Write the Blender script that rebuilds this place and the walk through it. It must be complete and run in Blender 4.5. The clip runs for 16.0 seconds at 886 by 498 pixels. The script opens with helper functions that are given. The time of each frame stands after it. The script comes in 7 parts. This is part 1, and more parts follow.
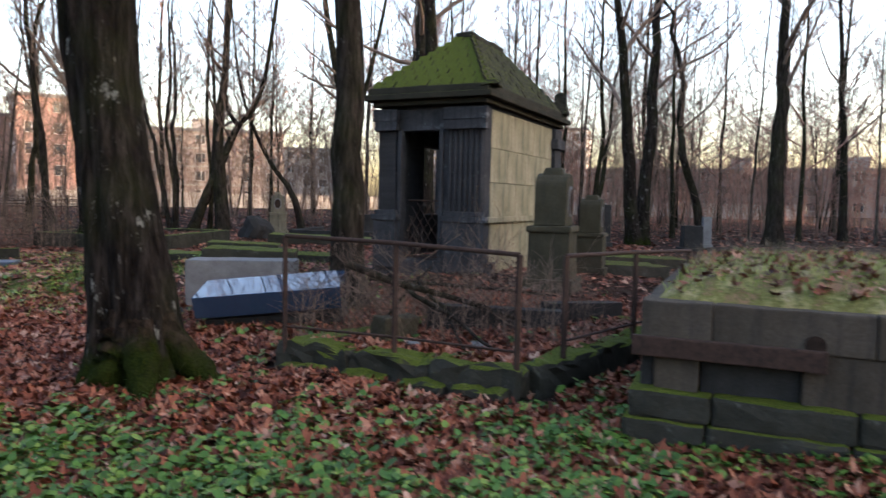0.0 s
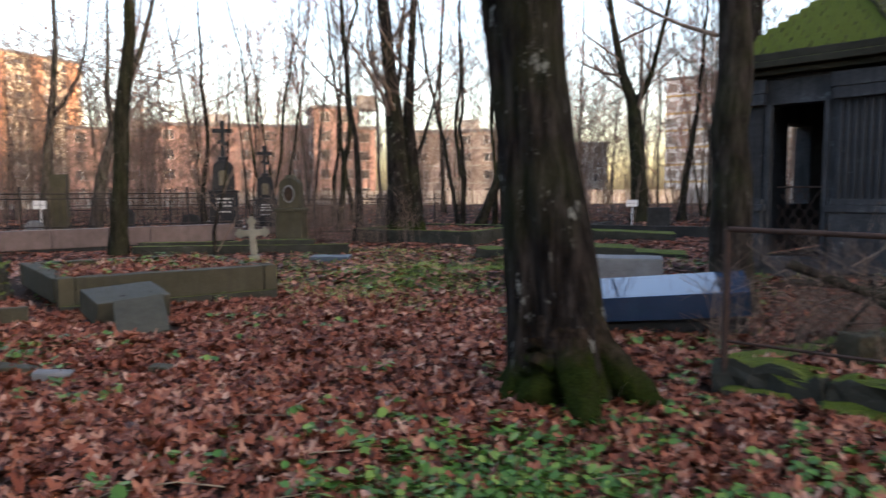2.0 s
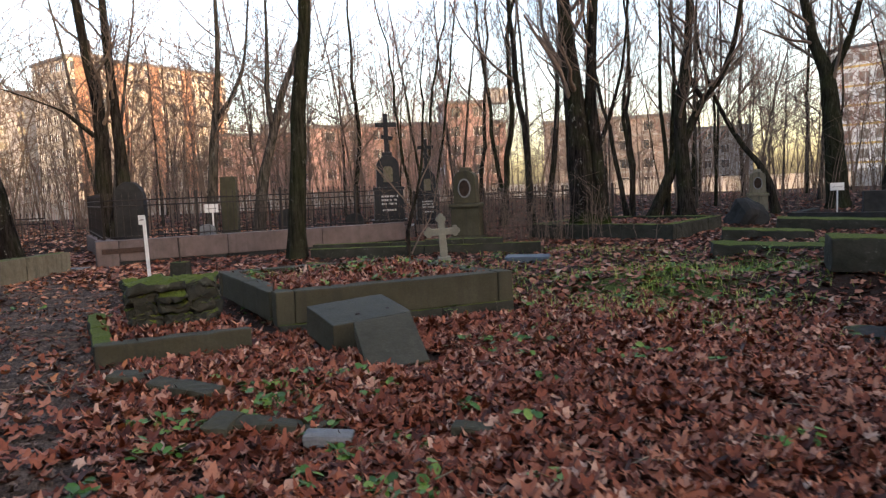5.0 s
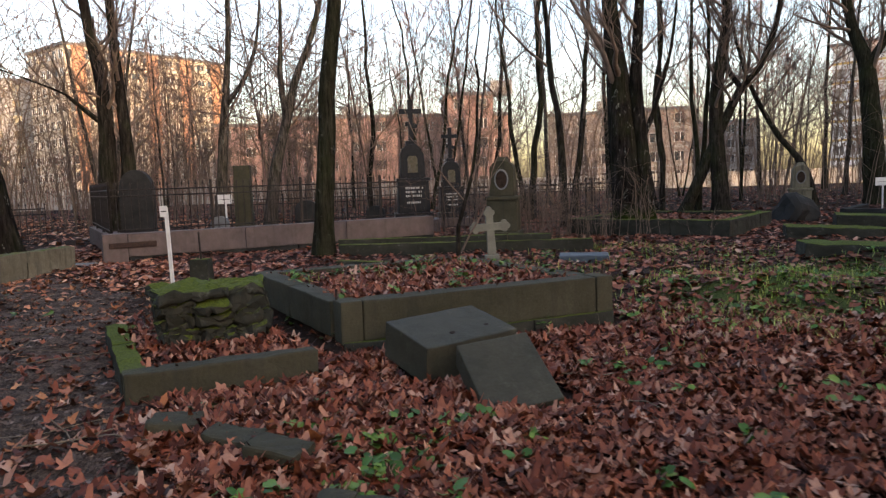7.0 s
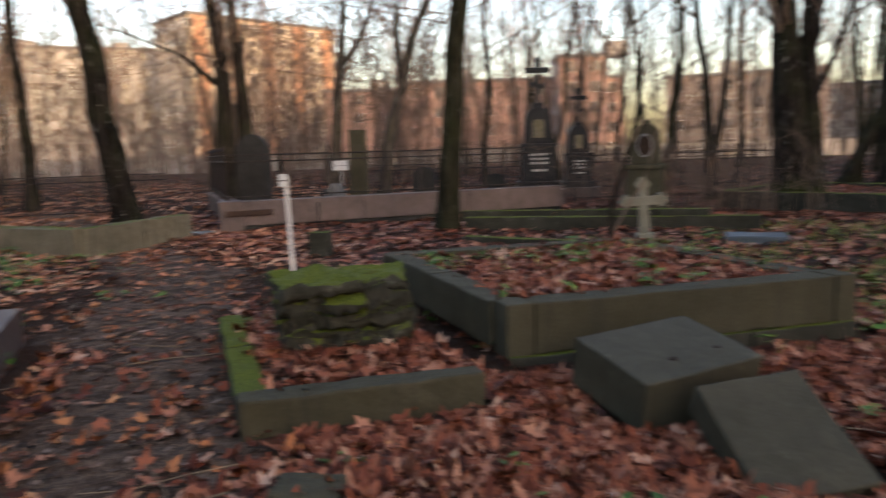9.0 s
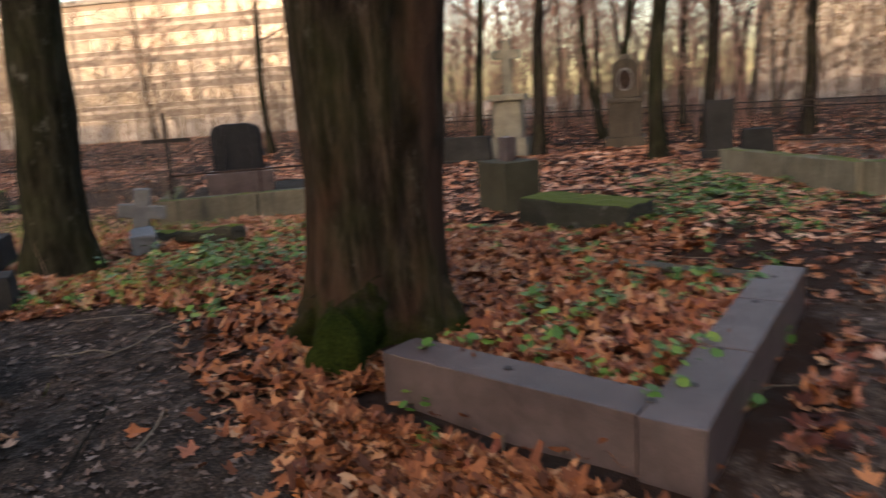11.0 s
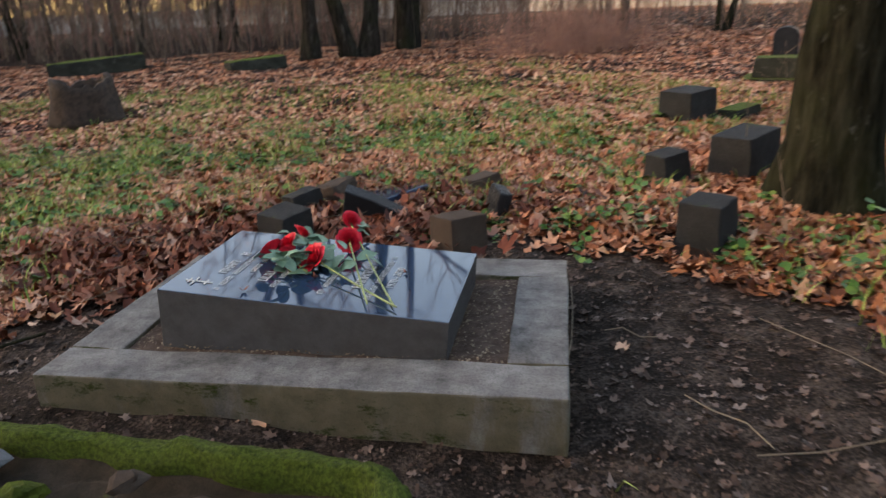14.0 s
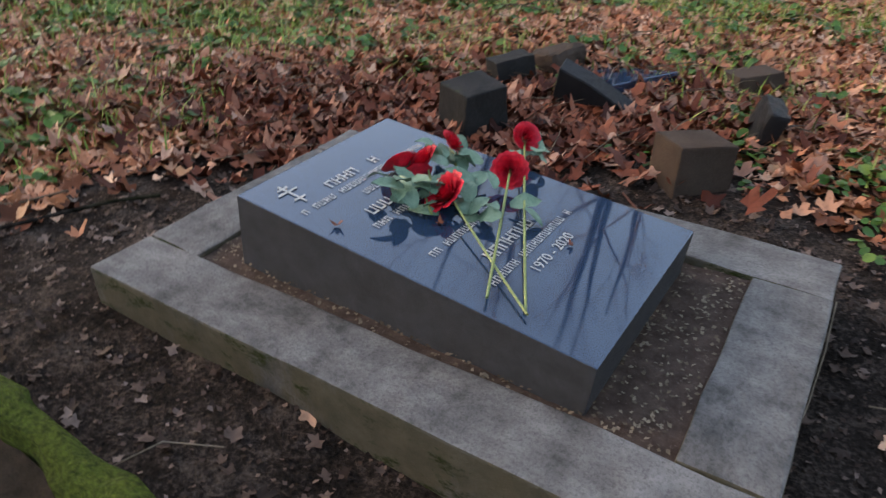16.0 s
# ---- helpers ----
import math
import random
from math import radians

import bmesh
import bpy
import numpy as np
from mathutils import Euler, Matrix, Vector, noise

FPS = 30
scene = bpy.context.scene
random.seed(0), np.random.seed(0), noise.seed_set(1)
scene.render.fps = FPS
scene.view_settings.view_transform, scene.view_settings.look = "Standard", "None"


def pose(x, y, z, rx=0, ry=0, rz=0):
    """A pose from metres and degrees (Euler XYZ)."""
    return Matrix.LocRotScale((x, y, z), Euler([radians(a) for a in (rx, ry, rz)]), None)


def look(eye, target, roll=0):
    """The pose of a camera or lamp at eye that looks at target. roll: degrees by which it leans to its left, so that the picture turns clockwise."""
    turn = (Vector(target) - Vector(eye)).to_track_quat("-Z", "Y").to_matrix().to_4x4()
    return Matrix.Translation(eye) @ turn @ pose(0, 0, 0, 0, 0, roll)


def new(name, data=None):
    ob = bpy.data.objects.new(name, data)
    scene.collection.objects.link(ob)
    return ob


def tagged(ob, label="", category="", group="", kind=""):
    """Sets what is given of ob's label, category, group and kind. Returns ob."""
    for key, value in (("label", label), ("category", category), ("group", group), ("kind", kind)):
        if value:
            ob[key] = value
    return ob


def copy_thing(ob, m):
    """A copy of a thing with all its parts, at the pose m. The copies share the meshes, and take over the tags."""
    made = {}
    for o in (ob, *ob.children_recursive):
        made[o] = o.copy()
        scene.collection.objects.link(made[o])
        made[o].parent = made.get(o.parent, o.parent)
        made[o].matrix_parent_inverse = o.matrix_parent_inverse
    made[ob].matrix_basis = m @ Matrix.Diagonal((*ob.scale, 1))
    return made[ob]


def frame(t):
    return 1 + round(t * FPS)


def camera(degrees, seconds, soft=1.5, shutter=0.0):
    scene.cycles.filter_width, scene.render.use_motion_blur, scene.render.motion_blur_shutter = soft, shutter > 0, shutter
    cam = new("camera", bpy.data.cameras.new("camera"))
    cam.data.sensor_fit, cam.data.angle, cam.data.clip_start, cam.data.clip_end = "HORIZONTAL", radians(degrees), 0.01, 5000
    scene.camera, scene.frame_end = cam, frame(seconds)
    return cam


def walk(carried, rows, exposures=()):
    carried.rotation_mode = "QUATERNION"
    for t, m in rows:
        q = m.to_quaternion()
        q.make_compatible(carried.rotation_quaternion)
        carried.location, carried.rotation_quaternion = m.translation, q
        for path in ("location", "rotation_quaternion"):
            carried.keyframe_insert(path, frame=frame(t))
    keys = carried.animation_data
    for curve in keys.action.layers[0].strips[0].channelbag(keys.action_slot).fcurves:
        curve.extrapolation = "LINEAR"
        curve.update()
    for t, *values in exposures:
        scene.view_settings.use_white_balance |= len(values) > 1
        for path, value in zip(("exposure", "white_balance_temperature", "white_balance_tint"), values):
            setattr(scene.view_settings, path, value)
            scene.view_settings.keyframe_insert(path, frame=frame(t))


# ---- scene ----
# ---------------------------------------------------------------- camera
cam = camera(65.0, 16.0, soft=1.35, shutter=0.5)
PATH = [
    (0, (0.058, -0.045, 1.629), (0.034, 1.949, 1.485), 1.2),
    (0.5, (-0.321, 0.174, 1.632), (-0.479, 2.164, 1.51), 0.8),
    (1, (-0.73, 0.361, 1.603), (-1.095, 2.323, 1.473), 0.7),
    (1.5, (-1.14, 0.559, 1.577), (-1.691, 2.475, 1.412), -0.0),
    (2, (-1.571, 0.761, 1.543), (-2.295, 2.619, 1.38), -0.3),
    (2.5, (-1.987, 0.857, 1.514), (-2.902, 2.625, 1.317), -0.7),
    (3, (-2.367, 1.021, 1.511), (-3.37, 2.739, 1.304), -1.5),
    (3.5, (-2.772, 1.225, 1.514), (-3.799, 2.929, 1.312), -3.0),
    (4, (-3.17, 1.397, 1.501), (-4.211, 3.094, 1.307), -2.6),
    (4.5, (-3.549, 1.585, 1.504), (-4.601, 3.275, 1.309), -2.3),
    (5, (-3.942, 1.793, 1.5), (-4.98, 3.494, 1.33), -2.3),
    (7.5, (-5.838, 2.77, 1.467), (-6.856, 4.479, 1.26), -1.6),
    (8, (-6.166, 3.068, 1.451), (-7.08, 4.829, 1.203), -1.4),
    (8.2, (-6.287, 3.165, 1.454), (-7.164, 4.945, 1.205), -1.3),
    (10.3, (-7.707, 3.626, 1.566), (-9.657, 3.876, 1.2), -3.4),
    (10.5, (-7.872, 3.667, 1.561), (-9.834, 3.757, 1.181), -3.6),
    (11, (-8.318, 3.687, 1.531), (-10.261, 3.436, 1.127), -3.6),
    (11.5, (-8.852, 3.619, 1.519), (-10.655, 2.866, 1.092), -3.5),
    (12, (-9.326, 3.496, 1.536), (-10.926, 2.368, 1.128), -3.3),
    (12.5, (-9.765, 3.331, 1.54), (-11.11, 1.92, 1.093), -3.7),
    (13, (-10.115, 3.087, 1.546), (-11.201, 1.488, 1.036), -2.8),
    (13.5, (-10.413, 2.716, 1.568), (-11.246, 0.984, 1.014), -2.6),
    (14, (-10.741, 2.403, 1.579), (-11.376, 0.63, 0.905), -2.7),
    (14.5, (-10.968, 2.078, 1.61), (-11.349, 0.273, 0.837), -2.8),
    (15, (-11.09, 1.776, 1.6), (-11.258, -0.008, 0.711), -2.8),
    (15.5, (-11.188, 1.524, 1.593), (-11.234, -0.216, 0.608), -2.1),
    (16, (-11.262, 1.335, 1.552), (-11.202, -0.344, 0.468), 0.6),
]
walk(cam, [(t, look(eye, target, roll)) for t, eye, target, roll in PATH], [(0.0, 2.85, 6200, 23), (3.5, 2.68, 6200, 22), (5.0, 2.55, 6300, 22), (8.0, 2.36, 6450, 22), (10.5, 2.45, 6850, 23), (12.5, 2.6, 6950, 21), (14.0, 2.85, 7150, 20), (16.0, 2.88, 6800, 21)])

# ---------------------------------------------------------------- light
SUN_AZ, SUN_EL = radians(105), radians(8.5)
world = bpy.data.worlds.new("sky")
scene.world = world
world.use_nodes = True
wn = world.node_tree.nodes
sky = wn.new("ShaderNodeTexSky")
sky.sky_type, sky.sun_disc = "NISHITA", False
sky.sun_elevation, sky.sun_rotation = SUN_EL, SUN_AZ
sky.air_density, sky.dust_density, sky.ozone_density = 1.0, 2.5, 0.6
wn["Background"].inputs["Strength"].default_value = 0.15
world.node_tree.links.new(sky.outputs[0], wn["Background"].inputs["Color"])
sun_data = bpy.data.lights.new("sun", "SUN")
sun_data.energy, sun_data.angle, sun_data.color = 1.05, radians(0.6), (1.0, 0.74, 0.50)
sun = new("sun", sun_data)
sun_way = Vector((math.sin(SUN_AZ) * math.cos(SUN_EL), math.cos(SUN_AZ) * math.cos(SUN_EL), math.sin(SUN_EL)))
sun.matrix_world = look(tuple(sun_way * 100), (0, 0, 0))


# ---------------------------------------------------------------- materials
class Mat:
    """A small builder for node materials."""

    def __init__(self, name):
        self.m = bpy.data.materials.new(name)
        self.m.use_nodes = True
        self.t = self.m.node_tree
        self.b = self.t.nodes["Principled BSDF"]

    def n(self, kind, **vals):
        node = self.t.nodes.new("ShaderNode" + kind)
        for k, v in vals.items():
            if k in node.inputs:
                node.inputs[k].default_value = v
        return node

    def to(self, a, b):
        self.t.links.new(a, b)

    def place(self, kind="Object"):
        return self.n("TexCoord").outputs[kind]

    def noise(self, scale, detail=5.0, rough=0.6, vec=None, stretch=None, kind="Object"):
        v = vec or self.place(kind)
        if stretch:
            mp = self.n("Mapping")
            mp.inputs["Scale"].default_value = stretch
            self.to(v, mp.inputs[0])
            v = mp.outputs[0]
        nz = self.n("TexNoise", Scale=scale, Detail=detail, Roughness=rough)
        self.to(v, nz.inputs["Vector"])
        return nz.outputs["Fac"]

    def ramp(self, fac, stops):
        r = self.n("ValToRGB")
        e = r.color_ramp.elements
        while len(e) < len(stops):
            e.new(0.5)
        for el, (p, c) in zip(e, stops):
            el.position = p
            el.color = (*c, 1) if len(c) == 3 else c
        self.to(fac, r.inputs[0])
        return r.outputs[0]

    def step(self, fac, lo, hi):
        r = self.n("MapRange")
        r.inputs["From Min"].default_value, r.inputs["From Max"].default_value = lo, hi
        self.to(fac, r.inputs["Value"])
        return r.outputs[0]

    def math(self, op, a, b):
        x = self.n("Math")
        x.operation = op
        for s, v in zip(x.inputs, (a, b)):
            if isinstance(v, (int, float)):
                s.default_value = v
            else:
                self.to(v, s)
        return x.outputs[0]

    def mix(self, fac, a, b):
        x = self.n("Mix")
        x.data_type = "RGBA"
        for s, v in ((x.inputs[0], fac), (x.inputs[6], a), (x.inputs[7], b)):
            if isinstance(v, (int, float)):
                s.default_value = v
            elif isinstance(v, tuple):
                s.default_value = (*v, 1)
            else:
                self.to(v, s)
        return x.outputs[2]

    def bump(self, height, strength=0.4, dist=0.01):
        x = self.n("Bump", Strength=strength, Distance=dist)
        self.to(height, x.inputs["Height"])
        self.to(x.outputs[0], self.b.inputs["Normal"])

    def done(self, color, rough=0.8, metal=0.0, spec=0.5):
        for key, v in (("Base Color", color), ("Roughness", rough), ("Metallic", metal), ("Specular IOR Level", spec)):
            s = self.b.inputs[key]
            if isinstance(v, tuple):
                s.default_value = (*v, 1)
            elif isinstance(v, (int, float)):
                s.default_value = v
            else:
                self.to(v, s)
        return self.m


MOSS = ((0.012, 0.020, 0.003), (0.098, 0.122, 0.016))


def stone_mat(name, a, b, scale=6.0, moss=0.0, side_moss=0.0, rough=0.85, streak=0.0, pale=None, spec=0.1):
    """Weathered stone: two-scale mottling, run-off streaks, moss on the upward faces."""
    k = Mat(name)
    big, fine = k.noise(scale * 0.35, 6, 0.7), k.noise(scale * 9, 4, 0.7)
    col = k.ramp(big, [(0.3, a), (0.7, b)])
    col = k.mix(k.step(fine, 0.3, 0.75), col, k.mix(0.5, col, tuple(c * 0.45 for c in a)))
    if streak:
        run = k.noise(4.0, 4, 0.6, stretch=(3.0, 3.0, 0.25))
        col = k.mix(k.math("MULTIPLY", k.step(run, 0.5, 0.72), streak), col, (0.016, 0.017, 0.018))
    if pale:
        col = k.mix(k.step(k.noise(scale * 1.3, 5, 0.75), 0.6, 0.72), col, pale)
    if moss or side_moss:
        geo = k.n("NewGeometry")
        sep = k.n("SeparateXYZ")
        k.to(geo.outputs["Normal"], sep.inputs[0])
        up = k.step(sep.outputs["Z"], 0.2, 0.9)
        patch = k.noise(scale * 0.6, 5, 0.65)
        f = k.math("ADD", k.math("MULTIPLY", up, moss), side_moss)
        f = k.step(k.math("ADD", f, patch), 0.85, 1.0)
        col = k.mix(f, col, k.ramp(k.noise(scale * 12, 3), [(0.3, MOSS[0]), (0.7, MOSS[1])]))
    k.bump(k.math("ADD", fine, k.math("MULTIPLY", big, 2.0)), 0.55, 0.012)
    return k.done(col, rough, spec=spec)


def concrete_mat(name, a, b):
    """Old concrete: grey top rubbed pale, sides with olive run-off stains and moss specks."""
    k = Mat(name)
    big, mid, fine = k.noise(2.2, 6, 0.7), k.noise(9.0, 5, 0.7), k.noise(110.0, 4, 0.75)
    col = k.ramp(k.math("ADD", k.math("MULTIPLY", big, 0.6), k.math("MULTIPLY", mid, 0.4)), [(0.36, a), (0.52, b), (0.66, tuple(c * 1.5 for c in b))])
    col = k.mix(k.step(fine, 0.45, 0.75), col, k.mix(0.6, col, tuple(c * 0.3 for c in a)))
    sep = k.n("SeparateXYZ")
    k.to(k.n("NewGeometry").outputs["Normal"], sep.inputs[0])
    side = k.math("SUBTRACT", 1.0, k.step(sep.outputs["Z"], 0.2, 0.7))
    run = k.noise(5.0, 5, 0.65, stretch=(1.0, 1.0, 0.35))
    col = k.mix(k.math("MULTIPLY", k.math("MULTIPLY", side, k.step(run, 0.3, 0.5)), 0.85), col, k.mix(mid, (0.042, 0.036, 0.02), (0.142, 0.124, 0.074)))
    col = k.mix(k.math("MULTIPLY", side, k.step(k.noise(5.0, 8, 0.8, stretch=(1.0, 1.0, 2.2)), 0.54, 0.62)), col, k.ramp(fine, [(0.3, MOSS[0]), (0.7, (0.04, 0.05, 0.012))]))
    k.bump(k.math("ADD", fine, k.math("MULTIPLY", mid, 2.0)), 0.6, 0.01)
    return k.done(col, 0.85, spec=0.1)


def bark_mat(name, a, b, lichen=0.3, moss_top=0.0, groove=1.0, peel=None):
    k = Mat(name)
    ridg = k.noise(9.0, 6, 0.7, stretch=(1.6, 1.6, 0.22))
    fine = k.noise(45.0, 4, 0.7, stretch=(1, 1, 0.4))
    col = k.ramp(ridg, [(0.36, tuple(c * 0.3 for c in a)), (0.5, a), (0.68, b)])
    if lichen:
        spots = k.noise(7.0, 5, 0.75, stretch=(1, 1, 0.55))
        col = k.mix(k.math("MULTIPLY", k.step(spots, 0.6, 0.68), lichen), col, (0.27, 0.28, 0.25))
    if peel:
        col = k.mix(k.math("MULTIPLY", k.step(k.noise(2.6, 4, 0.6, stretch=(1, 1, 0.3)), 0.5, 0.6), 0.75), col, k.mix(ridg, tuple(c * 0.4 for c in peel), peel))
    col = k.mix(k.math("MULTIPLY", k.step(k.noise(1.4, 3), 0.45, 0.7), 0.4), col, (0.03, 0.036, 0.014))
    if moss_top:
        sep = k.n("SeparateXYZ")
        k.to(k.place("Object"), sep.inputs[0])
        low = k.math("SUBTRACT", moss_top, sep.outputs["Z"])
        f = k.step(k.math("ADD", low, k.noise(5.0, 5)), 0.5, 0.8)
        col = k.mix(f, col, k.ramp(k.noise(60, 3), [(0.3, (0.005, 0.008, 0.002)), (0.7, (0.022, 0.031, 0.006))]))
    k.bump(k.math("ADD", ridg, k.math("MULTIPLY", fine, 0.4)), 0.9, 0.035 * groove)
    return k.done(col, 0.95, spec=0.02)


def leaf_mat(name, stops, rough=0.6, spec=0.1):
    k = Mat(name)
    geo = k.n("NewGeometry")
    col = k.ramp(geo.outputs["Random Per Island"], stops)
    nz = k.noise(40, 3)
    col = k.mix(k.math("MULTIPLY", k.step(nz, 0.5, 0.75), 0.4), col, (0.03, 0.016, 0.01))
    k.bump(nz, 0.3, 0.004)
    return k.done(col, rough, spec=spec)


def plain_mat(name, a, b, rough=0.6, metal=0.0, scale=20.0, spec=0.4, bump=0.2):
    k = Mat(name)
    nz = k.noise(scale, 5, 0.65)
    k.bump(nz, bump, 0.004)
    return k.done(k.ramp(nz, [(0.3, a), (0.7, b)]), rough, metal, spec)


def ground_mat():
    k = Mat("ground_litter")
    pos = k.n("NewGeometry").outputs["Position"]
    big, mid, fine = k.noise(0.5, 4, 0.6, vec=pos), k.noise(5.0, 5, 0.7, vec=pos), k.noise(60.0, 4, 0.7, vec=pos)
    vor = k.n("TexVoronoi", Scale=13.0)
    k.to(pos, vor.inputs["Vector"])
    sep = k.n("SeparateColor")
    k.to(vor.outputs["Color"], sep.inputs[0])
    leaf = k.ramp(sep.outputs[0], [(0.0, (0.03, 0.011, 0.007)), (0.35, (0.085, 0.03, 0.018)), (0.7, (0.14, 0.058, 0.036)), (1.0, (0.19, 0.1, 0.066))])
    leaf = k.mix(k.step(vor.outputs["Distance"], 0.035, 0.075), leaf, (0.03, 0.016, 0.011))
    soil = k.ramp(fine, [(0.3, (0.016, 0.012, 0.010)), (0.7, (0.05, 0.038, 0.032))])
    grass = k.ramp(fine, [(0.3, (0.03, 0.045, 0.012)), (0.7, (0.085, 0.105, 0.03))])
    green = k.n("Attribute")
    green.attribute_name = "green"
    worn = k.n("Attribute")
    worn.attribute_name = "worn"
    col = k.mix(k.step(k.math("ADD", mid, k.math("MULTIPLY", big, 0.5)), 0.72, 0.9), leaf, soil)
    col = k.mix(k.step(k.math("ADD", green.outputs["Fac"], mid), 0.95, 1.2), col, grass)
    dirt = k.ramp(k.math("MULTIPLY", k.math("ADD", fine, mid), 0.5), [(0.36, (0.012, 0.0095, 0.0085)), (0.48, (0.058, 0.042, 0.033)), (0.64, (0.18, 0.138, 0.11))])
    dark_earth = k.n("Attribute")
    dark_earth.attribute_name = "dark_earth"
    dark_dirt = k.ramp(k.math("MULTIPLY", k.math("ADD", fine, mid), 0.5), [(0.36, (0.006, 0.0048, 0.004)), (0.49, (0.028, 0.021, 0.017)), (0.64, (0.115, 0.088, 0.07))])
    dirt = k.mix(k.step(k.math("ADD", dark_earth.outputs["Fac"], k.math("MULTIPLY", mid, 0.4)), 0.5, 0.8), dirt, dark_dirt)
    col = k.mix(k.step(k.math("ADD", worn.outputs["Fac"], k.math("MULTIPLY", mid, 0.7)), 0.75, 1.05), col, dirt)
    k.bump(k.math("ADD", k.math("ADD", fine, mid), vor.outputs["Distance"]), 0.9, 0.04)
    return k.done(col, 0.9, spec=0.06)


M = {}
M["ground"] = ground_mat()
M["dead_leaf"] = leaf_mat("dead_leaf", [(0.0, (0.026, 0.0078, 0.005)), (0.22, (0.088, 0.0235, 0.0125)), (0.5, (0.158, 0.046, 0.0235)), (0.75, (0.225, 0.08, 0.044)), (0.92, (0.3, 0.143, 0.09)), (1.0, (0.37, 0.235, 0.17))], 0.5, 0.1)
M["orange_leaf"] = leaf_mat("orange_leaf", [(0.0, (0.05, 0.018, 0.009)), (0.3, (0.145, 0.047, 0.02)), (0.6, (0.235, 0.08, 0.03)), (0.85, (0.32, 0.132, 0.055)), (1.0, (0.37, 0.21, 0.115))], 0.5, 0.1)
M["grey_leaf"] = leaf_mat("grey_leaf", [(0.0, (0.022, 0.0145, 0.011)), (0.5, (0.068, 0.043, 0.031)), (0.85, (0.125, 0.085, 0.066)), (1.0, (0.2, 0.15, 0.125))], 0.55, 0.1)
M["herb"] = leaf_mat("herb", [(0.0, (0.0198, 0.05557, 0.00784)), (0.6, (0.0495, 0.1197, 0.0168)), (1.0, (0.1287, 0.1881, 0.0336))], 0.5, 0.2)
M["grass"] = leaf_mat("grass", [(0.0, (0.0924, 0.1565, 0.01848)), (0.6, (0.2033, 0.2817, 0.0396)), (1.0, (0.3696, 0.3965, 0.1122))], 0.6, 0.3)
M["straw"] = leaf_mat("straw", [(0.0, (0.0765, 0.05525, 0.034)), (1.0, (0.2125, 0.17, 0.119))], 0.7, 0.2)
M["bark_dark"] = bark_mat("bark_dark", (0.01346, 0.01102, 0.009792), (0.03794, 0.03182, 0.02815), 0.7, 0.4, 1.5)
M["bark_maple"] = bark_mat("bark_maple", (0.020, 0.0155, 0.0115), (0.058, 0.044, 0.033), 0.12, 0.35, 1.8, (0.07, 0.04, 0.027))
M["moss_root"] = bark_mat("moss_root", (0.0204, 0.0144, 0.0108), (0.051, 0.036, 0.0264), 0.05, 0.6, 1.6)
M["slab_side"] = stone_mat("slab_side", (0.05, 0.05, 0.05), (0.085, 0.085, 0.088), 40, 0.0, 0.0, 0.6)
M["bark"] = bark_mat("bark", (0.01836, 0.0153, 0.01285), (0.0459, 0.03856, 0.03182), 0.2)
M["bark_pale"] = bark_mat("bark_pale", (0.05, 0.043, 0.037), (0.12, 0.1, 0.085), 0.3)
M["bark_green"] = bark_mat("bark_green", (0.01836, 0.01714, 0.01163), (0.04162, 0.03917, 0.02693), 0.2)
M["twig"] = plain_mat("twig", (0.085, 0.062, 0.05), (0.19, 0.14, 0.108), 0.9, 0, 3.0, 0.1)
M["red_twig"] = plain_mat("red_twig", (0.17, 0.093, 0.074), (0.31, 0.185, 0.148), 0.9, 0, 3.0, 0.1)
M["bare_wood"] = plain_mat("bare_wood", (0.014, 0.01, 0.008), (0.055, 0.038, 0.028), 0.85, 0, 14.0, 0.2)
# rotten wood, dark print, and the painted shade of holes and niches
M["deep_brown"] = plain_mat("deep_brown", (0.012, 0.009, 0.007), (0.04, 0.026, 0.02), 0.95, 0, 9.0, 0.1)
M["moss_stone"] = stone_mat("moss_stone", (0.0168, 0.0168, 0.0126), (0.048, 0.048, 0.0384), 6, 0.56, 0.05, pale=(0.102, 0.105, 0.09))
M["moss"] = stone_mat("moss_cover", MOSS[0], MOSS[1], 14, 0.0)
M["grave_stone"] = stone_mat("grave_stone", (0.03367, 0.03156, 0.01965), (0.06797, 0.06312, 0.04127), 5, 0.2, 0.02, 0.75, 0.4)
M["fallen_stone"] = stone_mat("fallen_stone", (0.03516, 0.03415, 0.02319), (0.06364, 0.06033, 0.04266), 7, 0.1, 0.0, 0.6, 0.2, pale=(0.07879, 0.07512, 0.05333))
M["dark_stone"] = stone_mat("dark_stone", (0.016, 0.016, 0.016), (0.0416, 0.0416, 0.04), 6, 0.3, 0.0, 0.8, 0.4)
M["chapel_front"] = stone_mat("chapel_front", (0.0192, 0.0204, 0.0228), (0.072, 0.0756, 0.0816), 3, 0.2, 0.0, 0.85, 0.85, pale=(0.144, 0.1512, 0.162))
M["chapel_side"] = stone_mat("chapel_side", (0.17, 0.16, 0.095), (0.34, 0.315, 0.22), 3, 0.2, 0.02, 0.85, 0.6)
M["sandstone"] = stone_mat("sandstone", (0.044, 0.037, 0.028), (0.092, 0.077, 0.06), 4, 0.1, 0.0, 0.85, 0.7)
M["concrete"] = concrete_mat("concrete", (0.066, 0.065, 0.062), (0.15, 0.148, 0.142))
M["plaster_wall"] = stone_mat("plaster_wall", (0.1, 0.09, 0.062), (0.185, 0.17, 0.125), 3, 0.42, 0.02, 0.85, 0.65)
M["pink_granite"] = stone_mat("pink_granite", (0.0875, 0.0665, 0.0616), (0.1505, 0.119, 0.112), 10, 0.0, 0.0, 0.55, 0.2)
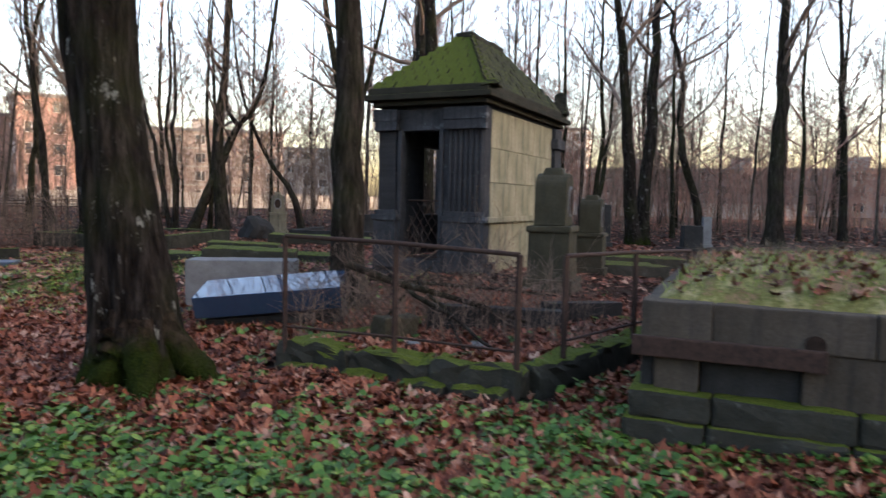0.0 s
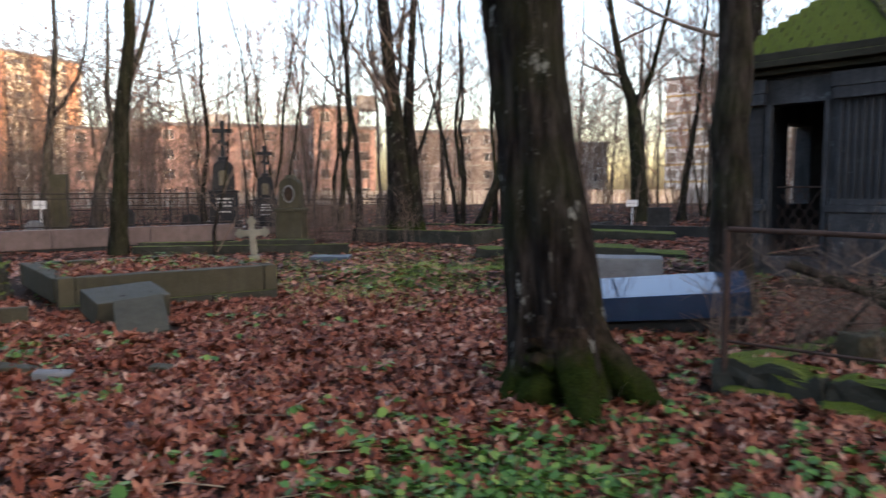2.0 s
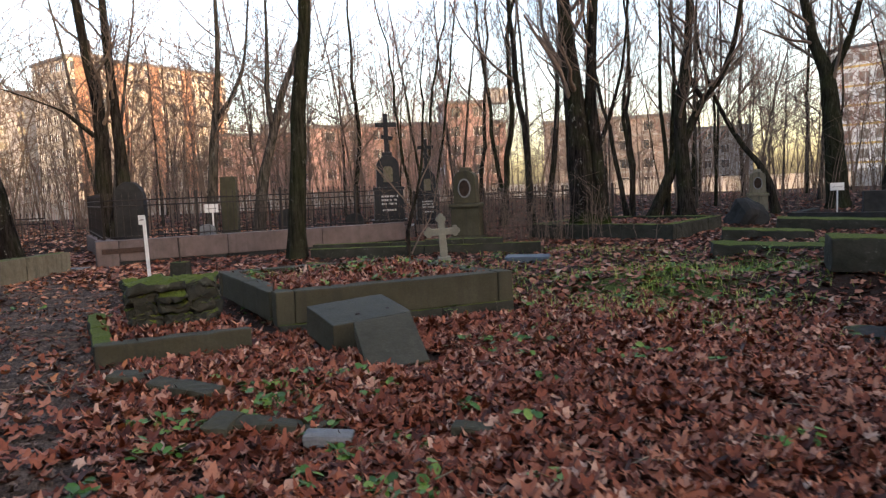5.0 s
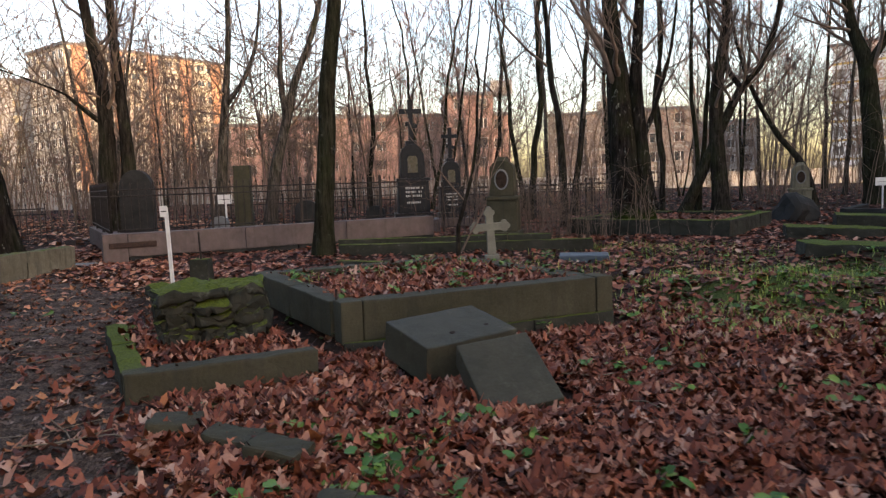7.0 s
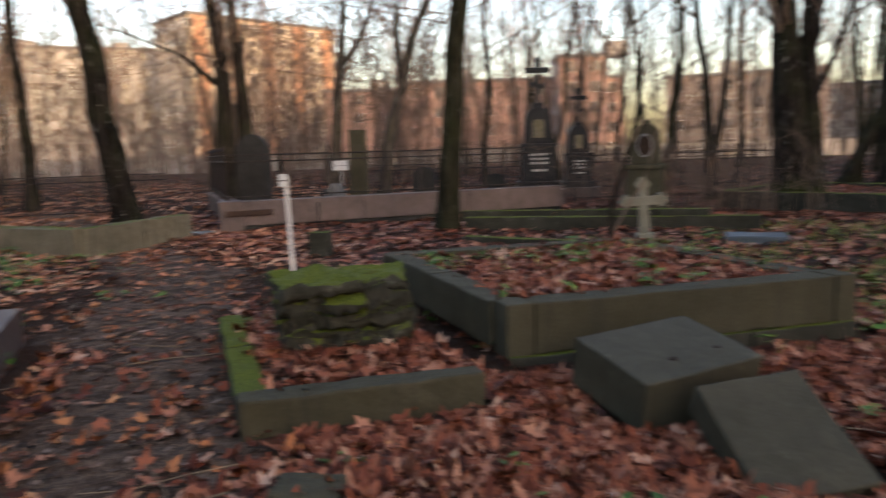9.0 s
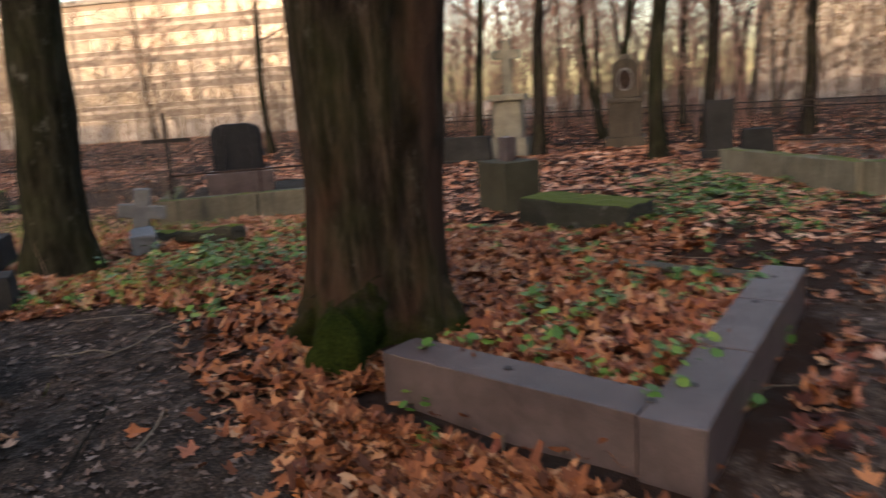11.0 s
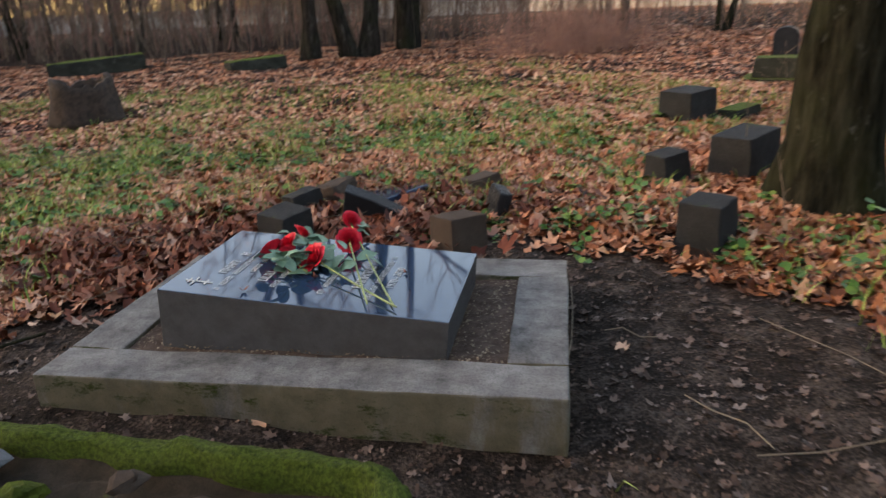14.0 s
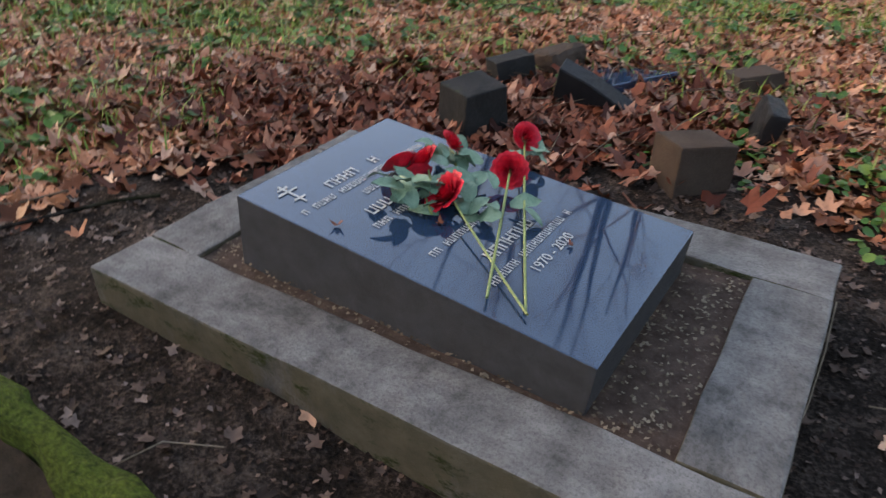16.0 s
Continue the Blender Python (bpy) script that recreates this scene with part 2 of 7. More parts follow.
M["red_granite"] = stone_mat("red_granite", (0.042, 0.028, 0.026), (0.118, 0.088, 0.083), 12, 0.0, 0.0, 0.42, 0.2, spec=0.3)
M["brown_stone"] = stone_mat("brown_stone", (0.049, 0.035, 0.0266), (0.091, 0.0665, 0.0504), 14, 0.0, 0.0, 0.85)
M["roof_moss"] = stone_mat("roof_moss", (0.018, 0.018, 0.014), (0.045, 0.042, 0.03), 5, 0.72, 0.0, 0.95)
M["white_stone"] = stone_mat("white_stone", (0.135, 0.13, 0.1), (0.25, 0.24, 0.195), 9, 0.1, 0.0, 0.8)
M["pale_stone"] = stone_mat("pale_stone", (0.105, 0.1087, 0.1087), (0.2025, 0.2063, 0.21), 9, 0.25, 0.0, 0.8)
M["black_granite"] = stone_mat("black_granite", (0.008, 0.009, 0.011), (0.02, 0.021, 0.024), 30, 0.0, 0.0, 0.36, spec=0.15)
M["iron"] = plain_mat("iron", (0.012, 0.011, 0.011), (0.04, 0.03, 0.026), 0.6, 0.6, 30, 0.4)
M["rust"] = plain_mat("rust", (0.018, 0.012, 0.01), (0.06, 0.034, 0.025), 0.85, 0.2, 25, 0.3)
M["white_paint"] = plain_mat("white_paint", (0.495, 0.4875, 0.465), (0.615, 0.6075, 0.5925), 0.6, 0, 12)
M["soil"] = stone_mat("soil", (0.016, 0.013, 0.009), (0.062, 0.047, 0.034), 20, 0.22, 0.0, 0.95)
M["needles"] = stone_mat("needle_soil", (0.04388, 0.02925, 0.02243), (0.1268, 0.0897, 0.0702), 45, 0.0, 0.0, 0.95, pale=(0.1852, 0.1463, 0.117))
M["pale_leaf"] = leaf_mat("pale_leaf", [(0.0, (0.14, 0.046, 0.02)), (0.35, (0.33, 0.115, 0.05)), (0.7, (0.47, 0.205, 0.105)), (1.0, (0.58, 0.36, 0.235))], 0.55, 0.2)
M["petal"] = plain_mat("petal", (0.42, 0.006, 0.022), (0.74, 0.018, 0.04), 0.55, 0, 60)
M["rose_leaf"] = plain_mat("rose_leaf", (0.07, 0.14, 0.085), (0.17, 0.27, 0.18), 0.5, 0, 50)
M["stem"] = plain_mat("stem", (0.14, 0.19, 0.05), (0.26, 0.30, 0.10), 0.5, 0, 50)
M["letter"] = plain_mat("letter", (0.32, 0.32, 0.3), (0.46, 0.46, 0.44), 0.7, 0, 80)
M["tarp"] = plain_mat("tarp", (0.02, 0.03, 0.045), (0.05, 0.065, 0.08), 0.5, 0, 8)


def polished():
    k = Mat("polished_slab")
    nz, dust_sheen = k.noise(300, 2), k.noise(2.5, 5, 0.7)
    # blue in the base and dust colours imitates the reflected sky
    col = k.ramp(nz, [(0.4, (0.008, 0.018, 0.04)), (0.65, (0.026, 0.054, 0.1))])
    col = k.mix(k.math("MULTIPLY", k.step(dust_sheen, 0.45, 0.8), 0.22), col, (0.06, 0.09, 0.13))
    return k.done(col, k.step(dust_sheen, 0.2, 8.0), 0.0, 0.85)


M["polished"] = polished()


def wall_mat(name, a, b, row=0.075, brick=True):
    """Brickwork or panels of far houses."""
    k = Mat(name)
    if brick:
        br = k.n("TexBrick", Scale=1.0)
        br.inputs["Brick Width"].default_value, br.inputs["Row Height"].default_value, br.inputs["Mortar Size"].default_value = 0.25, row, 0.01
        br.inputs["Color1"].default_value, br.inputs["Color2"].default_value, br.inputs["Mortar"].default_value = (*a, 1), (*b, 1), (0.3, 0.28, 0.26, 1)
        k.to(k.place(), br.inputs["Vector"])
        col = br.outputs["Color"]
    else:
        col = k.ramp(k.noise(0.6, 5), [(0.3, a), (0.7, b)])
    col = k.mix(k.math("MULTIPLY", k.step(k.noise(0.35, 5), 0.4, 0.75), 0.3), col, tuple(c * 0.6 for c in a))
    return k.done(col, 0.85, spec=0.2)


M["wall_cream"] = wall_mat("wall_cream", (0.3828, 0.3306, 0.261), (0.4524, 0.3915, 0.3219), brick=False)
M["wall_orange"] = wall_mat("wall_orange", (0.34, 0.17, 0.10), (0.42, 0.22, 0.13))
M["wall_red"] = wall_mat("wall_red", (0.26, 0.16, 0.14), (0.33, 0.21, 0.183))
M["wall_grey"] = wall_mat("wall_grey", (0.24, 0.232, 0.228), (0.304, 0.292, 0.28), brick=False)
M["wall_pale"] = wall_mat("wall_pale", (0.45, 0.43, 0.41), (0.54, 0.52, 0.49), brick=False)
M["wall_dim"] = wall_mat("wall_dim", (0.2, 0.165, 0.152), (0.27, 0.228, 0.21), brick=False)
M["wall_yellow"] = wall_mat("wall_yellow", (0.55, 0.38, 0.13), (0.62, 0.44, 0.18), brick=False)
M["wall_white"] = wall_mat("wall_white", (0.66, 0.66, 0.66), (0.78, 0.78, 0.77), brick=False)
M["wall_long"] = wall_mat("wall_long", (0.17, 0.1513, 0.1343), (0.2125, 0.1913, 0.17), brick=False)
M["wall_band"] = wall_mat("wall_band", (0.31, 0.29, 0.265), (0.37, 0.345, 0.315), brick=False)
M["pane"] = plain_mat("pane", (0.02, 0.025, 0.03), (0.05, 0.055, 0.06), 0.12, 0, 0.8, 0.6, 0.0)
# glass coloured pale in place of the bright sky it mirrors
M["pane_sky_sheen"] = plain_mat("pane_sky_sheen", (0.22, 0.2, 0.18), (0.34, 0.31, 0.28), 0.2, 0, 0.3, 0.5, 0.0)
M["roof_sheet"] = plain_mat("roof_sheet", (0.10, 0.10, 0.10), (0.17, 0.17, 0.17), 0.6, 0, 2)


# ---------------------------------------------------------------- mesh tools
def part(name, bm, material, parent=None, label="", smooth=False):
    """Links a bmesh as one mesh object, under a thing if one is given."""
    me = bpy.data.meshes.new(name)
    bm.to_mesh(me)
    bm.free()
    return finish(name, me, material, parent, label, smooth)


def finish(name, me, material, parent=None, label="", smooth=False):
    for mm in material if isinstance(material, (list, tuple)) else [material]:
        me.materials.append(mm)
    if smooth:
        me.shade_smooth()
    ob = new(name, me)
    if parent:
        ob.parent = parent
    if label:
        ob["label"] = label
    return ob


def raw(name, verts, faces, material, parent=None, label="", smooth=False):
    me = bpy.data.meshes.new(name)
    verts = np.asarray(verts, np.float32)
    faces = np.asarray(faces, np.int32)
    k = faces.shape[1]
    me.vertices.add(len(verts))
    me.vertices.foreach_set("co", verts.ravel())
    me.loops.add(faces.size)
    me.loops.foreach_set("vertex_index", faces.ravel())
    me.polygons.add(len(faces))
    me.polygons.foreach_set("loop_start", np.arange(0, faces.size, k, dtype=np.int32))
    me.update(calc_edges=True)
    me.validate()
    return finish(name, me, material, parent, label, smooth)


def thing(name, m, label, category, group="", kind=""):
    ob = new(name)
    ob.empty_display_size = 0.2
    ob.matrix_world = m
    return tagged(ob, label, category, group, kind)


SEED = [0]


def block(size, m=None, bevel=0.012, wear=0.006, cell=0.14, taper=1.0, bm=None, tri=True):
    """A worn block standing on its local z = 0, centred in x and y."""
    own = bmesh.new()
    sx, sy, sz = size
    bmesh.ops.create_cube(own, size=1.0)
    for v in own.verts:
        k = taper if v.co.z > 0 else 1.0
        v.co = Vector((v.co.x * sx * k, v.co.y * sy * k, (v.co.z + 0.5) * sz))
    if bevel:
        bmesh.ops.bevel(own, geom=list(own.edges), offset=min(bevel, 0.3 * min(size)), segments=2, affect="EDGES", profile=0.6)
    if wear:
        for axis, s in enumerate(size):
            cuts = min(14, int(s / cell))
            lo = 0.0 if axis == 2 else -s / 2
            for i in range(1, cuts + 1):
                co = [0, 0, 0]
                no = [0, 0, 0]
                co[axis] = lo + s * i / (cuts + 1)
                no[axis] = 1
                bmesh.ops.bisect_plane(own, geom=own.verts[:] + own.edges[:] + own.faces[:], plane_co=co, plane_no=no)
        SEED[0] += 1
        off = Vector((SEED[0] * 3.7, SEED[0] * 1.3, 0))
        for v in own.verts:
            v.co += noise.noise_vector(v.co * 5 + off) * wear + noise.noise_vector(v.co * 17 + off) * wear * 0.6
    if m is not None:
        own.transform(m)
    if bm is None:
        return own
    me = bpy.data.meshes.new("tmp")
    own.to_mesh(me)
    own.free()
    bm.from_mesh(me)
    bpy.data.meshes.remove(me)
    return bm


def lathe(profile, sides=24, squash=1.0):
    """A turned shape from (radius, height) pairs."""
    bm = bmesh.new()
    rings = []
    for r, z in profile:
        rings.append([bm.verts.new((r * math.cos(a), r * squash * math.sin(a), z)) for a in (2 * math.pi * i / sides for i in range(sides))])
    for p, q in zip(rings, rings[1:]):
        for i in range(sides):
            bm.faces.new((p[i], p[(i + 1) % sides], q[(i + 1) % sides], q[i]))
    bm.faces.new(list(reversed(rings[0])))
    bm.faces.new(rings[-1])
    return bm


def prism(outline, depth, bevel=0.0):
    """An outline in x and z, thick in y."""
    bm = bmesh.new()
    f = bm.faces.new([bm.verts.new((x, -depth / 2, z)) for x, z in outline])
    ext = bmesh.ops.extrude_face_region(bm, geom=[f])
    bmesh.ops.translate(bm, verts=[v for v in ext["geom"] if isinstance(v, bmesh.types.BMVert)], vec=(0, depth, 0))
    bmesh.ops.recalc_face_normals(bm, faces=bm.faces)
    if bevel:
        bmesh.ops.bevel(bm, geom=list(bm.edges), offset=bevel, segments=1, affect="EDGES")
    return bm


class Tubes:
    """Collects tubes of three or more sides for branches, bars and wires."""

    def __init__(self):
        self.v, self.f, self.count = [], [], 0

    def add(self, pts, radii, sides=3):
        pts = np.asarray(pts, float)
        radii = np.broadcast_to(np.asarray(radii, float), (len(pts),))
        d = np.gradient(pts, axis=0)
        d /= np.linalg.norm(d, axis=1, keepdims=True) + 1e-9
        ref = np.where(np.abs(d[:, 2:3]) > 0.9, [[1.0, 0, 0]], [[0, 0, 1.0]])
        a = np.cross(d, ref)
        a /= np.linalg.norm(a, axis=1, keepdims=True) + 1e-9
        b = np.cross(d, a)
        ang = np.arange(sides) * 2 * np.pi / sides
        ring = pts[:, None] + radii[:, None, None] * (np.cos(ang)[None, :, None] * a[:, None] + np.sin(ang)[None, :, None] * b[:, None])
        n = len(pts)
        i = np.arange(n - 1)[:, None] * sides
        j, k = np.arange(sides)[None], (np.arange(sides)[None] + 1) % sides
        q = np.stack([i + j, i + k, i + sides + k, i + sides + j], -1).reshape(-1, 4) + self.count
        self.v.append(ring.reshape(-1, 3))
        self.f.append(q)
        self.count += n * sides
        return self

    def make(self, name, material, parent=None, label="", smooth=True):
        return raw(name, np.concatenate(self.v), np.concatenate(self.f), material, parent, label, smooth)


def bar(name, a, b, r, material, parent, sides=6, label=""):
    return Tubes().add([a, b], r, sides).make(name, material, parent, label)


# ---------------------------------------------------------------- the lie of the land
def inside(poly, x, y):
    res = np.ones(np.shape(x), bool)
    area = sum(p[0] * q[1] - q[0] * p[1] for p, q in zip(poly, poly[1:] + poly[:1]))
    for p, q in zip(poly, poly[1:] + poly[:1]):
        res &= ((q[0] - p[0]) * (y - p[1]) - (q[1] - p[1]) * (x - p[0])) * area > 0
    return res


FENCED = [(-1.55, 6.36), (0.62, 5.42), (2.78, 7.86), (0.6, 8.9)]
BED = [(-9.38, 7.2), (-7.7, 9.58), (-10.35, 11.1), (-12.05, 8.72)]
SMALL_PLOT = [(-9.9, 5.42), (-9.05, 6.66), (-11.05, 7.85), (-11.9, 6.6)]
GRAVE = [(-9.98, -0.58), (-11.885, 0.5), (-12.59, -0.74), (-10.69, -1.82)]
GRANITE_BED = [(-10.76, 4.3), (-13.15, 5.53), (-14.05, 4.12), (-11.66, 2.9)]
PLATFORM = [(-12.3, 20.3), (-8.1, 19.8), (-7.65, 24.0), (-11.85, 24.5)]
LEVELS = [(FENCED, 0.2), (BED, 0.38), (SMALL_PLOT, 0.13), (GRAVE, 0.155), (GRANITE_BED, 0.2), (PLATFORM, 0.3)]
MOUNDS = [(0.6, 13.2, 3.0, 3.6, 0.42), (-6.3, 11.8, 1.6, 0.9, 0.2), (-3.6, 13.0, 1.5, 1.2, 0.2), (-5.0, 14.6, 2.2, 0.8, 0.2), (-2.6, 5.8, 0.7, 0.7, 0.10), (-12.9, 2.6, 0.9, 0.9, 0.10), (-18.0, 6.2, 2.5, 1.0, 0.22)]


def land(x, y):
    """The height of the ground without the raised plots."""
    x, y = np.asarray(x, float), np.asarray(y, float)
    z = 0.025 * np.sin(x * 1.7 + 0.6 * y) + 0.02 * np.sin(2.3 * y - 0.8 * x + 1.0) + 0.012 * np.sin(5.1 * x + 3.3 * y) + 0.012 * np.sin(4.3 * y - 6.1 * x)
    for mx, my, sx, sy, h in MOUNDS:
        z = z + h * np.exp(-((x - mx) / sx) ** 2 - ((y - my) / sy) ** 2)
    far = np.clip((np.hypot(x + 6, y - 5) - 45) / 60, 0, 1)
    return z * (1 - far)


def inset(poly, d):
    """The polygon drawn in by d on all sides."""
    cx, cy = sum(p[0] for p in poly) / 4, sum(p[1] for p in poly) / 4
    lines = []
    for p, q in zip(poly, poly[1:] + poly[:1]):
        ex, ey = q[0] - p[0], q[1] - p[1]
        n = math.hypot(ex, ey)
        nx_, ny_ = -ey / n, ex / n
        if nx_ * (cx - p[0]) + ny_ * (cy - p[1]) < 0:
            nx_, ny_ = -nx_, -ny_
        lines.append((p[0] + nx_ * d, p[1] + ny_ * d, ex / n, ey / n))
    out = []
    for (ax, ay, ux_, uy_), (bx, by, vx, vy) in zip(lines[-1:] + lines[:-1], lines):
        t = ((bx - ax) * vy - (by - ay) * vx) / (ux_ * vy - uy_ * vx)
        out.append((ax + ux_ * t, ay + uy_ * t))
    return out


INNER = [(inset(poly, 0.13), h) for poly, h in LEVELS]


def ground_z(x, y):
    z = land(x, y)
    for poly, h in INNER:
        z = np.where(inside(poly, x, y), h + 0.3 * z, z)
    return z


def near_line(x, y, pts):
    """The distance from a line of points."""
    best = np.full(np.shape(x), 1e9)
    for (ax, ay), (bx, by) in zip(pts, pts[1:]):
        t = np.clip(((x - ax) * (bx - ax) + (y - ay) * (by - ay)) / ((bx - ax) ** 2 + (by - ay) ** 2), 0, 1)
        best = np.minimum(best, np.hypot(x - ax - t * (bx - ax), y - ay - t * (by - ay)))
    return best


TRACK = [(2.5, -2.6), (-3.0, 0.6), (-6.6, 2.9), (-9.6, 4.3), (-11.6, 5.9), (-14.5, 7.7), (-19.0, 9.3), (-30, 12)]
SIDE_TRACK = [(-8.8, 3.5), (-10.4, 2.2), (-12.0, 1.2), (-12.9, 0.2), (-12.9, -0.4)]


def worn(x, y):
    """How bare the trodden earth is: 1 in the middle of the track."""
    wob = 0.18 * np.sin(2.1 * x + 1.3 * y) + 0.12 * np.sin(4.7 * y - 3.1 * x)
    a = 1.15 - (near_line(x, y, TRACK) + wob) / 1.15
    b = 1.35 - (near_line(x, y, SIDE_TRACK) + wob) / 0.85
    c = 1.0 - (np.hypot((x + 11.3) / 1.75, (y + 0.5) / 1.55) - 0.55 + 0.5 * wob)
    return np.clip(np.maximum(np.maximum(a, b), np.clip(c * 1.25, 0, 1)), 0, 1)


def dark_earth_at(x, y):
    """Darker earth round the grave with the roses, fading outwards."""
    return np.clip(1.6 - np.hypot((x + 11.2) / 2.6, (y + 0.2) / 2.4), 0, 1)


def green_at(x, y):
    g = 0.2 + 0.2 * np.sin(0.9 * x + 0.4 * y) * np.sin(0.7 * y - 0.5 * x + 1)
    for gx, gy, sx, sy, h in [(0.3, 4.0, 2.2, 1.0, 0.5), (-1.8, 3.9, 1.0, 0.9, 0.4), (-6.5, 10.8, 1.6, 1.3, 0.5), (-5.6, 13.2, 2.0, 1.2, 0.35), (-12.6, -5.5, 5.0, 2.6, 0.3), (-8.6, -4.5, 2.0, 2.5, 0.35), (-17.5, 5.6, 2.2, 1.2, 0.4), (-14.6, 0.6, 1.5, 1.0, 0.35), (-7.0, 13.0, 2.0, 1.0, 0.3)]:
        g = g + h * np.exp(-((x - gx) / sx) ** 2 - ((y - gy) / sy) ** 2)
    return np.clip(g - 0.5 * worn(x, y), 0, 1)


def axis(lo, a, b, hi, fine):
    inner = np.arange(a, b + fine / 2, fine)
    out = np.geomspace(fine * 2, hi - b, 36)
    left = np.geomspace(fine * 2, a - lo, 36)
    return np.concatenate([(a - left)[::-1], inner, b + out])


xs, ys = axis(-900, -22, 6, 900, 0.11), axis(-900, -10, 24, 900, 0.11)
gx, gy = np.meshgrid(xs, ys)
gz = ground_z(gx, gy)
nx, ny = len(xs), len(ys)
idx = np.arange(nx * ny).reshape(ny, nx)
quads = np.stack([idx[:-1, :-1], idx[:-1, 1:], idx[1:, 1:], idx[1:, :-1]], -1).reshape(-1, 4)
ground = raw("ground", np.stack([gx, gy, gz], -1).reshape(-1, 3), quads, M["ground"], smooth=True)
for key, fn in (("worn", worn), ("green", green_at), ("dark_earth", dark_earth_at)):
    at = ground.data.attributes.new(key, "FLOAT", "POINT")
    at.data.foreach_set("value", fn(gx, gy).ravel().astype(np.float32))
tagged(ground, "leaf-strewn cemetery ground with a trodden dark earth track", "ground", kind="structure")


def zat(x, y):
    return float(ground_z(np.array([x]), np.array([y]))[0])


# ---------------------------------------------------------------- trees
def spine(rng, base, tip, n, sway):
    t = np.linspace(0, 1, n)[:, None]
    p = np.array(base) * (1 - t) + np.array(tip) * t
    wob = np.cumsum(rng.normal(0, sway, (n, 3)), 0)
    wob[:, 2] = 0
    return p + wob * np.minimum(1, 4 * t)


def limb(rng, tubes, start, way, length, r, level, lift=0.35, spread=0.8, kids=(5, 4, 3), tmin=0.0018):
    """A bent branch with its side branches."""
    n = (6, 4, 3, 2)[min(level, 3)]
    way = np.array(way, float)
    pts, d = [np.array(start, float)], way / np.linalg.norm(way)
    for _ in range(n - 1):
        d = d + rng.normal(0, 0.17, 3) + np.array([0, 0, lift * 0.3])
        d /= np.linalg.norm(d)
        pts.append(pts[-1] + d * length / (n - 1))
    pts = np.array(pts)
    rad = np.linspace(r, max(tmin, r * (0.3 if level < 2 else 0.4)), n)
    tubes.add(pts, rad, 6 if level == 0 else 3)
    if level >= len(kids):
        return
    for i in range(kids[level]):
        t = rng.uniform(0.25, 1.0) * (n - 1)
        k = min(int(t), n - 2)
        p = pts[k] + (pts[k + 1] - pts[k]) * (t - k)
        side = rng.normal(0, 1, 3)
        side[2] = abs(side[2]) * 0.6
        side /= np.linalg.norm(side)
        w = (pts[k + 1] - pts[k]) / np.linalg.norm(pts[k + 1] - pts[k]) + side * spread
        limb(rng, tubes, p, w, length * rng.uniform(0.35, 0.6), max(tmin, rad[k] * rng.uniform(0.35, 0.55)), level + 1, lift, spread, kids, tmin)


def trunk_mesh(pts, rad, sides=14, roots=0.0, rough=0.0, seed=1.0, lobes=5):
    """A trunk along pts, flared at the foot into root lobes, with a rough outline."""
    pts, rad = np.asarray(pts, float), np.asarray(rad, float)
    ang = np.arange(sides) * 2 * np.pi / sides
    z0 = pts[0, 2]
    verts = []
    for p, r in zip(pts, rad):
        h = max(0.0, p[2] - z0)
        flare = 1 + roots * np.exp(-h / 0.28) * (0.55 + 0.45 * np.cos(lobes * ang + seed) + 0.25 * np.cos(2 * ang + seed * 2))
        fl = 1 + rough * np.array([noise.noise(Vector((math.cos(a) * 2.2, math.sin(a) * 2.2, h * 0.8 + seed * 7))) + 0.5 * noise.noise(Vector((math.cos(a) * 6, math.sin(a) * 6, h * 2.2 + seed * 3))) for a in ang])
        q = np.stack([np.cos(ang), np.sin(ang), np.zeros(sides)], -1) * (r * flare * fl)[:, None]
        verts.append(p + q)
    n = len(pts)
    i, j, k = np.arange(n - 1)[:, None] * sides, np.arange(sides)[None], (np.arange(sides)[None] + 1) % sides
    return np.concatenate(verts), np.stack([i + j, i + k, i + sides + k, i + sides + j], -1).reshape(-1, 4)


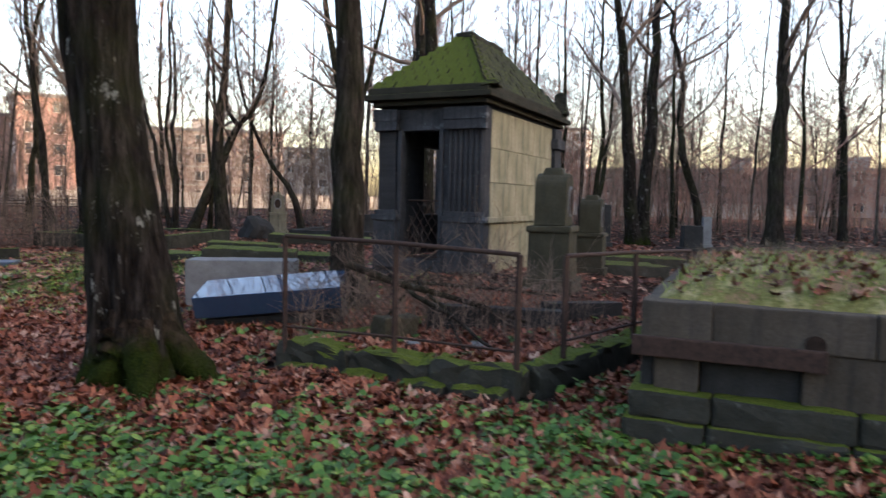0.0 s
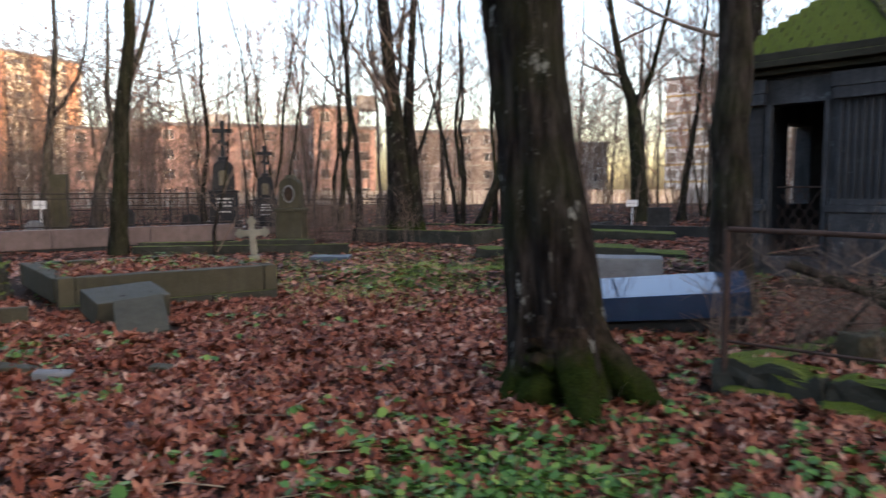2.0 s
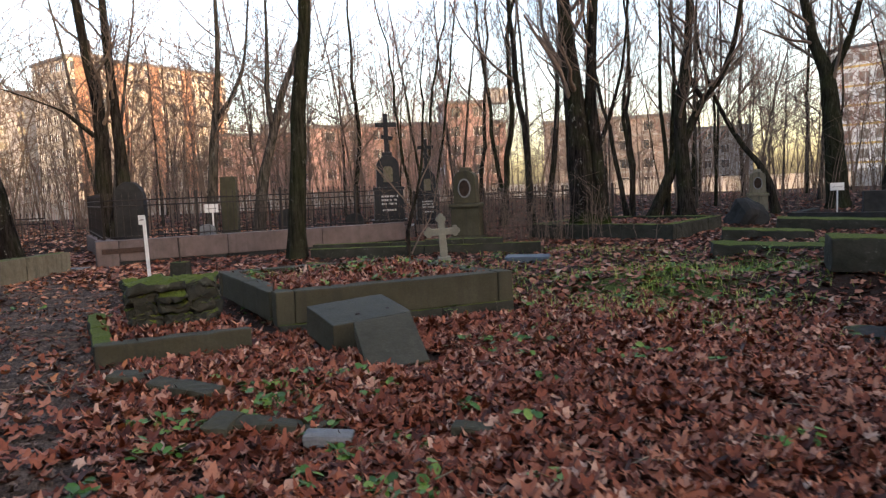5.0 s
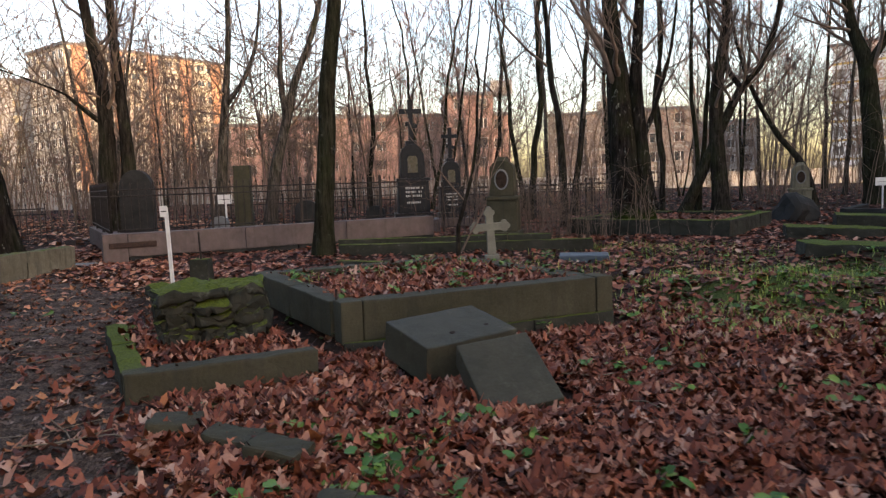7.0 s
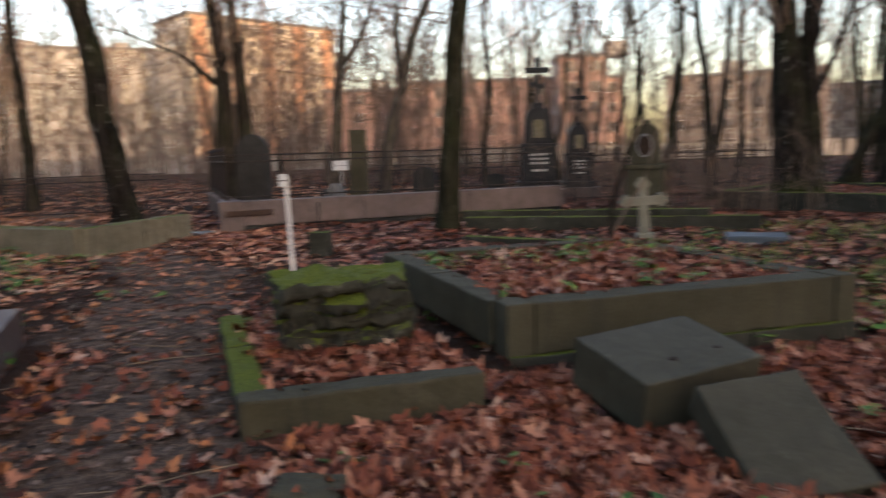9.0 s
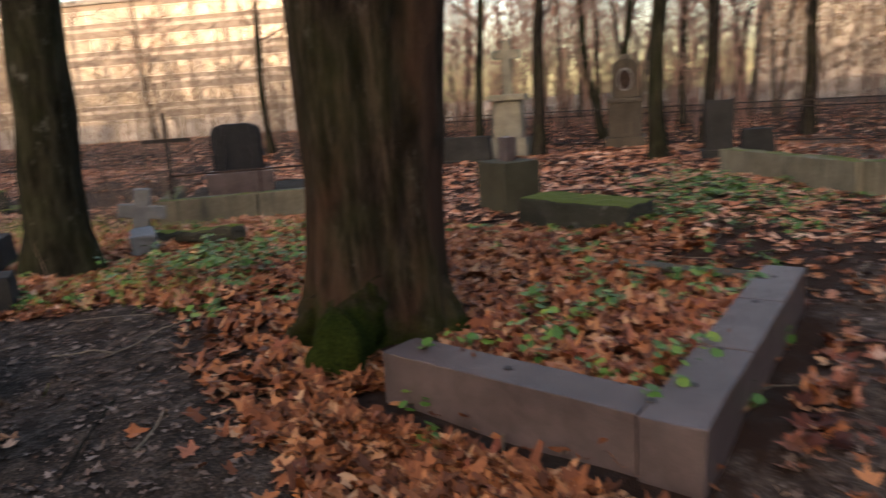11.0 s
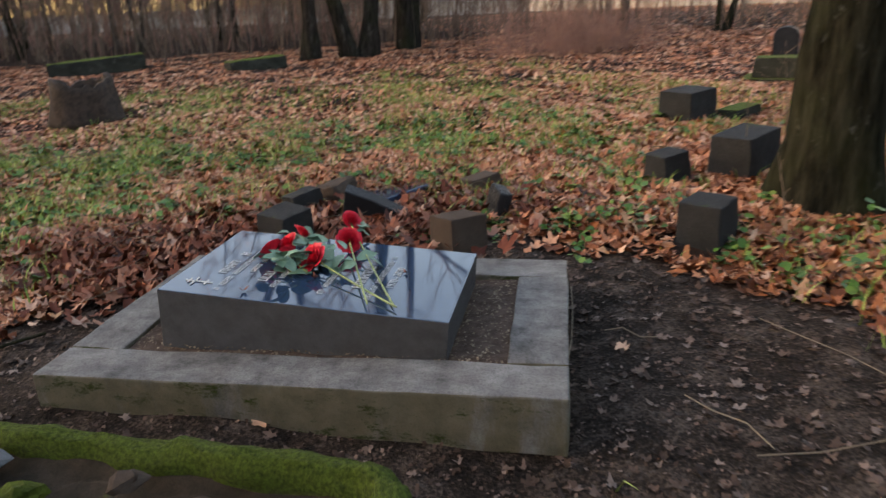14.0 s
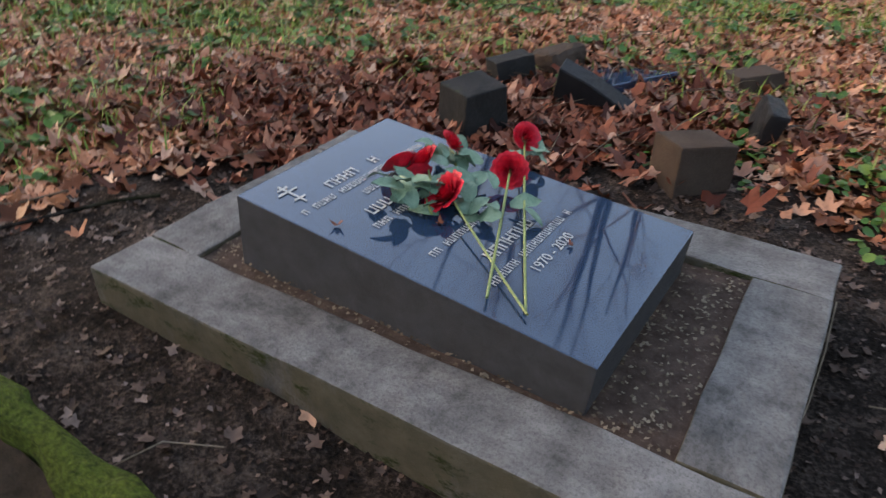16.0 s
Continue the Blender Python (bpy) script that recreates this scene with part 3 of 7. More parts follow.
def tree(seed, at, height, r, tip=(0, 0), label="", bark="bark", stems=1, limbs=9, kids=(5, 4, 3), first=0.3, roots=0.5, rough=0.06, rings=18, sides=14, group="trees", limb_len=0.3, twig="twig", sway=0.05, extra=(), fork_at=0.0, tmin=0.005):
    """A bare tree: a tapered trunk or several, with limbs and many twigs. tip: how far its top leans."""
    rng = np.random.default_rng(seed)
    x, y = at
    top = thing("tree", pose(x, y, zat(x, y) - 0.06), label or "bare dark-barked deciduous tree standing in leaf litter", "tree", group)
    crown = Tubes()
    for s in range(stems):
        a = 2 * math.pi * s / max(1, stems) + seed
        dx, dy = (math.cos(a), math.sin(a)) if stems > 1 else (0, 0)
        base = (dx * r * 0.8, dy * r * 0.8, 0)
        end = (tip[0] + dx * height * 0.16, tip[1] + dy * height * 0.16, height * (1 if s == 0 else rng.uniform(0.8, 1)))
        if fork_at and s:
            low = fork_at - 0.9
            base = (tip[0] * low / height, tip[1] * low / height, low)
        pts = spine(rng, base, end, rings, sway)
        t = np.linspace(0, 1, rings)
        rs = r * (0.75 if stems > 1 and not fork_at else 1.0)
        if fork_at and s:
            rs = 0.8 * r * (1 - 0.82 * (fork_at / height) ** 0.9)
        rad = rs * (1 - 0.82 * t ** 0.9)
        v, f = trunk_mesh(pts, rad, sides, 0 if fork_at and s else roots, rough, seed + s)
        raw("trunk", v, f, M[bark], top, smooth=True)
        for i in range(limbs):
            tt = first + (0.98 - first) * (i + rng.uniform(0, 1)) / limbs
            k = tt * (rings - 1)
            j = min(int(k), rings - 2)
            p = pts[j] + (pts[j + 1] - pts[j]) * (k - j)
            az = rng.uniform(0, 2 * math.pi)
            w = (math.cos(az), math.sin(az), rng.uniform(0.45, 1.3))
            limb(rng, crown, p, w, height * limb_len * (1.15 - 0.75 * tt) * rng.uniform(0.7, 1.25), max(0.008, rad[j] * rng.uniform(0.3, 0.55)), 0, kids=kids, tmin=tmin)
    for start, way, length, rr in extra:
        limb(rng, crown, start, way, length, rr, 0, lift=0.1, kids=kids)
    if crown.v:
        crown.make("crown", M[twig], top, "bare branches and fine twigs")
    return top


def gnarl(ob, k):
    """Knots and hollows on a smooth root."""
    for v in ob.data.vertices:
        v.co += noise.noise_vector(v.co * 8) * k + noise.noise_vector(v.co * 21) * k * 0.5


def split_maple():
    """The leaning old tree beside the way, split by a dark rotten seam, moss on its roots."""
    x, y = -2.6, 5.8
    top = thing("tree", pose(x, y, zat(x, y) - 0.1), "old leaning tree with dark split bark and mossy roots", "tree", "trees")
    rng = np.random.default_rng(5)
    n, sides = 70, 48
    z = np.linspace(0, 8.0, n)
    pts = np.stack([-0.105 * z - 0.02 * z * (z > 3) * 0, 0.02 * z, z], -1)
    pts[:, 0] += 0.03 * np.sin(z * 1.9)
    rad = 0.325 - 0.012 * z + 0.02 * np.sin(z * 2.3)
    v, f = trunk_mesh(pts, rad, sides, 0.9, 0.15, 2.4, 4)
    v = v.reshape(n, sides, 3)
    ang = np.arange(sides) * 2 * np.pi / sides
    # a vertical seam, open on the side towards the way
    for i in range(n):
        a0 = radians(-118) + 0.25 * math.sin(z[i] * 1.3)
        d = np.angle(np.exp(1j * (ang - a0)))
        dent = 0.11 * np.exp(-(d / 0.16) ** 2) * (0.6 + 0.4 * math.sin(z[i] * 2.1 + 1))
        v[i] -= (np.stack([np.cos(ang), np.sin(ang), 0 * ang], -1) * dent[:, None])
    raw("trunk", v.reshape(-1, 3), f, M["bark_dark"], top, smooth=True)
    for a, length, r in ((-62, 0.85, 0.16), (-14, 0.95, 0.17), (-105, 0.55, 0.17), (160, 0.6, 0.15), (70, 0.6, 0.13)):
        a = radians(a)
        t = np.linspace(0, 1, 20)
        p = np.stack([np.cos(a) * (0.12 + t * length), np.sin(a) * (0.12 + t * length), 0.62 * (1 - t) ** 2.0 + 0.05 - 0.14 * t ** 2], -1)
        p[:, :2] += rng.normal(0, 0.009, (20, 2))
        gnarl(Tubes().add(p, r * (1 - 0.65 * t), 20).make("root", M["moss_root"], top), 0.035)
    crown = Tubes()
    for i in range(9):
        k = int(n * (0.5 + 0.05 * i))
        az = rng.uniform(0, 6.28)
        limb(rng, crown, pts[min(k, n - 1)], (math.cos(az), math.sin(az), 0.7), 2.6, 0.07, 0)
    crown.make("crown", M["twig"], top, "bare branches and fine twigs")
    return top


def limbed_tree(seed, at, stems, label, bark="bark", twig="twig"):
    """A tree whose stems bend and fork as they do: each stem is (steps aside and up, thickness at its foot)."""
    rng = np.random.default_rng(seed)
    away = Vector((at[0] + 6.2, at[1] - 3.0)).normalized()
    aside = np.array([away.y, -away.x, 0.0])
    back = np.array([away.x, away.y, 0.0])
    top = thing("tree", pose(at[0], at[1], zat(*at) - 0.05), label, "tree", "trees")
    crown = Tubes()
    for steps, r in stems:
        a = np.array(steps, float)
        t = np.linspace(0, len(a) - 1, 8 * len(a))
        q = np.stack([np.interp(t, range(len(a)), a[:, i]) for i in range(2)], -1)
        for _ in range(8):
            q[1:-1] = (q[:-2] + q[2:] + 2 * q[1:-1]) / 4
        p = q[:, :1] * aside + q[:, 1:] * np.array([0, 0, 1.0]) + np.cumsum(rng.normal(0, 0.012, (len(q), 1)), 0) * back
        u = np.linspace(0, 1, len(q))
        v, f = trunk_mesh(p, r * (1 - 0.8 * u ** 0.9), 14, 0.45 if a[0, 1] < 0.3 else 0.0, 0.1, seed + r)
        raw("trunk", v, f, M[bark], top, smooth=True)
        for k in range(int(len(q) * 0.3), len(q), 3):
            az = rng.uniform(0, 6.28)
            limb(rng, crown, p[k], (math.cos(az), math.sin(az), rng.uniform(0.4, 1.2)), rng.uniform(1.4, 3.4), max(0.012, r * 0.3 * (1 - 0.7 * u[k])), 0, kids=(5, 4, 2), tmin=0.004)
    crown.make("crown", M[twig], top, "bare branches and fine twigs")
    return top


split_maple()
# the old maple at the granite kerb, its bark split open, and its companions round the clearing
def burst_maple():
    x, y = -12.9, 2.62
    top = thing("tree", pose(x, y, zat(x, y) - 0.1), "massive maple with peeling bark and a mossy root", "tree", "trees")
    n, sides = 60, 56
    z = np.linspace(0, 7.5, n)
    pts = np.stack([-0.015 * z, 0.03 * z, z], -1)
    rad = 0.475 + 0.075 * np.clip(z - 1.0, 0, 1.4) - 0.02 * z
    v, f = trunk_mesh(pts, rad, sides, 0.42, 0.09, 1.1, 5)
    v = v.reshape(n, sides, 3)
    ang = np.arange(sides) * 2 * np.pi / sides
    for i in range(n):
        for a0, w, dep in ((radians(12) + 0.1 * math.sin(z[i] * 2), 0.2, 0.10), (radians(40) + 0.08 * math.sin(z[i] * 1.4 + 2), 0.1, 0.06)):
            d = np.angle(np.exp(1j * (ang - a0)))
            dent = dep * np.exp(-(d / w) ** 2) * min(1.0, z[i] / 0.7)
            v[i] -= np.stack([np.cos(ang), np.sin(ang), 0 * ang], -1) * dent[:, None]
    raw("trunk", v.reshape(-1, 3), f, M["bark_maple"], top, smooth=True)
    for a, length, r in ((-5, 0.7, 0.2), (75, 0.55, 0.19), (-60, 0.5, 0.17), (130, 0.4, 0.16)):
        a = radians(a)
        t = np.linspace(0, 1, 20)
        p = np.stack([np.cos(a) * (0.22 + t * length), np.sin(a) * (0.22 + t * length), 0.42 * (1 - t) ** 1.5 + 0.07 - 0.18 * t ** 2], -1)
        gnarl(Tubes().add(p, r * (1 - 0.55 * t), 20).make("root", M["moss_root" if length > 0.6 else "bark_maple"], top), 0.06)
    bm = bmesh.new()
    bmesh.ops.create_icosphere(bm, subdivisions=4, radius=0.5)
    for v in bm.verts:
        v.co = v.co * (1 + 0.35 * noise.noise(v.co * 2.4)) + noise.noise_vector(v.co * 9) * 0.035
        v.co = Vector((v.co.x * 0.36, v.co.y * 0.34, v.co.z * 0.56))
    part("root_burl", bm, M["moss_root"], top, "knobbly root burl thick with moss", True).matrix_basis = pose(0.82, -0.1, 0.16, 0, -14, 0)
    rng = np.random.default_rng(9)
    crown = Tubes()
    for i in range(12):
        az = rng.uniform(0, 6.28)
        limb(rng, crown, pts[int(n * (0.55 + 0.035 * i)) - 1], (math.cos(az), math.sin(az), 0.7), 3.4, 0.09, 0)
    crown.make("crown", M["twig"], top, "bare branches and fine twigs")


burst_maple()
tree(11, (-15.25, -1.42), 15, 0.34, (0.6, 0.4), "straight bare tree with dark greenish bark", "bark_green", limbs=12, first=0.35, rings=26, sides=24, roots=0.5)
tree(12, (-1.37, 9.5), 14, 0.25, (-0.25, 0.3), "straight slim tree with ridged grey bark", "bark", limbs=10, first=0.3, rings=26, sides=20, roots=0.4)
tree(13, (-15.25, 13.8), 14, 0.22, (0.3, 0.3), "slim straight bare tree by a granite kerb", "bark_green", limbs=9, first=0.35, rings=22, sides=18, roots=0.5)
tree(16, (-12.4, 30.9), 15, 0.15, (-0.8, 0), "bare tree forked into three stems", "bark", stems=3, limbs=5, first=0.25, rings=20, sway=0.08)
limbed_tree(14, (-10.84, 21.0), [([(0.05, 0), (-0.15, 2.6), (-0.26, 4), (-0.39, 5.4), (-0.8, 10), (-1.2, 15)], 0.42), ([(0.5, 0), (0.32, 2.3), (0.22, 3.6), (0.31, 5.4), (0.6, 10), (0.8, 14)], 0.25), ([(0.4, 2.2), (0.68, 2.9), (0.89, 3.6), (1.1, 4.4), (1.23, 5.4), (1.5, 9)], 0.08)], "thick dark leaning tree with twin trunks on mossy plot", "bark_dark")
limbed_tree(15, (-9.6, 30.5), [([(-0.4, 0), (-0.55, 2), (-0.68, 4.3), (-0.38, 6.2), (-0.3, 7), (-0.1, 12), (0, 16)], 0.34), ([(-1.75, 0), (-1.02, 1.8), (-0.53, 3), (-0.03, 4.1), (0.22, 4.65), (0.87, 5.3), (1.21, 6.2), (1.43, 7), (2, 11), (2.3, 15)], 0.25), ([(0.22, 4.65), (-0.22, 5.24), (-0.32, 6.04), (-0.26, 7), (0.1, 12)], 0.13)], "dark tree with a leaning stem forked in a V", "bark")
limbed_tree(17, (-7.3, 32.6), [([(0.3, 0), (0.04, 1.3), (-0.33, 2.06), (-0.82, 2.64), (-1.27, 3.35), (-1.66, 4.1), (-2.02, 4.9), (-2.27, 5.65), (-2.66, 7.2), (-3.0, 11)], 0.19)], "thin bowed dark tree leaning over graves", "bark")
limbed_tree(18, (-4.9, 36.6), [([(-0.05, 0), (-0.25, 3), (-0.52, 5.9), (-0.93, 6.9), (-1.14, 7.6), (-1.8, 11), (-2.2, 15)], 0.46), ([(-0.52, 5.7), (-0.1, 6.36), (0.22, 7), (0.42, 7.6), (1.2, 11), (1.6, 14)], 0.24)], "broad bare tree forked into two spreading limbs", "bark_green")
limbed_tree(20, (-25.1, 15.4), [([(-0.1, 0), (0.15, 3.1), (0.1, 4.9), (-0.12, 6.1), (-0.5, 10), (-0.6, 14)], 0.3), ([(0.1, 0), (0.7, 2.1), (0.62, 3.8), (0.5, 6.1), (0.4, 10), (0.6, 14)], 0.27), ([(0.0, 3.7), (-0.6, 4.24), (-0.9, 4.55), (-2.5, 5.2), (-4, 5.6)], 0.13)], "forked leaning tree with a long low limb", "bark")
limbed_tree(33, (-24.1, 21.3), [([(-0.15, 0), (0.2, 2.4), (0.68, 4), (1.07, 5.6), (1.73, 7), (2.5, 10), (3, 14)], 0.25), ([(0.68, 3.9), (0.5, 5.6), (0.62, 7.1), (0.7, 12)], 0.14)], "forked brown tree behind iron railings", "bark_pale")
limbed_tree(34, (-25.5, 20.2), [([(-0.15, 0), (0.15, 3.3), (0.37, 5.2), (0.56, 7), (0.6, 13)], 0.23), ([(0.33, 4.6), (0.95, 5.4), (1.35, 6.3), (1.55, 7), (2, 11)], 0.13)], "slender brown tree with a side limb behind railings", "bark_pale")
tree(19, (-3.2, 39.5), 14, 0.2, (1.4, 0), "", "bark", limbs=8)
tree(21, (-20.4, 10.1), 13, 0.28, (-0.6, -1.9), "leaning dark tree beside the track", "bark_dark", limbs=9, rings=22, sides=18)
tree(22, (-16.2, -19.8), 21, 0.36, (0.5, -0.4), "pair of dark stems at the clearing", "bark", stems=2, limbs=7, first=0.22, extra=[((0, 0, 3.2), (-1, -0.3, 0.15), 4.5, 0.09)])
tree(23, (-18.6, -22.2), 22, 0.4, (-0.9, 0.2), "forked dark tree beyond the clearing", "bark", stems=2, limbs=7, first=0.22)
tree(24, (-7.5, -7.6), 13, 0.27, (0.2, 0), "bare tree at the lawn's edge", "bark_dark", limbs=8, rings=20, sides=18)
tree(25, (-14.6, -19.3), 19, 0.24, (-0.4, 0), "slim tree among orange leaves", "bark", limbs=7)
tree(26, (7.3, 27.2), 17, 0.4, (-0.5, 0), "tall twin-stemmed dark tree", "bark_dark", stems=2, limbs=8, first=0.3)
tree(27, (-11.2, 32.2), 16, 0.15, (0.2, 0), "twin-stemmed tree with slender upright limbs", "bark_green", stems=2, limbs=8, first=0.28)
tree(28, (12.6, 27.2), 16, 0.34, (0.2, 0), "", "bark", limbs=9)
tree(29, (10.2, 28.2), 12, 0.2, (-1.9, 0), "thin crooked tree leaning among stones", "bark", limbs=8, sway=0.16)
tree(30, (-0.9, 22.4), 18, 0.36, (-0.2, 0), "tall bare tree behind the chapel", "bark_dark", stems=2, limbs=8)
tree(31, (-13.2, 22.6), 15, 0.13, (-0.6, 0), "", "bark", limbs=11, sway=0.1)
tree(32, (-15.7, 25.5), 15, 0.13, (0.5, 0), "", "bark_green", limbs=11, sway=0.1)
for i, (x, y, r, lx) in enumerate([(-25.0, 28.5, 0.2, 0.1), (-24.9, 33.5, 0.2, 0.4), (-23.7, 38.8, 0.2, -0.3), (-19.7, 34.1, 0.19, -1.2), (-15.5, 29.5, 0.2, 0.5), (6.8, 33.3, 0.28, 0.2), (18.6, 33.1, 0.3, -0.4), (-25.6, 6.8, 0.28, 0.2), (-27.9, 4.0, 0.26, 0.0), (-33.7, 6.5, 0.3, 0.3), (-30.4, 12.0, 0.28, -0.2), (-27.8, 2.4, 0.18, -1.0), (-28.1, -22.9, 0.22, 0.5), (-29.7, -19.1, 0.24, -1.2), (-29.3, 8.8, 0.27, 0.3), (-36.0, -6.7, 0.22, 0.5)]):
    tree(100 + i, (x, y), 13 + (i * 37 % 5), r * 0.72, (lx * 1.4 + 0.5 * (i % 3 - 1), 0.2), "slim bare tree among graves and brushwood", ("bark", "bark_green")[i % 2], stems=1 + (i % 4 == 1), limbs=11, kids=(5, 4, 2), first=0.22, rings=14, sides=10, sway=0.09)


def forest():
    """Bare woods round the cemetery: a few kinds of tree, repeated."""
    kinds = [tree(200 + i, (-60 - 9 * i, 70), 13 + i, 0.09 + 0.016 * i, (0.4 * (i % 3 - 1), 0.3), "bare forest tree with fine reddish twigs", ("bark_pale", "bark_green")[i % 2], stems=1 + (i % 3 == 1), limbs=10, kids=(4, 4, 2), first=0.2, rings=12, sides=7, roots=0.3, tmin=0.009, group="bare woods", limb_len=0.27, twig=("twig", "red_twig")[i % 2]) for i in range(6)]
    rng = random.Random(4)
    n = 0
    while n < 150:
        b, d = radians(rng.uniform(-42, 205)), rng.uniform(33, 90)
        x, y = -6 - d * math.sin(b), 5 + d * math.cos(b)
        deg = math.degrees(b)
        if 100 < deg < 178 and d < 55 or 100 < deg < 155 and rng.random() < 0.55:
            continue
        if abs(near_line(np.array([x]), np.array([y]), TRACK)[0]) < 2.2 or y < 26 and -24 < x < 8 and y > -18:
            continue
        copy_thing(kinds[n % 6], pose(x, y, -0.1, 0, 0, rng.uniform(0, 360)) @ Matrix.Scale(rng.uniform(0.75, 1.2), 4))
        n += 1
    # the wood closes in beyond the clearing and behind the chapel
    for b0, b1, d0, d1, count in ((157, 202, 34, 70, 40), (-44, 0, 30, 60, 26), (84, 104, 34, 62, 14)):
        for i in range(count):
            b, d = radians(rng.uniform(b0, b1)), rng.uniform(d0, d1)
            copy_thing(kinds[i % 6], pose(-6 - d * math.sin(b), 5 + d * math.cos(b), -0.1, 0, 0, rng.uniform(0, 360)) @ Matrix.Scale(rng.uniform(0.75, 1.15), 4))


forest()


def brush(name, count, area, h, material, label, seed, keep=None, arms=(2, 6)):
    """Thin saplings and brushwood."""
    rng = np.random.default_rng(seed)
    t = Tubes()
    n = 0
    while n < count:
        x, y = area(rng)
        if keep is not None and not keep(x, y):
            continue
        n += 1
        hh = h * rng.uniform(0.4, 1.2)
        lean = rng.normal(0, 0.16 * hh, 2)
        z = zat(x, y) if abs(x) < 60 and abs(y) < 60 else 0.0
        p = np.array([[x, y, z - 0.03], [x + lean[0] * 0.4, y + lean[1] * 0.4, z + hh * 0.5], [x + lean[0], y + lean[1], z + hh]])
        r = 0.004 + 0.004 * hh * rng.uniform(0.5, 1.3)
        t.add(p, [r, r * 0.7, r * 0.25], 3)
        for _ in range(rng.integers(*arms)):
            k = rng.uniform(0.2, 0.95)
            q = p[0] * (1 - k) + p[2] * k
            d = np.array([*rng.normal(0, 0.28 * hh, 2), hh * rng.uniform(0.1, 0.4)])
            t.add([q, q + d * 0.5 + rng.normal(0, 0.03 * hh, 3), q + d], [r * 0.5, r * 0.35, r * 0.2], 3)
    return tagged(t.make(name, M[material]), label, "brushwood", kind="stuff")


def ring_area(b0, b1, d0, d1):
    def pick(rng):
        b, d = math.radians(rng.uniform(b0, b1)), rng.uniform(d0, d1)
        return -6 - d * math.sin(b), 5 + d * math.cos(b)
    return pick


brush("brushwood", 1500, ring_area(-40, 85, 28, 62), 4.4, "twig", "bare saplings and brushwood among the far graves", 31)
brush("brushwood", 700, ring_area(-40, 100, 34, 66), 10.5, "twig", "slender bare saplings in the woods", 37, arms=(8, 15))
brush("brushwood", 330, ring_area(100, 165, 34, 56), 8.0, "twig", "slender bare saplings before a pale building", 38, arms=(8, 15))
brush("brushwood", 70, ring_area(38, 76, 30, 60), 12.0, "twig", "tall bare saplings before sunlit flats", 40, arms=(10, 18))
brush("brushwood", 220, ring_area(76, 106, 26, 60), 9.5, "red_twig", "reddish saplings along the far track", 42, arms=(8, 15))
brush("brushwood", 650, ring_area(140, 215, 30, 58), 8.0, "twig", "slender bare saplings beyond the clearing", 39, arms=(8, 15))
brush("brushwood", 560, ring_area(-46, -11, 38, 74), 6.5, "red_twig", "dense reddish thicket behind the chapel", 43, arms=(8, 14))
brush("brushwood", 420, ring_area(30, 75, 46, 76), 4.5, "red_twig", "reddish bushes before the boundary wall", 44, arms=(8, 14))
brush("brushwood", 640, ring_area(160, 208, 34, 70), 7.5, "red_twig", "dense brown thicket beyond the clearing", 45, arms=(8, 14))
brush("brushwood", 1100, ring_area(80, 180, 27, 60), 3.6, "twig", "bare bushes along the far wall", 32)
brush("brushwood", 700, lambda r: (r.normal(-21.5, 1.3), r.normal(-15.6, 0.9)), 1.1, "red_twig", "low thicket of reddish bare shoots", 33)
brush("brushwood", 260, lambda r: (r.normal(-13.0, 1.6), r.normal(19.6, 0.5)), 1.4, "twig", "tangle of bare stems before an iron fence", 34)
brush("brushwood", 240, lambda r: (r.uniform(-1.6, 1.6), r.uniform(6.5, 8.6)), 0.7, "twig", "dry stems and brambles inside the fenced plot", 35)
brush("brushwood", 150, lambda r: (r.normal(-18.6, 1.3), r.normal(-2.6, 0.7)), 1.1, "twig", "dry stems beside a walled plot", 36)


def thicket():
    """A heap of fallen boughs on the fenced plot."""
    rng = np.random.default_rng(8)
    top = thing("fallen_branch", pose(0, 0, 0), "heap of fallen grey boughs lying over graves", "branches")
    for a, b, r in (((-1.0, 7.0, 0.95), (0.9, 7.3, 0.35), 0.045), ((-0.6, 7.4, 0.8), (0.5, 6.4, 0.25), 0.03), ((-0.3, 7.6, 0.75), (0.1, 6.2, 0.25), 0.025), ((-0.9, 7.9, 0.7), (1.3, 8.2, 0.5), 0.03), ((-0.7, 6.9, 0.25), (-0.2, 7.4, 0.9), 0.02)):
        p = spine(rng, a, b, 8, 0.03)
        Tubes().add(p, r * np.linspace(1, 0.5, 8), 6).make("bough", M["bark"], top)
    tw = Tubes()
    for _ in range(40):
        a = np.array([rng.uniform(-1.1, 0.9), rng.uniform(6.6, 8.2), rng.uniform(0.25, 0.9)])
        limb(rng, tw, a, rng.normal(0, 1, 3), rng.uniform(0.3, 0.9), 0.008, 1)
    tw.make("twig_tangle", M["twig"], top)


thicket()


# ---------------------------------------------------------------- kerbs and graves
def along(p, q, z=0.0, side=0.0):
    """A pose half-way from p to q, its x axis along the way, moved sideways to the left of it. Returns it with the length."""
    dx, dy = q[0] - p[0], q[1] - p[1]
    n = math.hypot(dx, dy)
    return pose((p[0] + q[0]) / 2 - dy / n * side, (p[1] + q[1]) / 2 + dx / n * side, z, 0, 0, math.degrees(math.atan2(dy, dx))), n


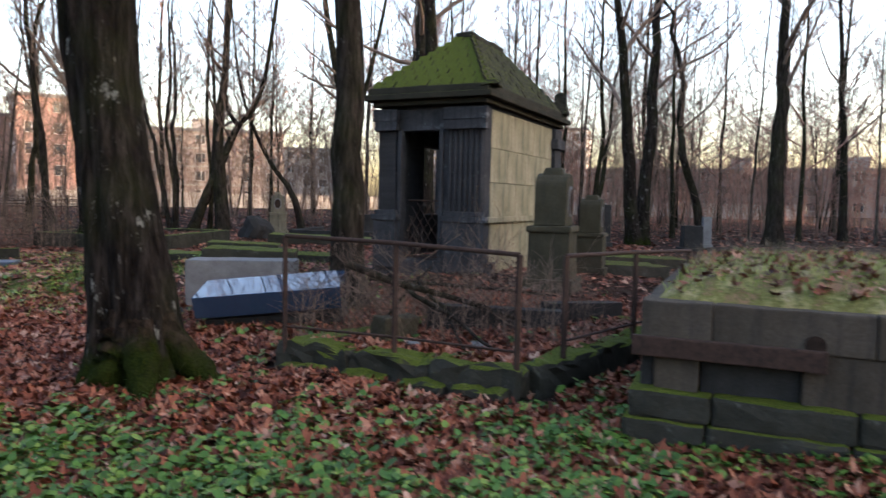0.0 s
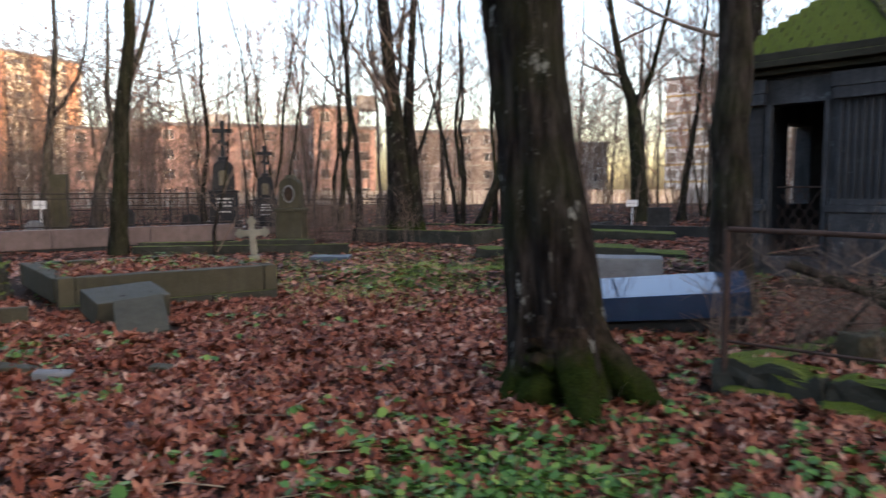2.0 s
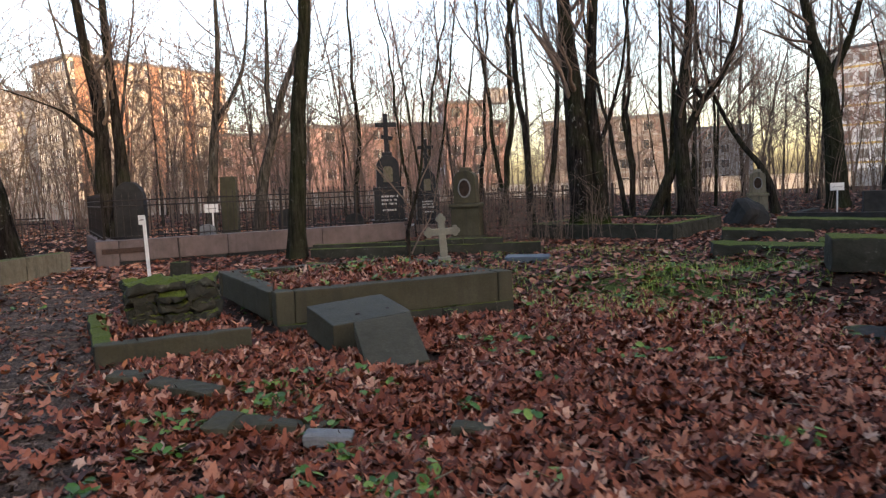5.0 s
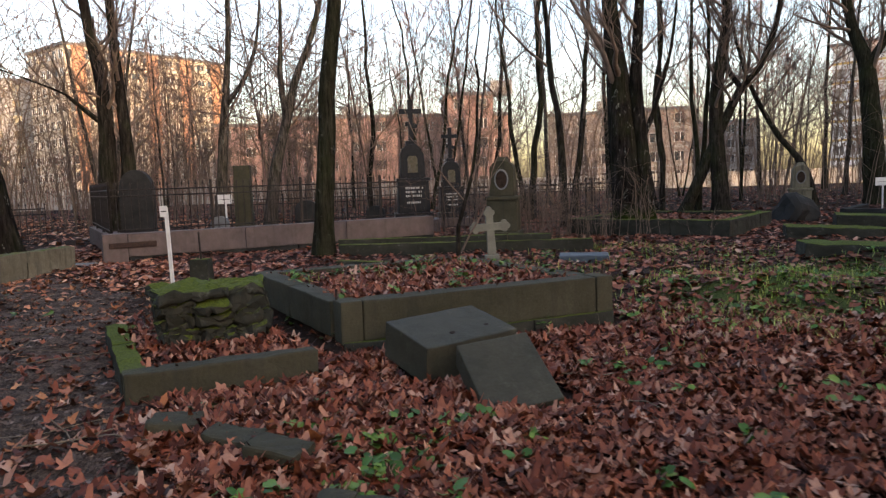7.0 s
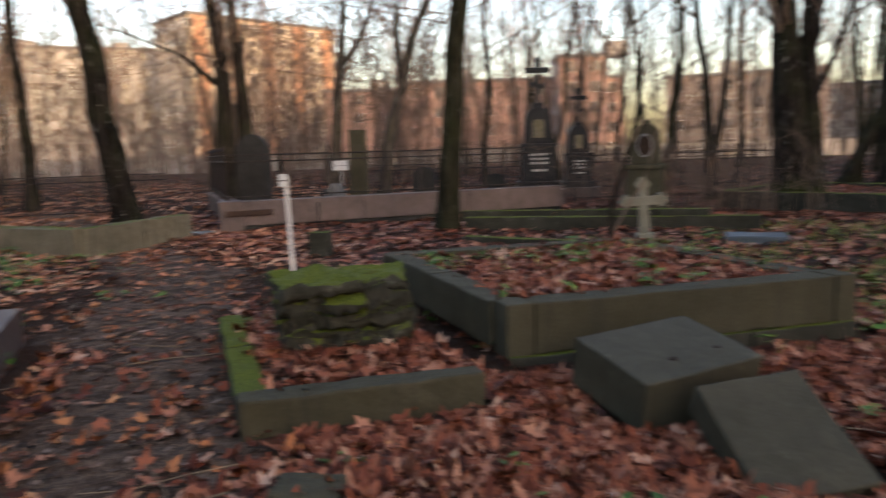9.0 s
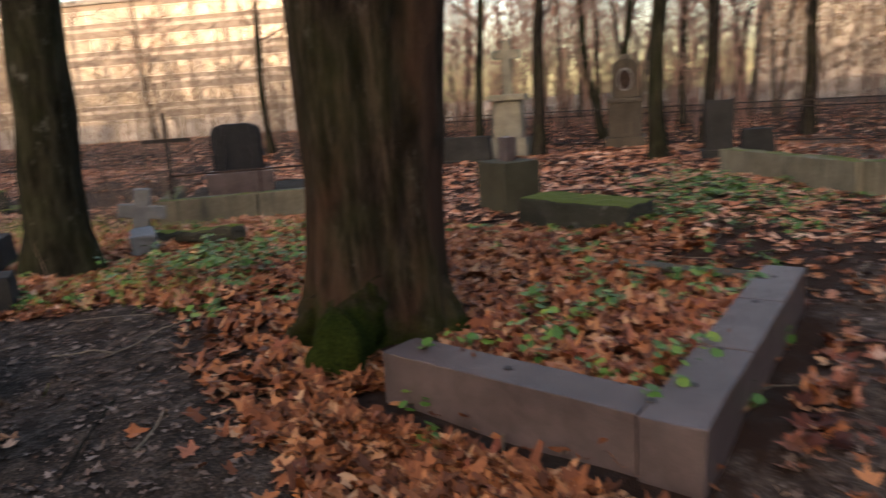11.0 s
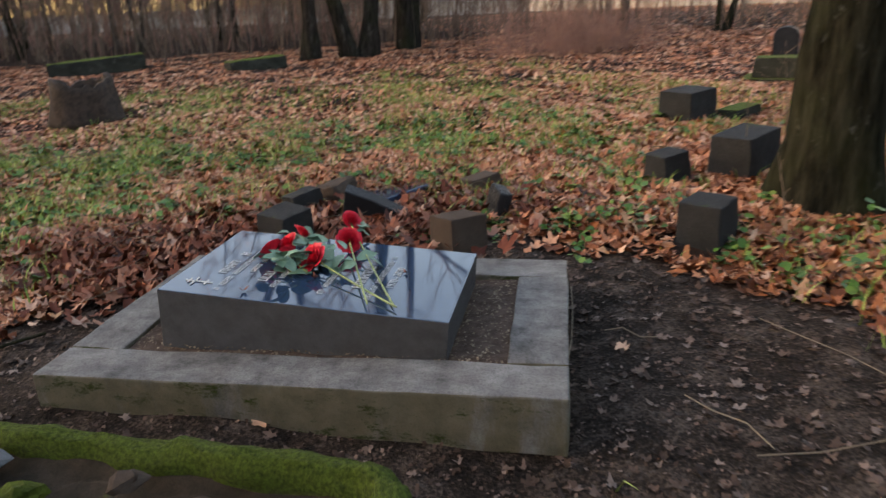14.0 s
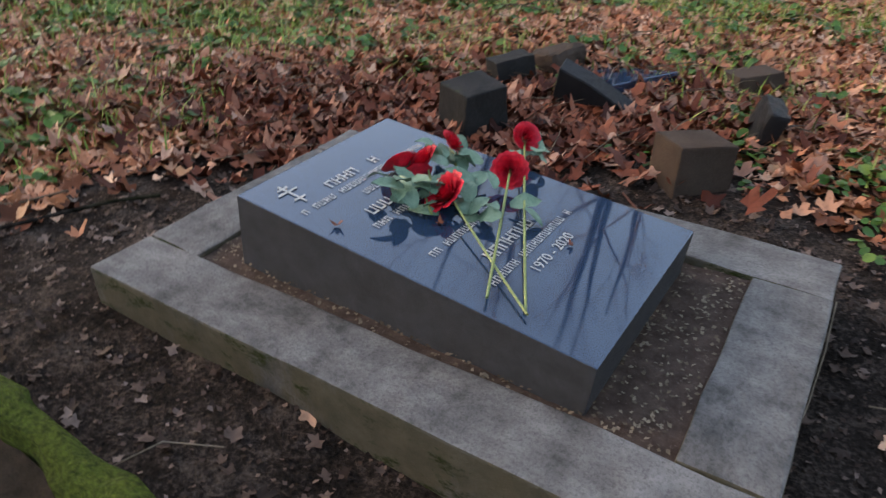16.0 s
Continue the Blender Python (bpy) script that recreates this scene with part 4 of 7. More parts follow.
def kerb_run(top, p, q, w, h, z, mat, pieces=1, side=0.0, name="kerb_stone", wear=0.008, bevel=0.015, gap=0.012, cut=(0, 0)):
    """Kerb stones laid from p to q; cut shortens the ends."""
    m, n = along(p, q, z, side)
    lo, hi = -n / 2 + cut[0], n / 2 - cut[1]
    step = (hi - lo) / pieces
    for i in range(pieces):
        part(name, block((step - gap, w, h), Matrix.Translation((lo + step * (i + 0.5), 0, 0)), bevel, wear), M[mat], top).matrix_basis = m


# fenced plot with a mossy kerb
mossy = thing("kerb", pose(0, 0, 0), "low moss-covered stone kerb round a fenced grave plot", "kerb")
kerb_run(mossy, FENCED[0], FENCED[1], 0.27, 0.34, -0.06, "moss_stone", 3, side=0.1, wear=0.055, bevel=0.05, gap=0.0)
kerb_run(mossy, FENCED[1], FENCED[2], 0.27, 0.34, -0.06, "moss_stone", 3, side=0.1, wear=0.055, bevel=0.05, gap=0.0, cut=(0.24, 0))
kerb_run(mossy, FENCED[2], FENCED[3], 0.26, 0.33, -0.06, "moss_stone", 2, side=0.1, wear=0.02, cut=(0.2, 0))
kerb_run(mossy, FENCED[3], FENCED[0], 0.26, 0.33, -0.06, "moss_stone", 3, side=0.1, wear=0.02, cut=(0.2, 0.24))
# footing stones that bulge out under it
for i, (k, w) in enumerate(((0.15, 0.5), (0.42, 0.45), (0.66, 0.4), (0.88, 0.45))):
    x, y = FENCED[0][0] + (FENCED[1][0] - FENCED[0][0]) * k, FENCED[0][1] + (FENCED[1][1] - FENCED[0][1]) * k
    part("footing", block((w, 0.2, 0.16), None, 0.04, 0.035, 0.07), M["moss_stone"], mossy).matrix_basis = pose(x - 0.03, y - 0.06, -0.05, 6, 0, -23)


def chain_panel(top, a, b, z0, z1):
    """Wire netting between two posts."""
    a, b = np.array(a), np.array(b)
    n = np.linalg.norm(b - a)
    t = Tubes()
    h, s = z1 - z0, 0.075
    for sign in (1, -1):
        for c in np.arange(-h, n + h, s):
            pts = []
            for u in (c, c + sign * h):
                pts.append((u, z0 if u == c else z1))
            (u0, w0), (u1, w1) = pts
            for lim in (0.0, n):
                if (u0 - lim) * (u1 - lim) < 0:
                    k = (lim - u0) / (u1 - u0)
                    w = w0 + (w1 - w0) * k
                    if (u0 < lim) == (lim == 0.0):
                        u0, w0 = lim, w
                    else:
                        u1, w1 = lim, w
            if -1e-6 <= u0 <= n + 1e-6 and -1e-6 <= u1 <= n + 1e-6:
                p = a + (b - a) * u0 / n
                q = a + (b - a) * u1 / n
                t.add([(p[0], p[1], w0), (q[0], q[1], w1)], 0.0022, 3)
    t.make("netting", M["rust"], top, "sagging rusty wire netting")


def low_fence():
    top = thing("fence", pose(0, 0, 0), "rusty iron rail fence with wire netting", "fence")
    post = [(-1.47, 6.32), (-0.42, 5.93), (0.6, 5.44), (1.05, 5.93), (1.9, 6.88), (2.76, 7.84)]
    tops = [1.26, 1.24, 1.2, 1.16, 1.14, 1.1]
    for (x, y), h in zip(post, tops):
        part("post", block((0.04, 0.04, h - 0.15), None, 0.004, 0), M["rust"], top).matrix_basis = pose(x, y, 0.15, 0, 0, 25)
    for i in (0, 1, 3, 4):
        (ax, ay), (bx, by) = post[i], post[i + 1]
        bar("rail", (ax, ay, tops[i]), (bx, by, tops[i + 1]), 0.022, M["rust"], top)
        bar("rail", (ax, ay, 0.42), (bx, by, 0.42), 0.012, M["rust"], top)
        chain_panel(top, (ax, ay), (bx, by), 0.42, min(tops[i], tops[i + 1]) - 0.03)


low_fence()


def plot_stones():
    """Dark kerb blocks and rubble inside the fenced plot."""
    for x, y, z, rz, s, label in ((0.55, 7.45, 0.17, 8, (1.5, 0.22, 0.3), "dark granite kerb block under dead leaves"), (1.6, 8.05, 0.2, 30, (1.1, 0.2, 0.26), "dark granite kerb block behind the fence")):
        tagged(part("kerb_block", block(s), M["dark_stone"]), label, "kerb stone").matrix_world = pose(x, y, z, 0, 3, rz)
    for x, y, rz, s in ((-0.28, 6.5, 20, (0.16, 0.1, 0.08)), (-0.5, 6.75, 50, (0.5, 0.18, 0.28)), (0.35, 6.4, -20, (0.22, 0.12, 0.08))):
        tagged(part("stone", block(s, None, 0.02, 0.02, 0.06), M["pale_stone" if s[2] < 0.1 else "grave_stone"]), "broken stone lying among dead leaves", "stone", "rubble").matrix_world = pose(x, y, 0.19, 8, 5, rz)


plot_stones()


# ---------------------------------------------------------------- burial vault at the start
def vault():
    c = (1.39, 4.77)
    u = Vector((0.92, -0.392, 0)).normalized()
    rz = math.degrees(math.atan2(u.y, u.x))
    top = thing("burial_vault", pose(c[0], c[1], -0.05, 0, 0, rz), "weathered stone burial vault with rusty iron band, grass on top", "vault")
    L, D = 2.6, 3.4
    def at(name, size, x, y, z, mat, label="", **kw):
        ob = part(name, block(size, None, **kw), M[mat], top, label)
        ob.matrix_basis = pose(x + size[0] / 2, y + size[1] / 2, z)
        return ob
    x = 0.0
    for w in (0.47, 0.95, 1.18):
        at("cover_stone", (w - 0.008, 0.5, 0.27), x, 0.0, 0.74, "sandstone", bevel=0.012, wear=0.008)
        x += w
    at("side_stone", (0.45, D - 0.52, 0.27), 0.0, 0.51, 0.74, "sandstone", bevel=0.012)
    at("side_stone", (0.45, D - 0.52, 0.27), L - 0.45, 0.51, 0.74, "sandstone", bevel=0.012)
    at("iron_band", (1.2, 0.05, 0.14), -0.05, -0.06, 0.63, "rust", "flat rusty iron band", bevel=0.01, wear=0.004)
    x = 0.0
    for w, mat in ((0.1, "dark_stone"), (0.3, "sandstone"), (0.62, "dark_stone"), (1.58, "sandstone")):
        at("wall_stone", (w - 0.01, 0.4, 0.36), x, 0.02 + (0.05 if mat == "dark_stone" else 0.0), 0.38, mat, bevel=0.015, wear=0.01)
        x += w
    at("side_stone", (0.4, D - 0.45, 0.36), 0.0, 0.43, 0.38, "sandstone", bevel=0.015)
    at("side_stone", (0.4, D - 0.45, 0.36), L - 0.4, 0.43, 0.38, "sandstone", bevel=0.015)
    x = -0.06
    for w in (0.55, 0.85, 0.7, 0.66):
        at("plinth_stone", (w - 0.01, 0.55, 0.2), x, -0.09, 0.2, "moss_stone", "", bevel=0.03, wear=0.02)
        at("footing_stone", (w - 0.01, 0.6, 0.24), x - 0.03, -0.13, -0.03, "moss_stone", "", bevel=0.03, wear=0.02)
        x += w
    # no opening: a flat dark disc shows the shade inside a hole
    part("hole_disc", lathe([(0.062, 0), (0.062, 0.02)], 16), M["deep_brown"], top, "dark disc painted as a shaded round hole").matrix_basis = pose(1.08, -0.004, 0.8, 90, 0, 0)
    bm = bmesh.new()
    bmesh.ops.create_grid(bm, x_segments=34, y_segments=40, size=0.5)
    for v in bm.verts:
        e = max(0.0, 1 - (2 * abs(v.co.x)) ** 4) * max(0.0, 1 - (2 * abs(v.co.y)) ** 4)
        v.co.z = 0.2 * e ** 0.6 + (0.07 * noise.noise(v.co * 6) + 0.05 * noise.noise(v.co * 19)) * e
        v.co.x, v.co.y = v.co.x * (L - 0.16) + L / 2, v.co.y * (D - 0.2) + D / 2 + 0.03
    part("earth_cover", bm, M["vault_turf"], top, "mossy turf on top", True).matrix_basis = pose(0, 0, 1.0)
    return top


def turf():
    k = Mat("vault_turf")
    a, b, c = k.noise(3.5, 5, 0.7), k.noise(26, 4, 0.7), k.noise(9, 4)
    col = k.ramp(a, [(0.36, (0.2, 0.125, 0.075)), (0.46, (0.11, 0.115, 0.032)), (0.56, (0.22, 0.2, 0.085)), (0.66, (0.33, 0.25, 0.16))])
    col = k.mix(k.step(b, 0.5, 0.7), col, k.mix(0.6, col, (0.03, 0.03, 0.012)))
    k.bump(k.math("ADD", b, c), 0.9, 0.03)
    return k.done(col, 0.95, spec=0.1)


M["vault_turf"] = turf()
vault()


# ---------------------------------------------------------------- the little chapel
def chapel():
    c = Vector((0.56, 11.4, 0))
    rz = math.degrees(math.atan2(0.42, -0.9)) + 180
    z0 = 0.42
    top = thing("chapel", pose(c.x, c.y, z0, 0, 0, rz), "ruined mossy stone burial chapel with open doorway", "chapel")
    # local x from -2 (left) to 0 (right corner), y inwards
    W, D, H = 1.98, 4.2, 2.72
    def box(name, x0, x1, y0, y1, a, b, mat, label="", **kw):
        kw.setdefault("bevel", 0.012)
        ob = part(name, block((x1 - x0, y1 - y0, b - a), None, **kw), M[mat], top, label)
        ob.matrix_basis = pose((x0 + x1) / 2, (y0 + y1) / 2, a)
        return ob
    box("plinth", -W - 0.12, 0.12, 0.0, 0.34, -0.5, 0.16, "chapel_front")
    box("plinth", -0.3, 0.1, 0.35, D, -0.5, 0.16, "chapel_side")
    # front wall either side of the doorway, and the lintel
    box("pier", -W, -1.6, 0.02, 0.3, 0.16, H, "chapel_front")
    box("pier", -0.74, 0.0, 0.02, 0.3, 0.16, H, "chapel_front")
    box("lintel", -1.6, -0.74, 0.02, 0.3, 2.36, H, "chapel_front")
    box("door_jamb", -1.6, -1.53, -0.03, 0.1, 0.16, 2.36, "chapel_front")
    box("door_jamb", -0.81, -0.74, -0.03, 0.1, 0.16, 2.36, "chapel_front")
    # pedestal and fluted pilaster at the corner
    for x0, x1 in ((-0.7, 0.06), (-W - 0.06, -1.6)):
        box("pedestal", x0, x1, -0.1, 0.02, 0.0, 0.82, "chapel_front")
        box("pedestal_cap", x0 - 0.03, x1 + 0.04, -0.13, 0.02, 0.82, 0.92, "chapel_front")
        box("pilaster_base", x0 + 0.02, x1, -0.1, 0.02, 0.92, 1.0, "chapel_front")
        n = 7
        for i in range(n):
            w = (x1 - x0 - 0.1) / n
            part("flute", lathe([(w * 0.42, 0), (w * 0.42, 1.36)], 8), M["chapel_front"], top).matrix_basis = pose(x0 + 0.05 + w * (i + 0.5), -0.01, 1.0)
        box("pilaster_capital", x0 + 0.01, x1 + 0.01, -0.11, 0.02, 2.36, 2.52, "chapel_front")
        box("frieze", x0 - 0.02, x1 + 0.02, -0.12, 0.02, 2.52, H, "chapel_front")
    # side wall of ashlar
    rows = [(0.16, 0.82), (0.92, 1.5), (1.5, 2.08), (2.08, H)]
    for j, (a, b) in enumerate(rows):
        y = 0.31
        k = 0
        while y < D - 0.05:
            w = min((0.95, 1.25, 0.8)[(k + j) % 3], D - y)
            box("ashlar", -0.28, 0.0, y, y + w - 0.006, a, b - 0.006, "chapel_side", bevel=0.006, wear=0.003, cell=0.4)
            y += w
            k += 1
    box("ledge", -0.3, 0.06, 0.03, D, 0.82, 0.92, "chapel_side")
    for y0 in (D - 0.5,):
        box("pilaster", -0.2, 0.08, y0, y0 + 0.46, 0.92, H, "chapel_front")
        box("pilaster_capital", -0.2, 0.16, y0 - 0.05, y0 + 0.5, 2.3, 2.5, "chapel_front")
    # far side with a barred window, and the back
    box("wall", -W, -W + 0.26, 0.31, 1.2, 0.16, H, "chapel_front")
    box("wall", -W, -W + 0.26, 2.2, D - 0.27, 0.16, H, "chapel_front")
    box("wall", -W, -W + 0.26, 1.2, 2.2, 0.16, 0.9, "chapel_front")
    box("wall", -W, -W + 0.26, 1.2, 2.2, 2.2, H, "chapel_front")
    box("back_wall", -W, -1.6, D - 0.26, D, 0.16, H, "chapel_front")
    box("back_wall", -1.0, 0.0, D - 0.25, D, 0.16, H - 0.01, "chapel_front")
    box("back_wall", -1.6, -1.0, D - 0.26, D, 0.16, 1.15, "chapel_front")
    box("back_wall", -1.6, -1.0, D - 0.26, D, 2.3, H, "chapel_front")
    for i in range(4):
        bar("window_bar", (-1.55 + 0.17 * i, D - 0.14, 1.15), (-1.55 + 0.17 * i, D - 0.14, 2.3), 0.012, M["iron"], top)
    for i in range(5):
        bar("window_bar", (-1.6, D - 0.15, 1.3 + 0.2 * i), (-1.0, D - 0.15, 1.3 + 0.2 * i), 0.01, M["iron"], top)
    box("ceiling_slab", -W + 0.02, -0.02, 0.04, D - 0.02, H, H + 0.05, "chapel_front")
    # cornice, upper block and roof
    for i, (o, a, b) in enumerate(((0.08, H + 0.05, H + 0.14), (0.2, H + 0.14, H + 0.24), (0.13, H + 0.24, H + 0.36))):
        box("cornice", -W - o, o, -o - 0.06, D + o, a, b, "roof_moss", bevel=0.02)
    bm = bmesh.new()
    za, zb = H + 0.36, H + 1.46
    x0, x1, y0, y1 = -W - 0.08, 0.08, -0.14, D + 0.08
    xm, ya, yb = (x0 + x1) / 2, y0 + 1.5, y1 - 1.5
    corners = [Vector((x0, y0, za)), Vector((x1, y0, za)), Vector((x1, y1, za)), Vector((x0, y1, za))]
    cap = [Vector((xm - 0.13, ya, zb)), Vector((xm + 0.13, ya, zb)), Vector((xm + 0.13, yb, zb)), Vector((xm - 0.13, yb, zb))]
    slopes = []
    for i in range(4):
        a, b, c2, d = corners[i], corners[(i + 1) % 4], cap[(i + 1) % 4], cap[i]
        bm.faces.new([bm.verts.new(p) for p in (a, b, c2, d)])
        slopes.append((a, b, c2, d))
    bm.faces.new([bm.verts.new(p) for p in corners[::-1]])
    bm.faces.new([bm.verts.new(p) for p in cap])
    bmesh.ops.remove_doubles(bm, verts=bm.verts, dist=1e-4)
    roof = part("roof", bm, M["roof_moss"], top, "hipped roof of stone tiles thick with moss")
    ob = part("roof_cap", block((0.36, yb - ya + 0.12, 0.13), None, 0.03, 0.02), M["roof_moss"], top)
    ob.matrix_basis = pose(xm, (ya + yb) / 2, zb - 0.03)
    tile = bpy.data.meshes.new("roof_tile")
    tb = block((1, 1, 1), None, 0.12, 0)
    tb.to_mesh(tile)
    tb.free()
    tile.materials.append(M["roof_moss"])
    rng = random.Random(3)
    for a, b, c2, d in (slopes[0], slopes[1]):
        rows_n = 10
        for r in range(rows_n):
            k = r / rows_n
            p, q = a.lerp(d, k), b.lerp(c2, k)
            n = max(2, int((q - p).length / 0.2))
            slope = (d - a).lerp(c2 - b, 0.5).normalized()
            ex = (q - p).normalized()
            ez = ex.cross(slope).normalized()
            for i in range(n):
                o = new("tile", tile)
                o.parent = roof
                cpt = p.lerp(q, (i + 0.5) / n) + slope * 0.07
                mm = Matrix((ex, slope, ez)).transposed().to_4x4()
                mm.translation = cpt + ez * rng.uniform(-0.012, 0.008)
                o.matrix_basis = mm @ pose(0, 0, 0, rng.uniform(4, 9), 0, rng.uniform(-3, 3)) @ Matrix.Diagonal(((q - p).length / n * 0.95, 0.21, 0.035, 1))
    # broken corner ornaments
    for x, y in ((0.05, D - 0.1), (0.1, -0.02)):
        ob = part("acroterion", block((0.34, 0.4, 0.46 if y > 1 else 0.12), None, 0.04, 0.04, 0.08, 0.6), M["roof_moss"], top)
        ob.matrix_basis = pose(x, y, za - 0.04, 0, 0, 12)
    # low iron lattice gate in the doorway
    gate = Tubes()
    for i in range(9):
        for s in (1, -1):
            u0 = -0.3 + i * 0.15
            a0, a1 = (u0, u0 + s * 0.6)
            pts = []
            for tt in np.linspace(0, 1, 13):
                u = a0 + (a1 - a0) * tt
                if 0 <= u <= 0.6:
                    pts.append((-1.46 + u, 0.16, 0.2 + 0.95 * tt))
            if len(pts) > 1:
                gate.add(pts, 0.008, 4)
    gate.make("lattice", M["rust"], top, "rusty diamond lattice gate")
    bar("gate_rail", (-1.46, 0.16, 1.17), (-0.86, 0.16, 1.17), 0.016, M["rust"], top)
    bar("gate_rail", (-1.46, 0.16, 0.2), (-0.86, 0.16, 0.2), 0.016, M["rust"], top)
    box("floor_slab", -W + 0.27, -0.3, 0.31, D - 0.27, -0.4, 0.14, "dark_stone", wear=0)
    return top


chapel()


# ---------------------------------------------------------------- monuments
def niche_stele(x, y, rz, k, label, mat="grave_stone"):
    """A stone stele on a pedestal, with a rounded head and a niche."""
    top = thing("gravestone", pose(x, y, zat(x, y) - 0.04, 0, 0, rz) @ Matrix.Scale(k, 4), label, "gravestone", "niche stones")
    part("base", block((0.86, 0.8, 0.22)), M[mat], top).matrix_basis = pose(0, 0, 0)
    part("pedestal", block((0.72, 0.66, 0.72), None, 0.02, 0.008, 0.14, 0.96), M[mat], top).matrix_basis = pose(0, 0, 0.22)
    part("moulding", block((0.78, 0.7, 0.1), None, 0.03), M[mat], top).matrix_basis = pose(0, 0, 0.94)
    arch = [(-0.29, 0), (0.29, 0), (0.27, 0.62)] + [(0.27 * math.cos(a), 0.62 + 0.2 * math.sin(a)) for a in np.linspace(0.3, math.pi - 0.3, 7)] + [(-0.27, 0.62)]
    part("stele", prism(arch, 0.5, 0.015), M[mat], top).matrix_basis = pose(0, 0, 1.04)
    part("finial", block((0.3, 0.36, 0.14), None, 0.03, 0.01, 0.1, 0.75), M[mat], top).matrix_basis = pose(0, 0, 1.8)
    oval = [(0.13 * math.cos(a), 0.2 * math.sin(a)) for a in np.linspace(0, 2 * math.pi, 20)[:-1]]
    part("frame", prism([(1.25 * p, 1.2 * q) for p, q in oval], 0.03, 0.006), M["pale_stone"], top).matrix_basis = pose(0, -0.257, 1.42)
    # the niche is not cut; its shade is a dark oval plate
    part("niche", prism(oval, 0.02), M["deep_brown"], top, "dark oval plate painted as a shaded niche").matrix_basis = pose(0, -0.268, 1.42)
    return top


niche_stele(1.66, 10.95, 70, 1.0, "tall mossy grey gravestone with an oval niche")
niche_stele(2.75, 13.4, 70, 0.8, "grey gravestone with niche behind another stone")
niche_stele(-13.2, 18.3, 18, 1.08, "greenish pillar gravestone with round niche behind fence")


def orthodox_cross(top, mat, z, h, w, t, two=True):
    part("cross_shaft", block((w, t, h), None, 0.008, 0), M[mat], top).matrix_basis = pose(0, 0, z)
    part("cross_arm", block((h * 0.55, t * 0.9, w), None, 0.008, 0), M[mat], top).matrix_basis = pose(0, 0, z + h * 0.66)
    if two:
        part("cross_arm", block((h * 0.3, t * 0.9, w * 0.9), None, 0.008, 0), M[mat], top).matrix_basis = pose(0, 0, z + h * 0.34, 0, 14, 0)


def black_monument(x, y, rz, k, label):
    """A stepped monument of polished black granite with a portrait niche and a cross."""
    top = thing("monument", pose(x, y, zat(x, y) - 0.02, 0, 0, rz) @ Matrix.Scale(k, 4), label, "monument", "black monuments")
    part("base_step", block((1.5, 1.2, 0.42), None, 0.015, 0.004), M["red_granite"], top).matrix_basis = pose(0, 0, 0)
    part("base_step", block((1.15, 0.95, 0.22), None, 0.015, 0), M["black_granite"], top).matrix_basis = pose(0, 0, 0.42)
    part("pedestal", block((0.98, 0.8, 0.95), None, 0.015, 0, 0.14, 0.95), M["black_granite"], top).matrix_basis = pose(0, 0, 0.64)
    part("moulding", block((1.02, 0.84, 0.1), None, 0.03, 0), M["black_granite"], top).matrix_basis = pose(0, 0, 1.59)
    arch = [(-0.38, 0), (0.38, 0), (0.36, 0.68)] + [(0.36 * math.cos(a), 0.68 + 0.34 * math.sin(a)) for a in np.linspace(0, math.pi, 12)[1:-1]] + [(-0.36, 0.68)]
    part("stele", prism(arch, 0.6, 0.015), M["black_granite"], top).matrix_basis = pose(0, 0, 1.69)
    oval = [(-0.15, 0), (0.15, 0), (0.15, 0.42), (0.1, 0.5), (-0.1, 0.5), (-0.15, 0.42)]
    part("portrait_plate", prism(oval, 0.02), M["concrete"], top, "worn pale plate").matrix_basis = pose(0, -0.31, 1.85)
    for i, (w, z) in enumerate(((0.62, 1.36), (0.5, 1.24), (0.5, 1.12), (0.56, 0.92))):
        n = int(w / 0.055)
        for j in range(n):
            if (j * 7 + i * 3) % 9:
                part("letter_bar", block((0.036, 0.012, 0.06), None, 0, 0), M["letter"], top).matrix_basis = pose(-w / 2 + 0.055 * (j + 0.5), -0.397 + 0.02 * (z - 0.64) / 0.95, z)
    part("cap", block((0.34, 0.34, 0.14), None, 0.03, 0), M["black_granite"], top).matrix_basis = pose(0, 0, 2.68)
    orthodox_cross(top, "black_granite", 2.8, 1.25, 0.15, 0.13)
    return top


black_monument(-17.3, 20.4, 38, 1.0, "tall black granite monument crowned with a cross")
black_monument(-17.4, 22.9, 38, 0.83, "smaller black granite monument with a cross behind fence")


def slab_stone(x, y, rz, s, mat, label, tilt=0.0, arch=False, name="gravestone"):
    top = thing(name, pose(x, y, zat(x, y) - 0.03, tilt, 0, rz), label, "gravestone")
    w, d, h = s
    part("plinth", block((w * 1.25, d * 1.6, h * 0.14)), M[mat], top)
    if arch:
        out = [(-w / 2, 0), (w / 2, 0), (w / 2, h * 0.62)] + [(w / 2 * math.cos(a), h * 0.62 + h * 0.24 * math.sin(a)) for a in np.linspace(0, math.pi, 9)[1:-1]] + [(-w / 2, h * 0.62)]
        part("slab", prism(out, d, 0.015), M[mat], top).matrix_basis = pose(0, 0, h * 0.14)
    else:
        part("slab", block((w, d, h * 0.86), None, 0.02, 0.01, 0.14, 0.94), M[mat], top).matrix_basis = pose(0, 0, h * 0.14)
    return top


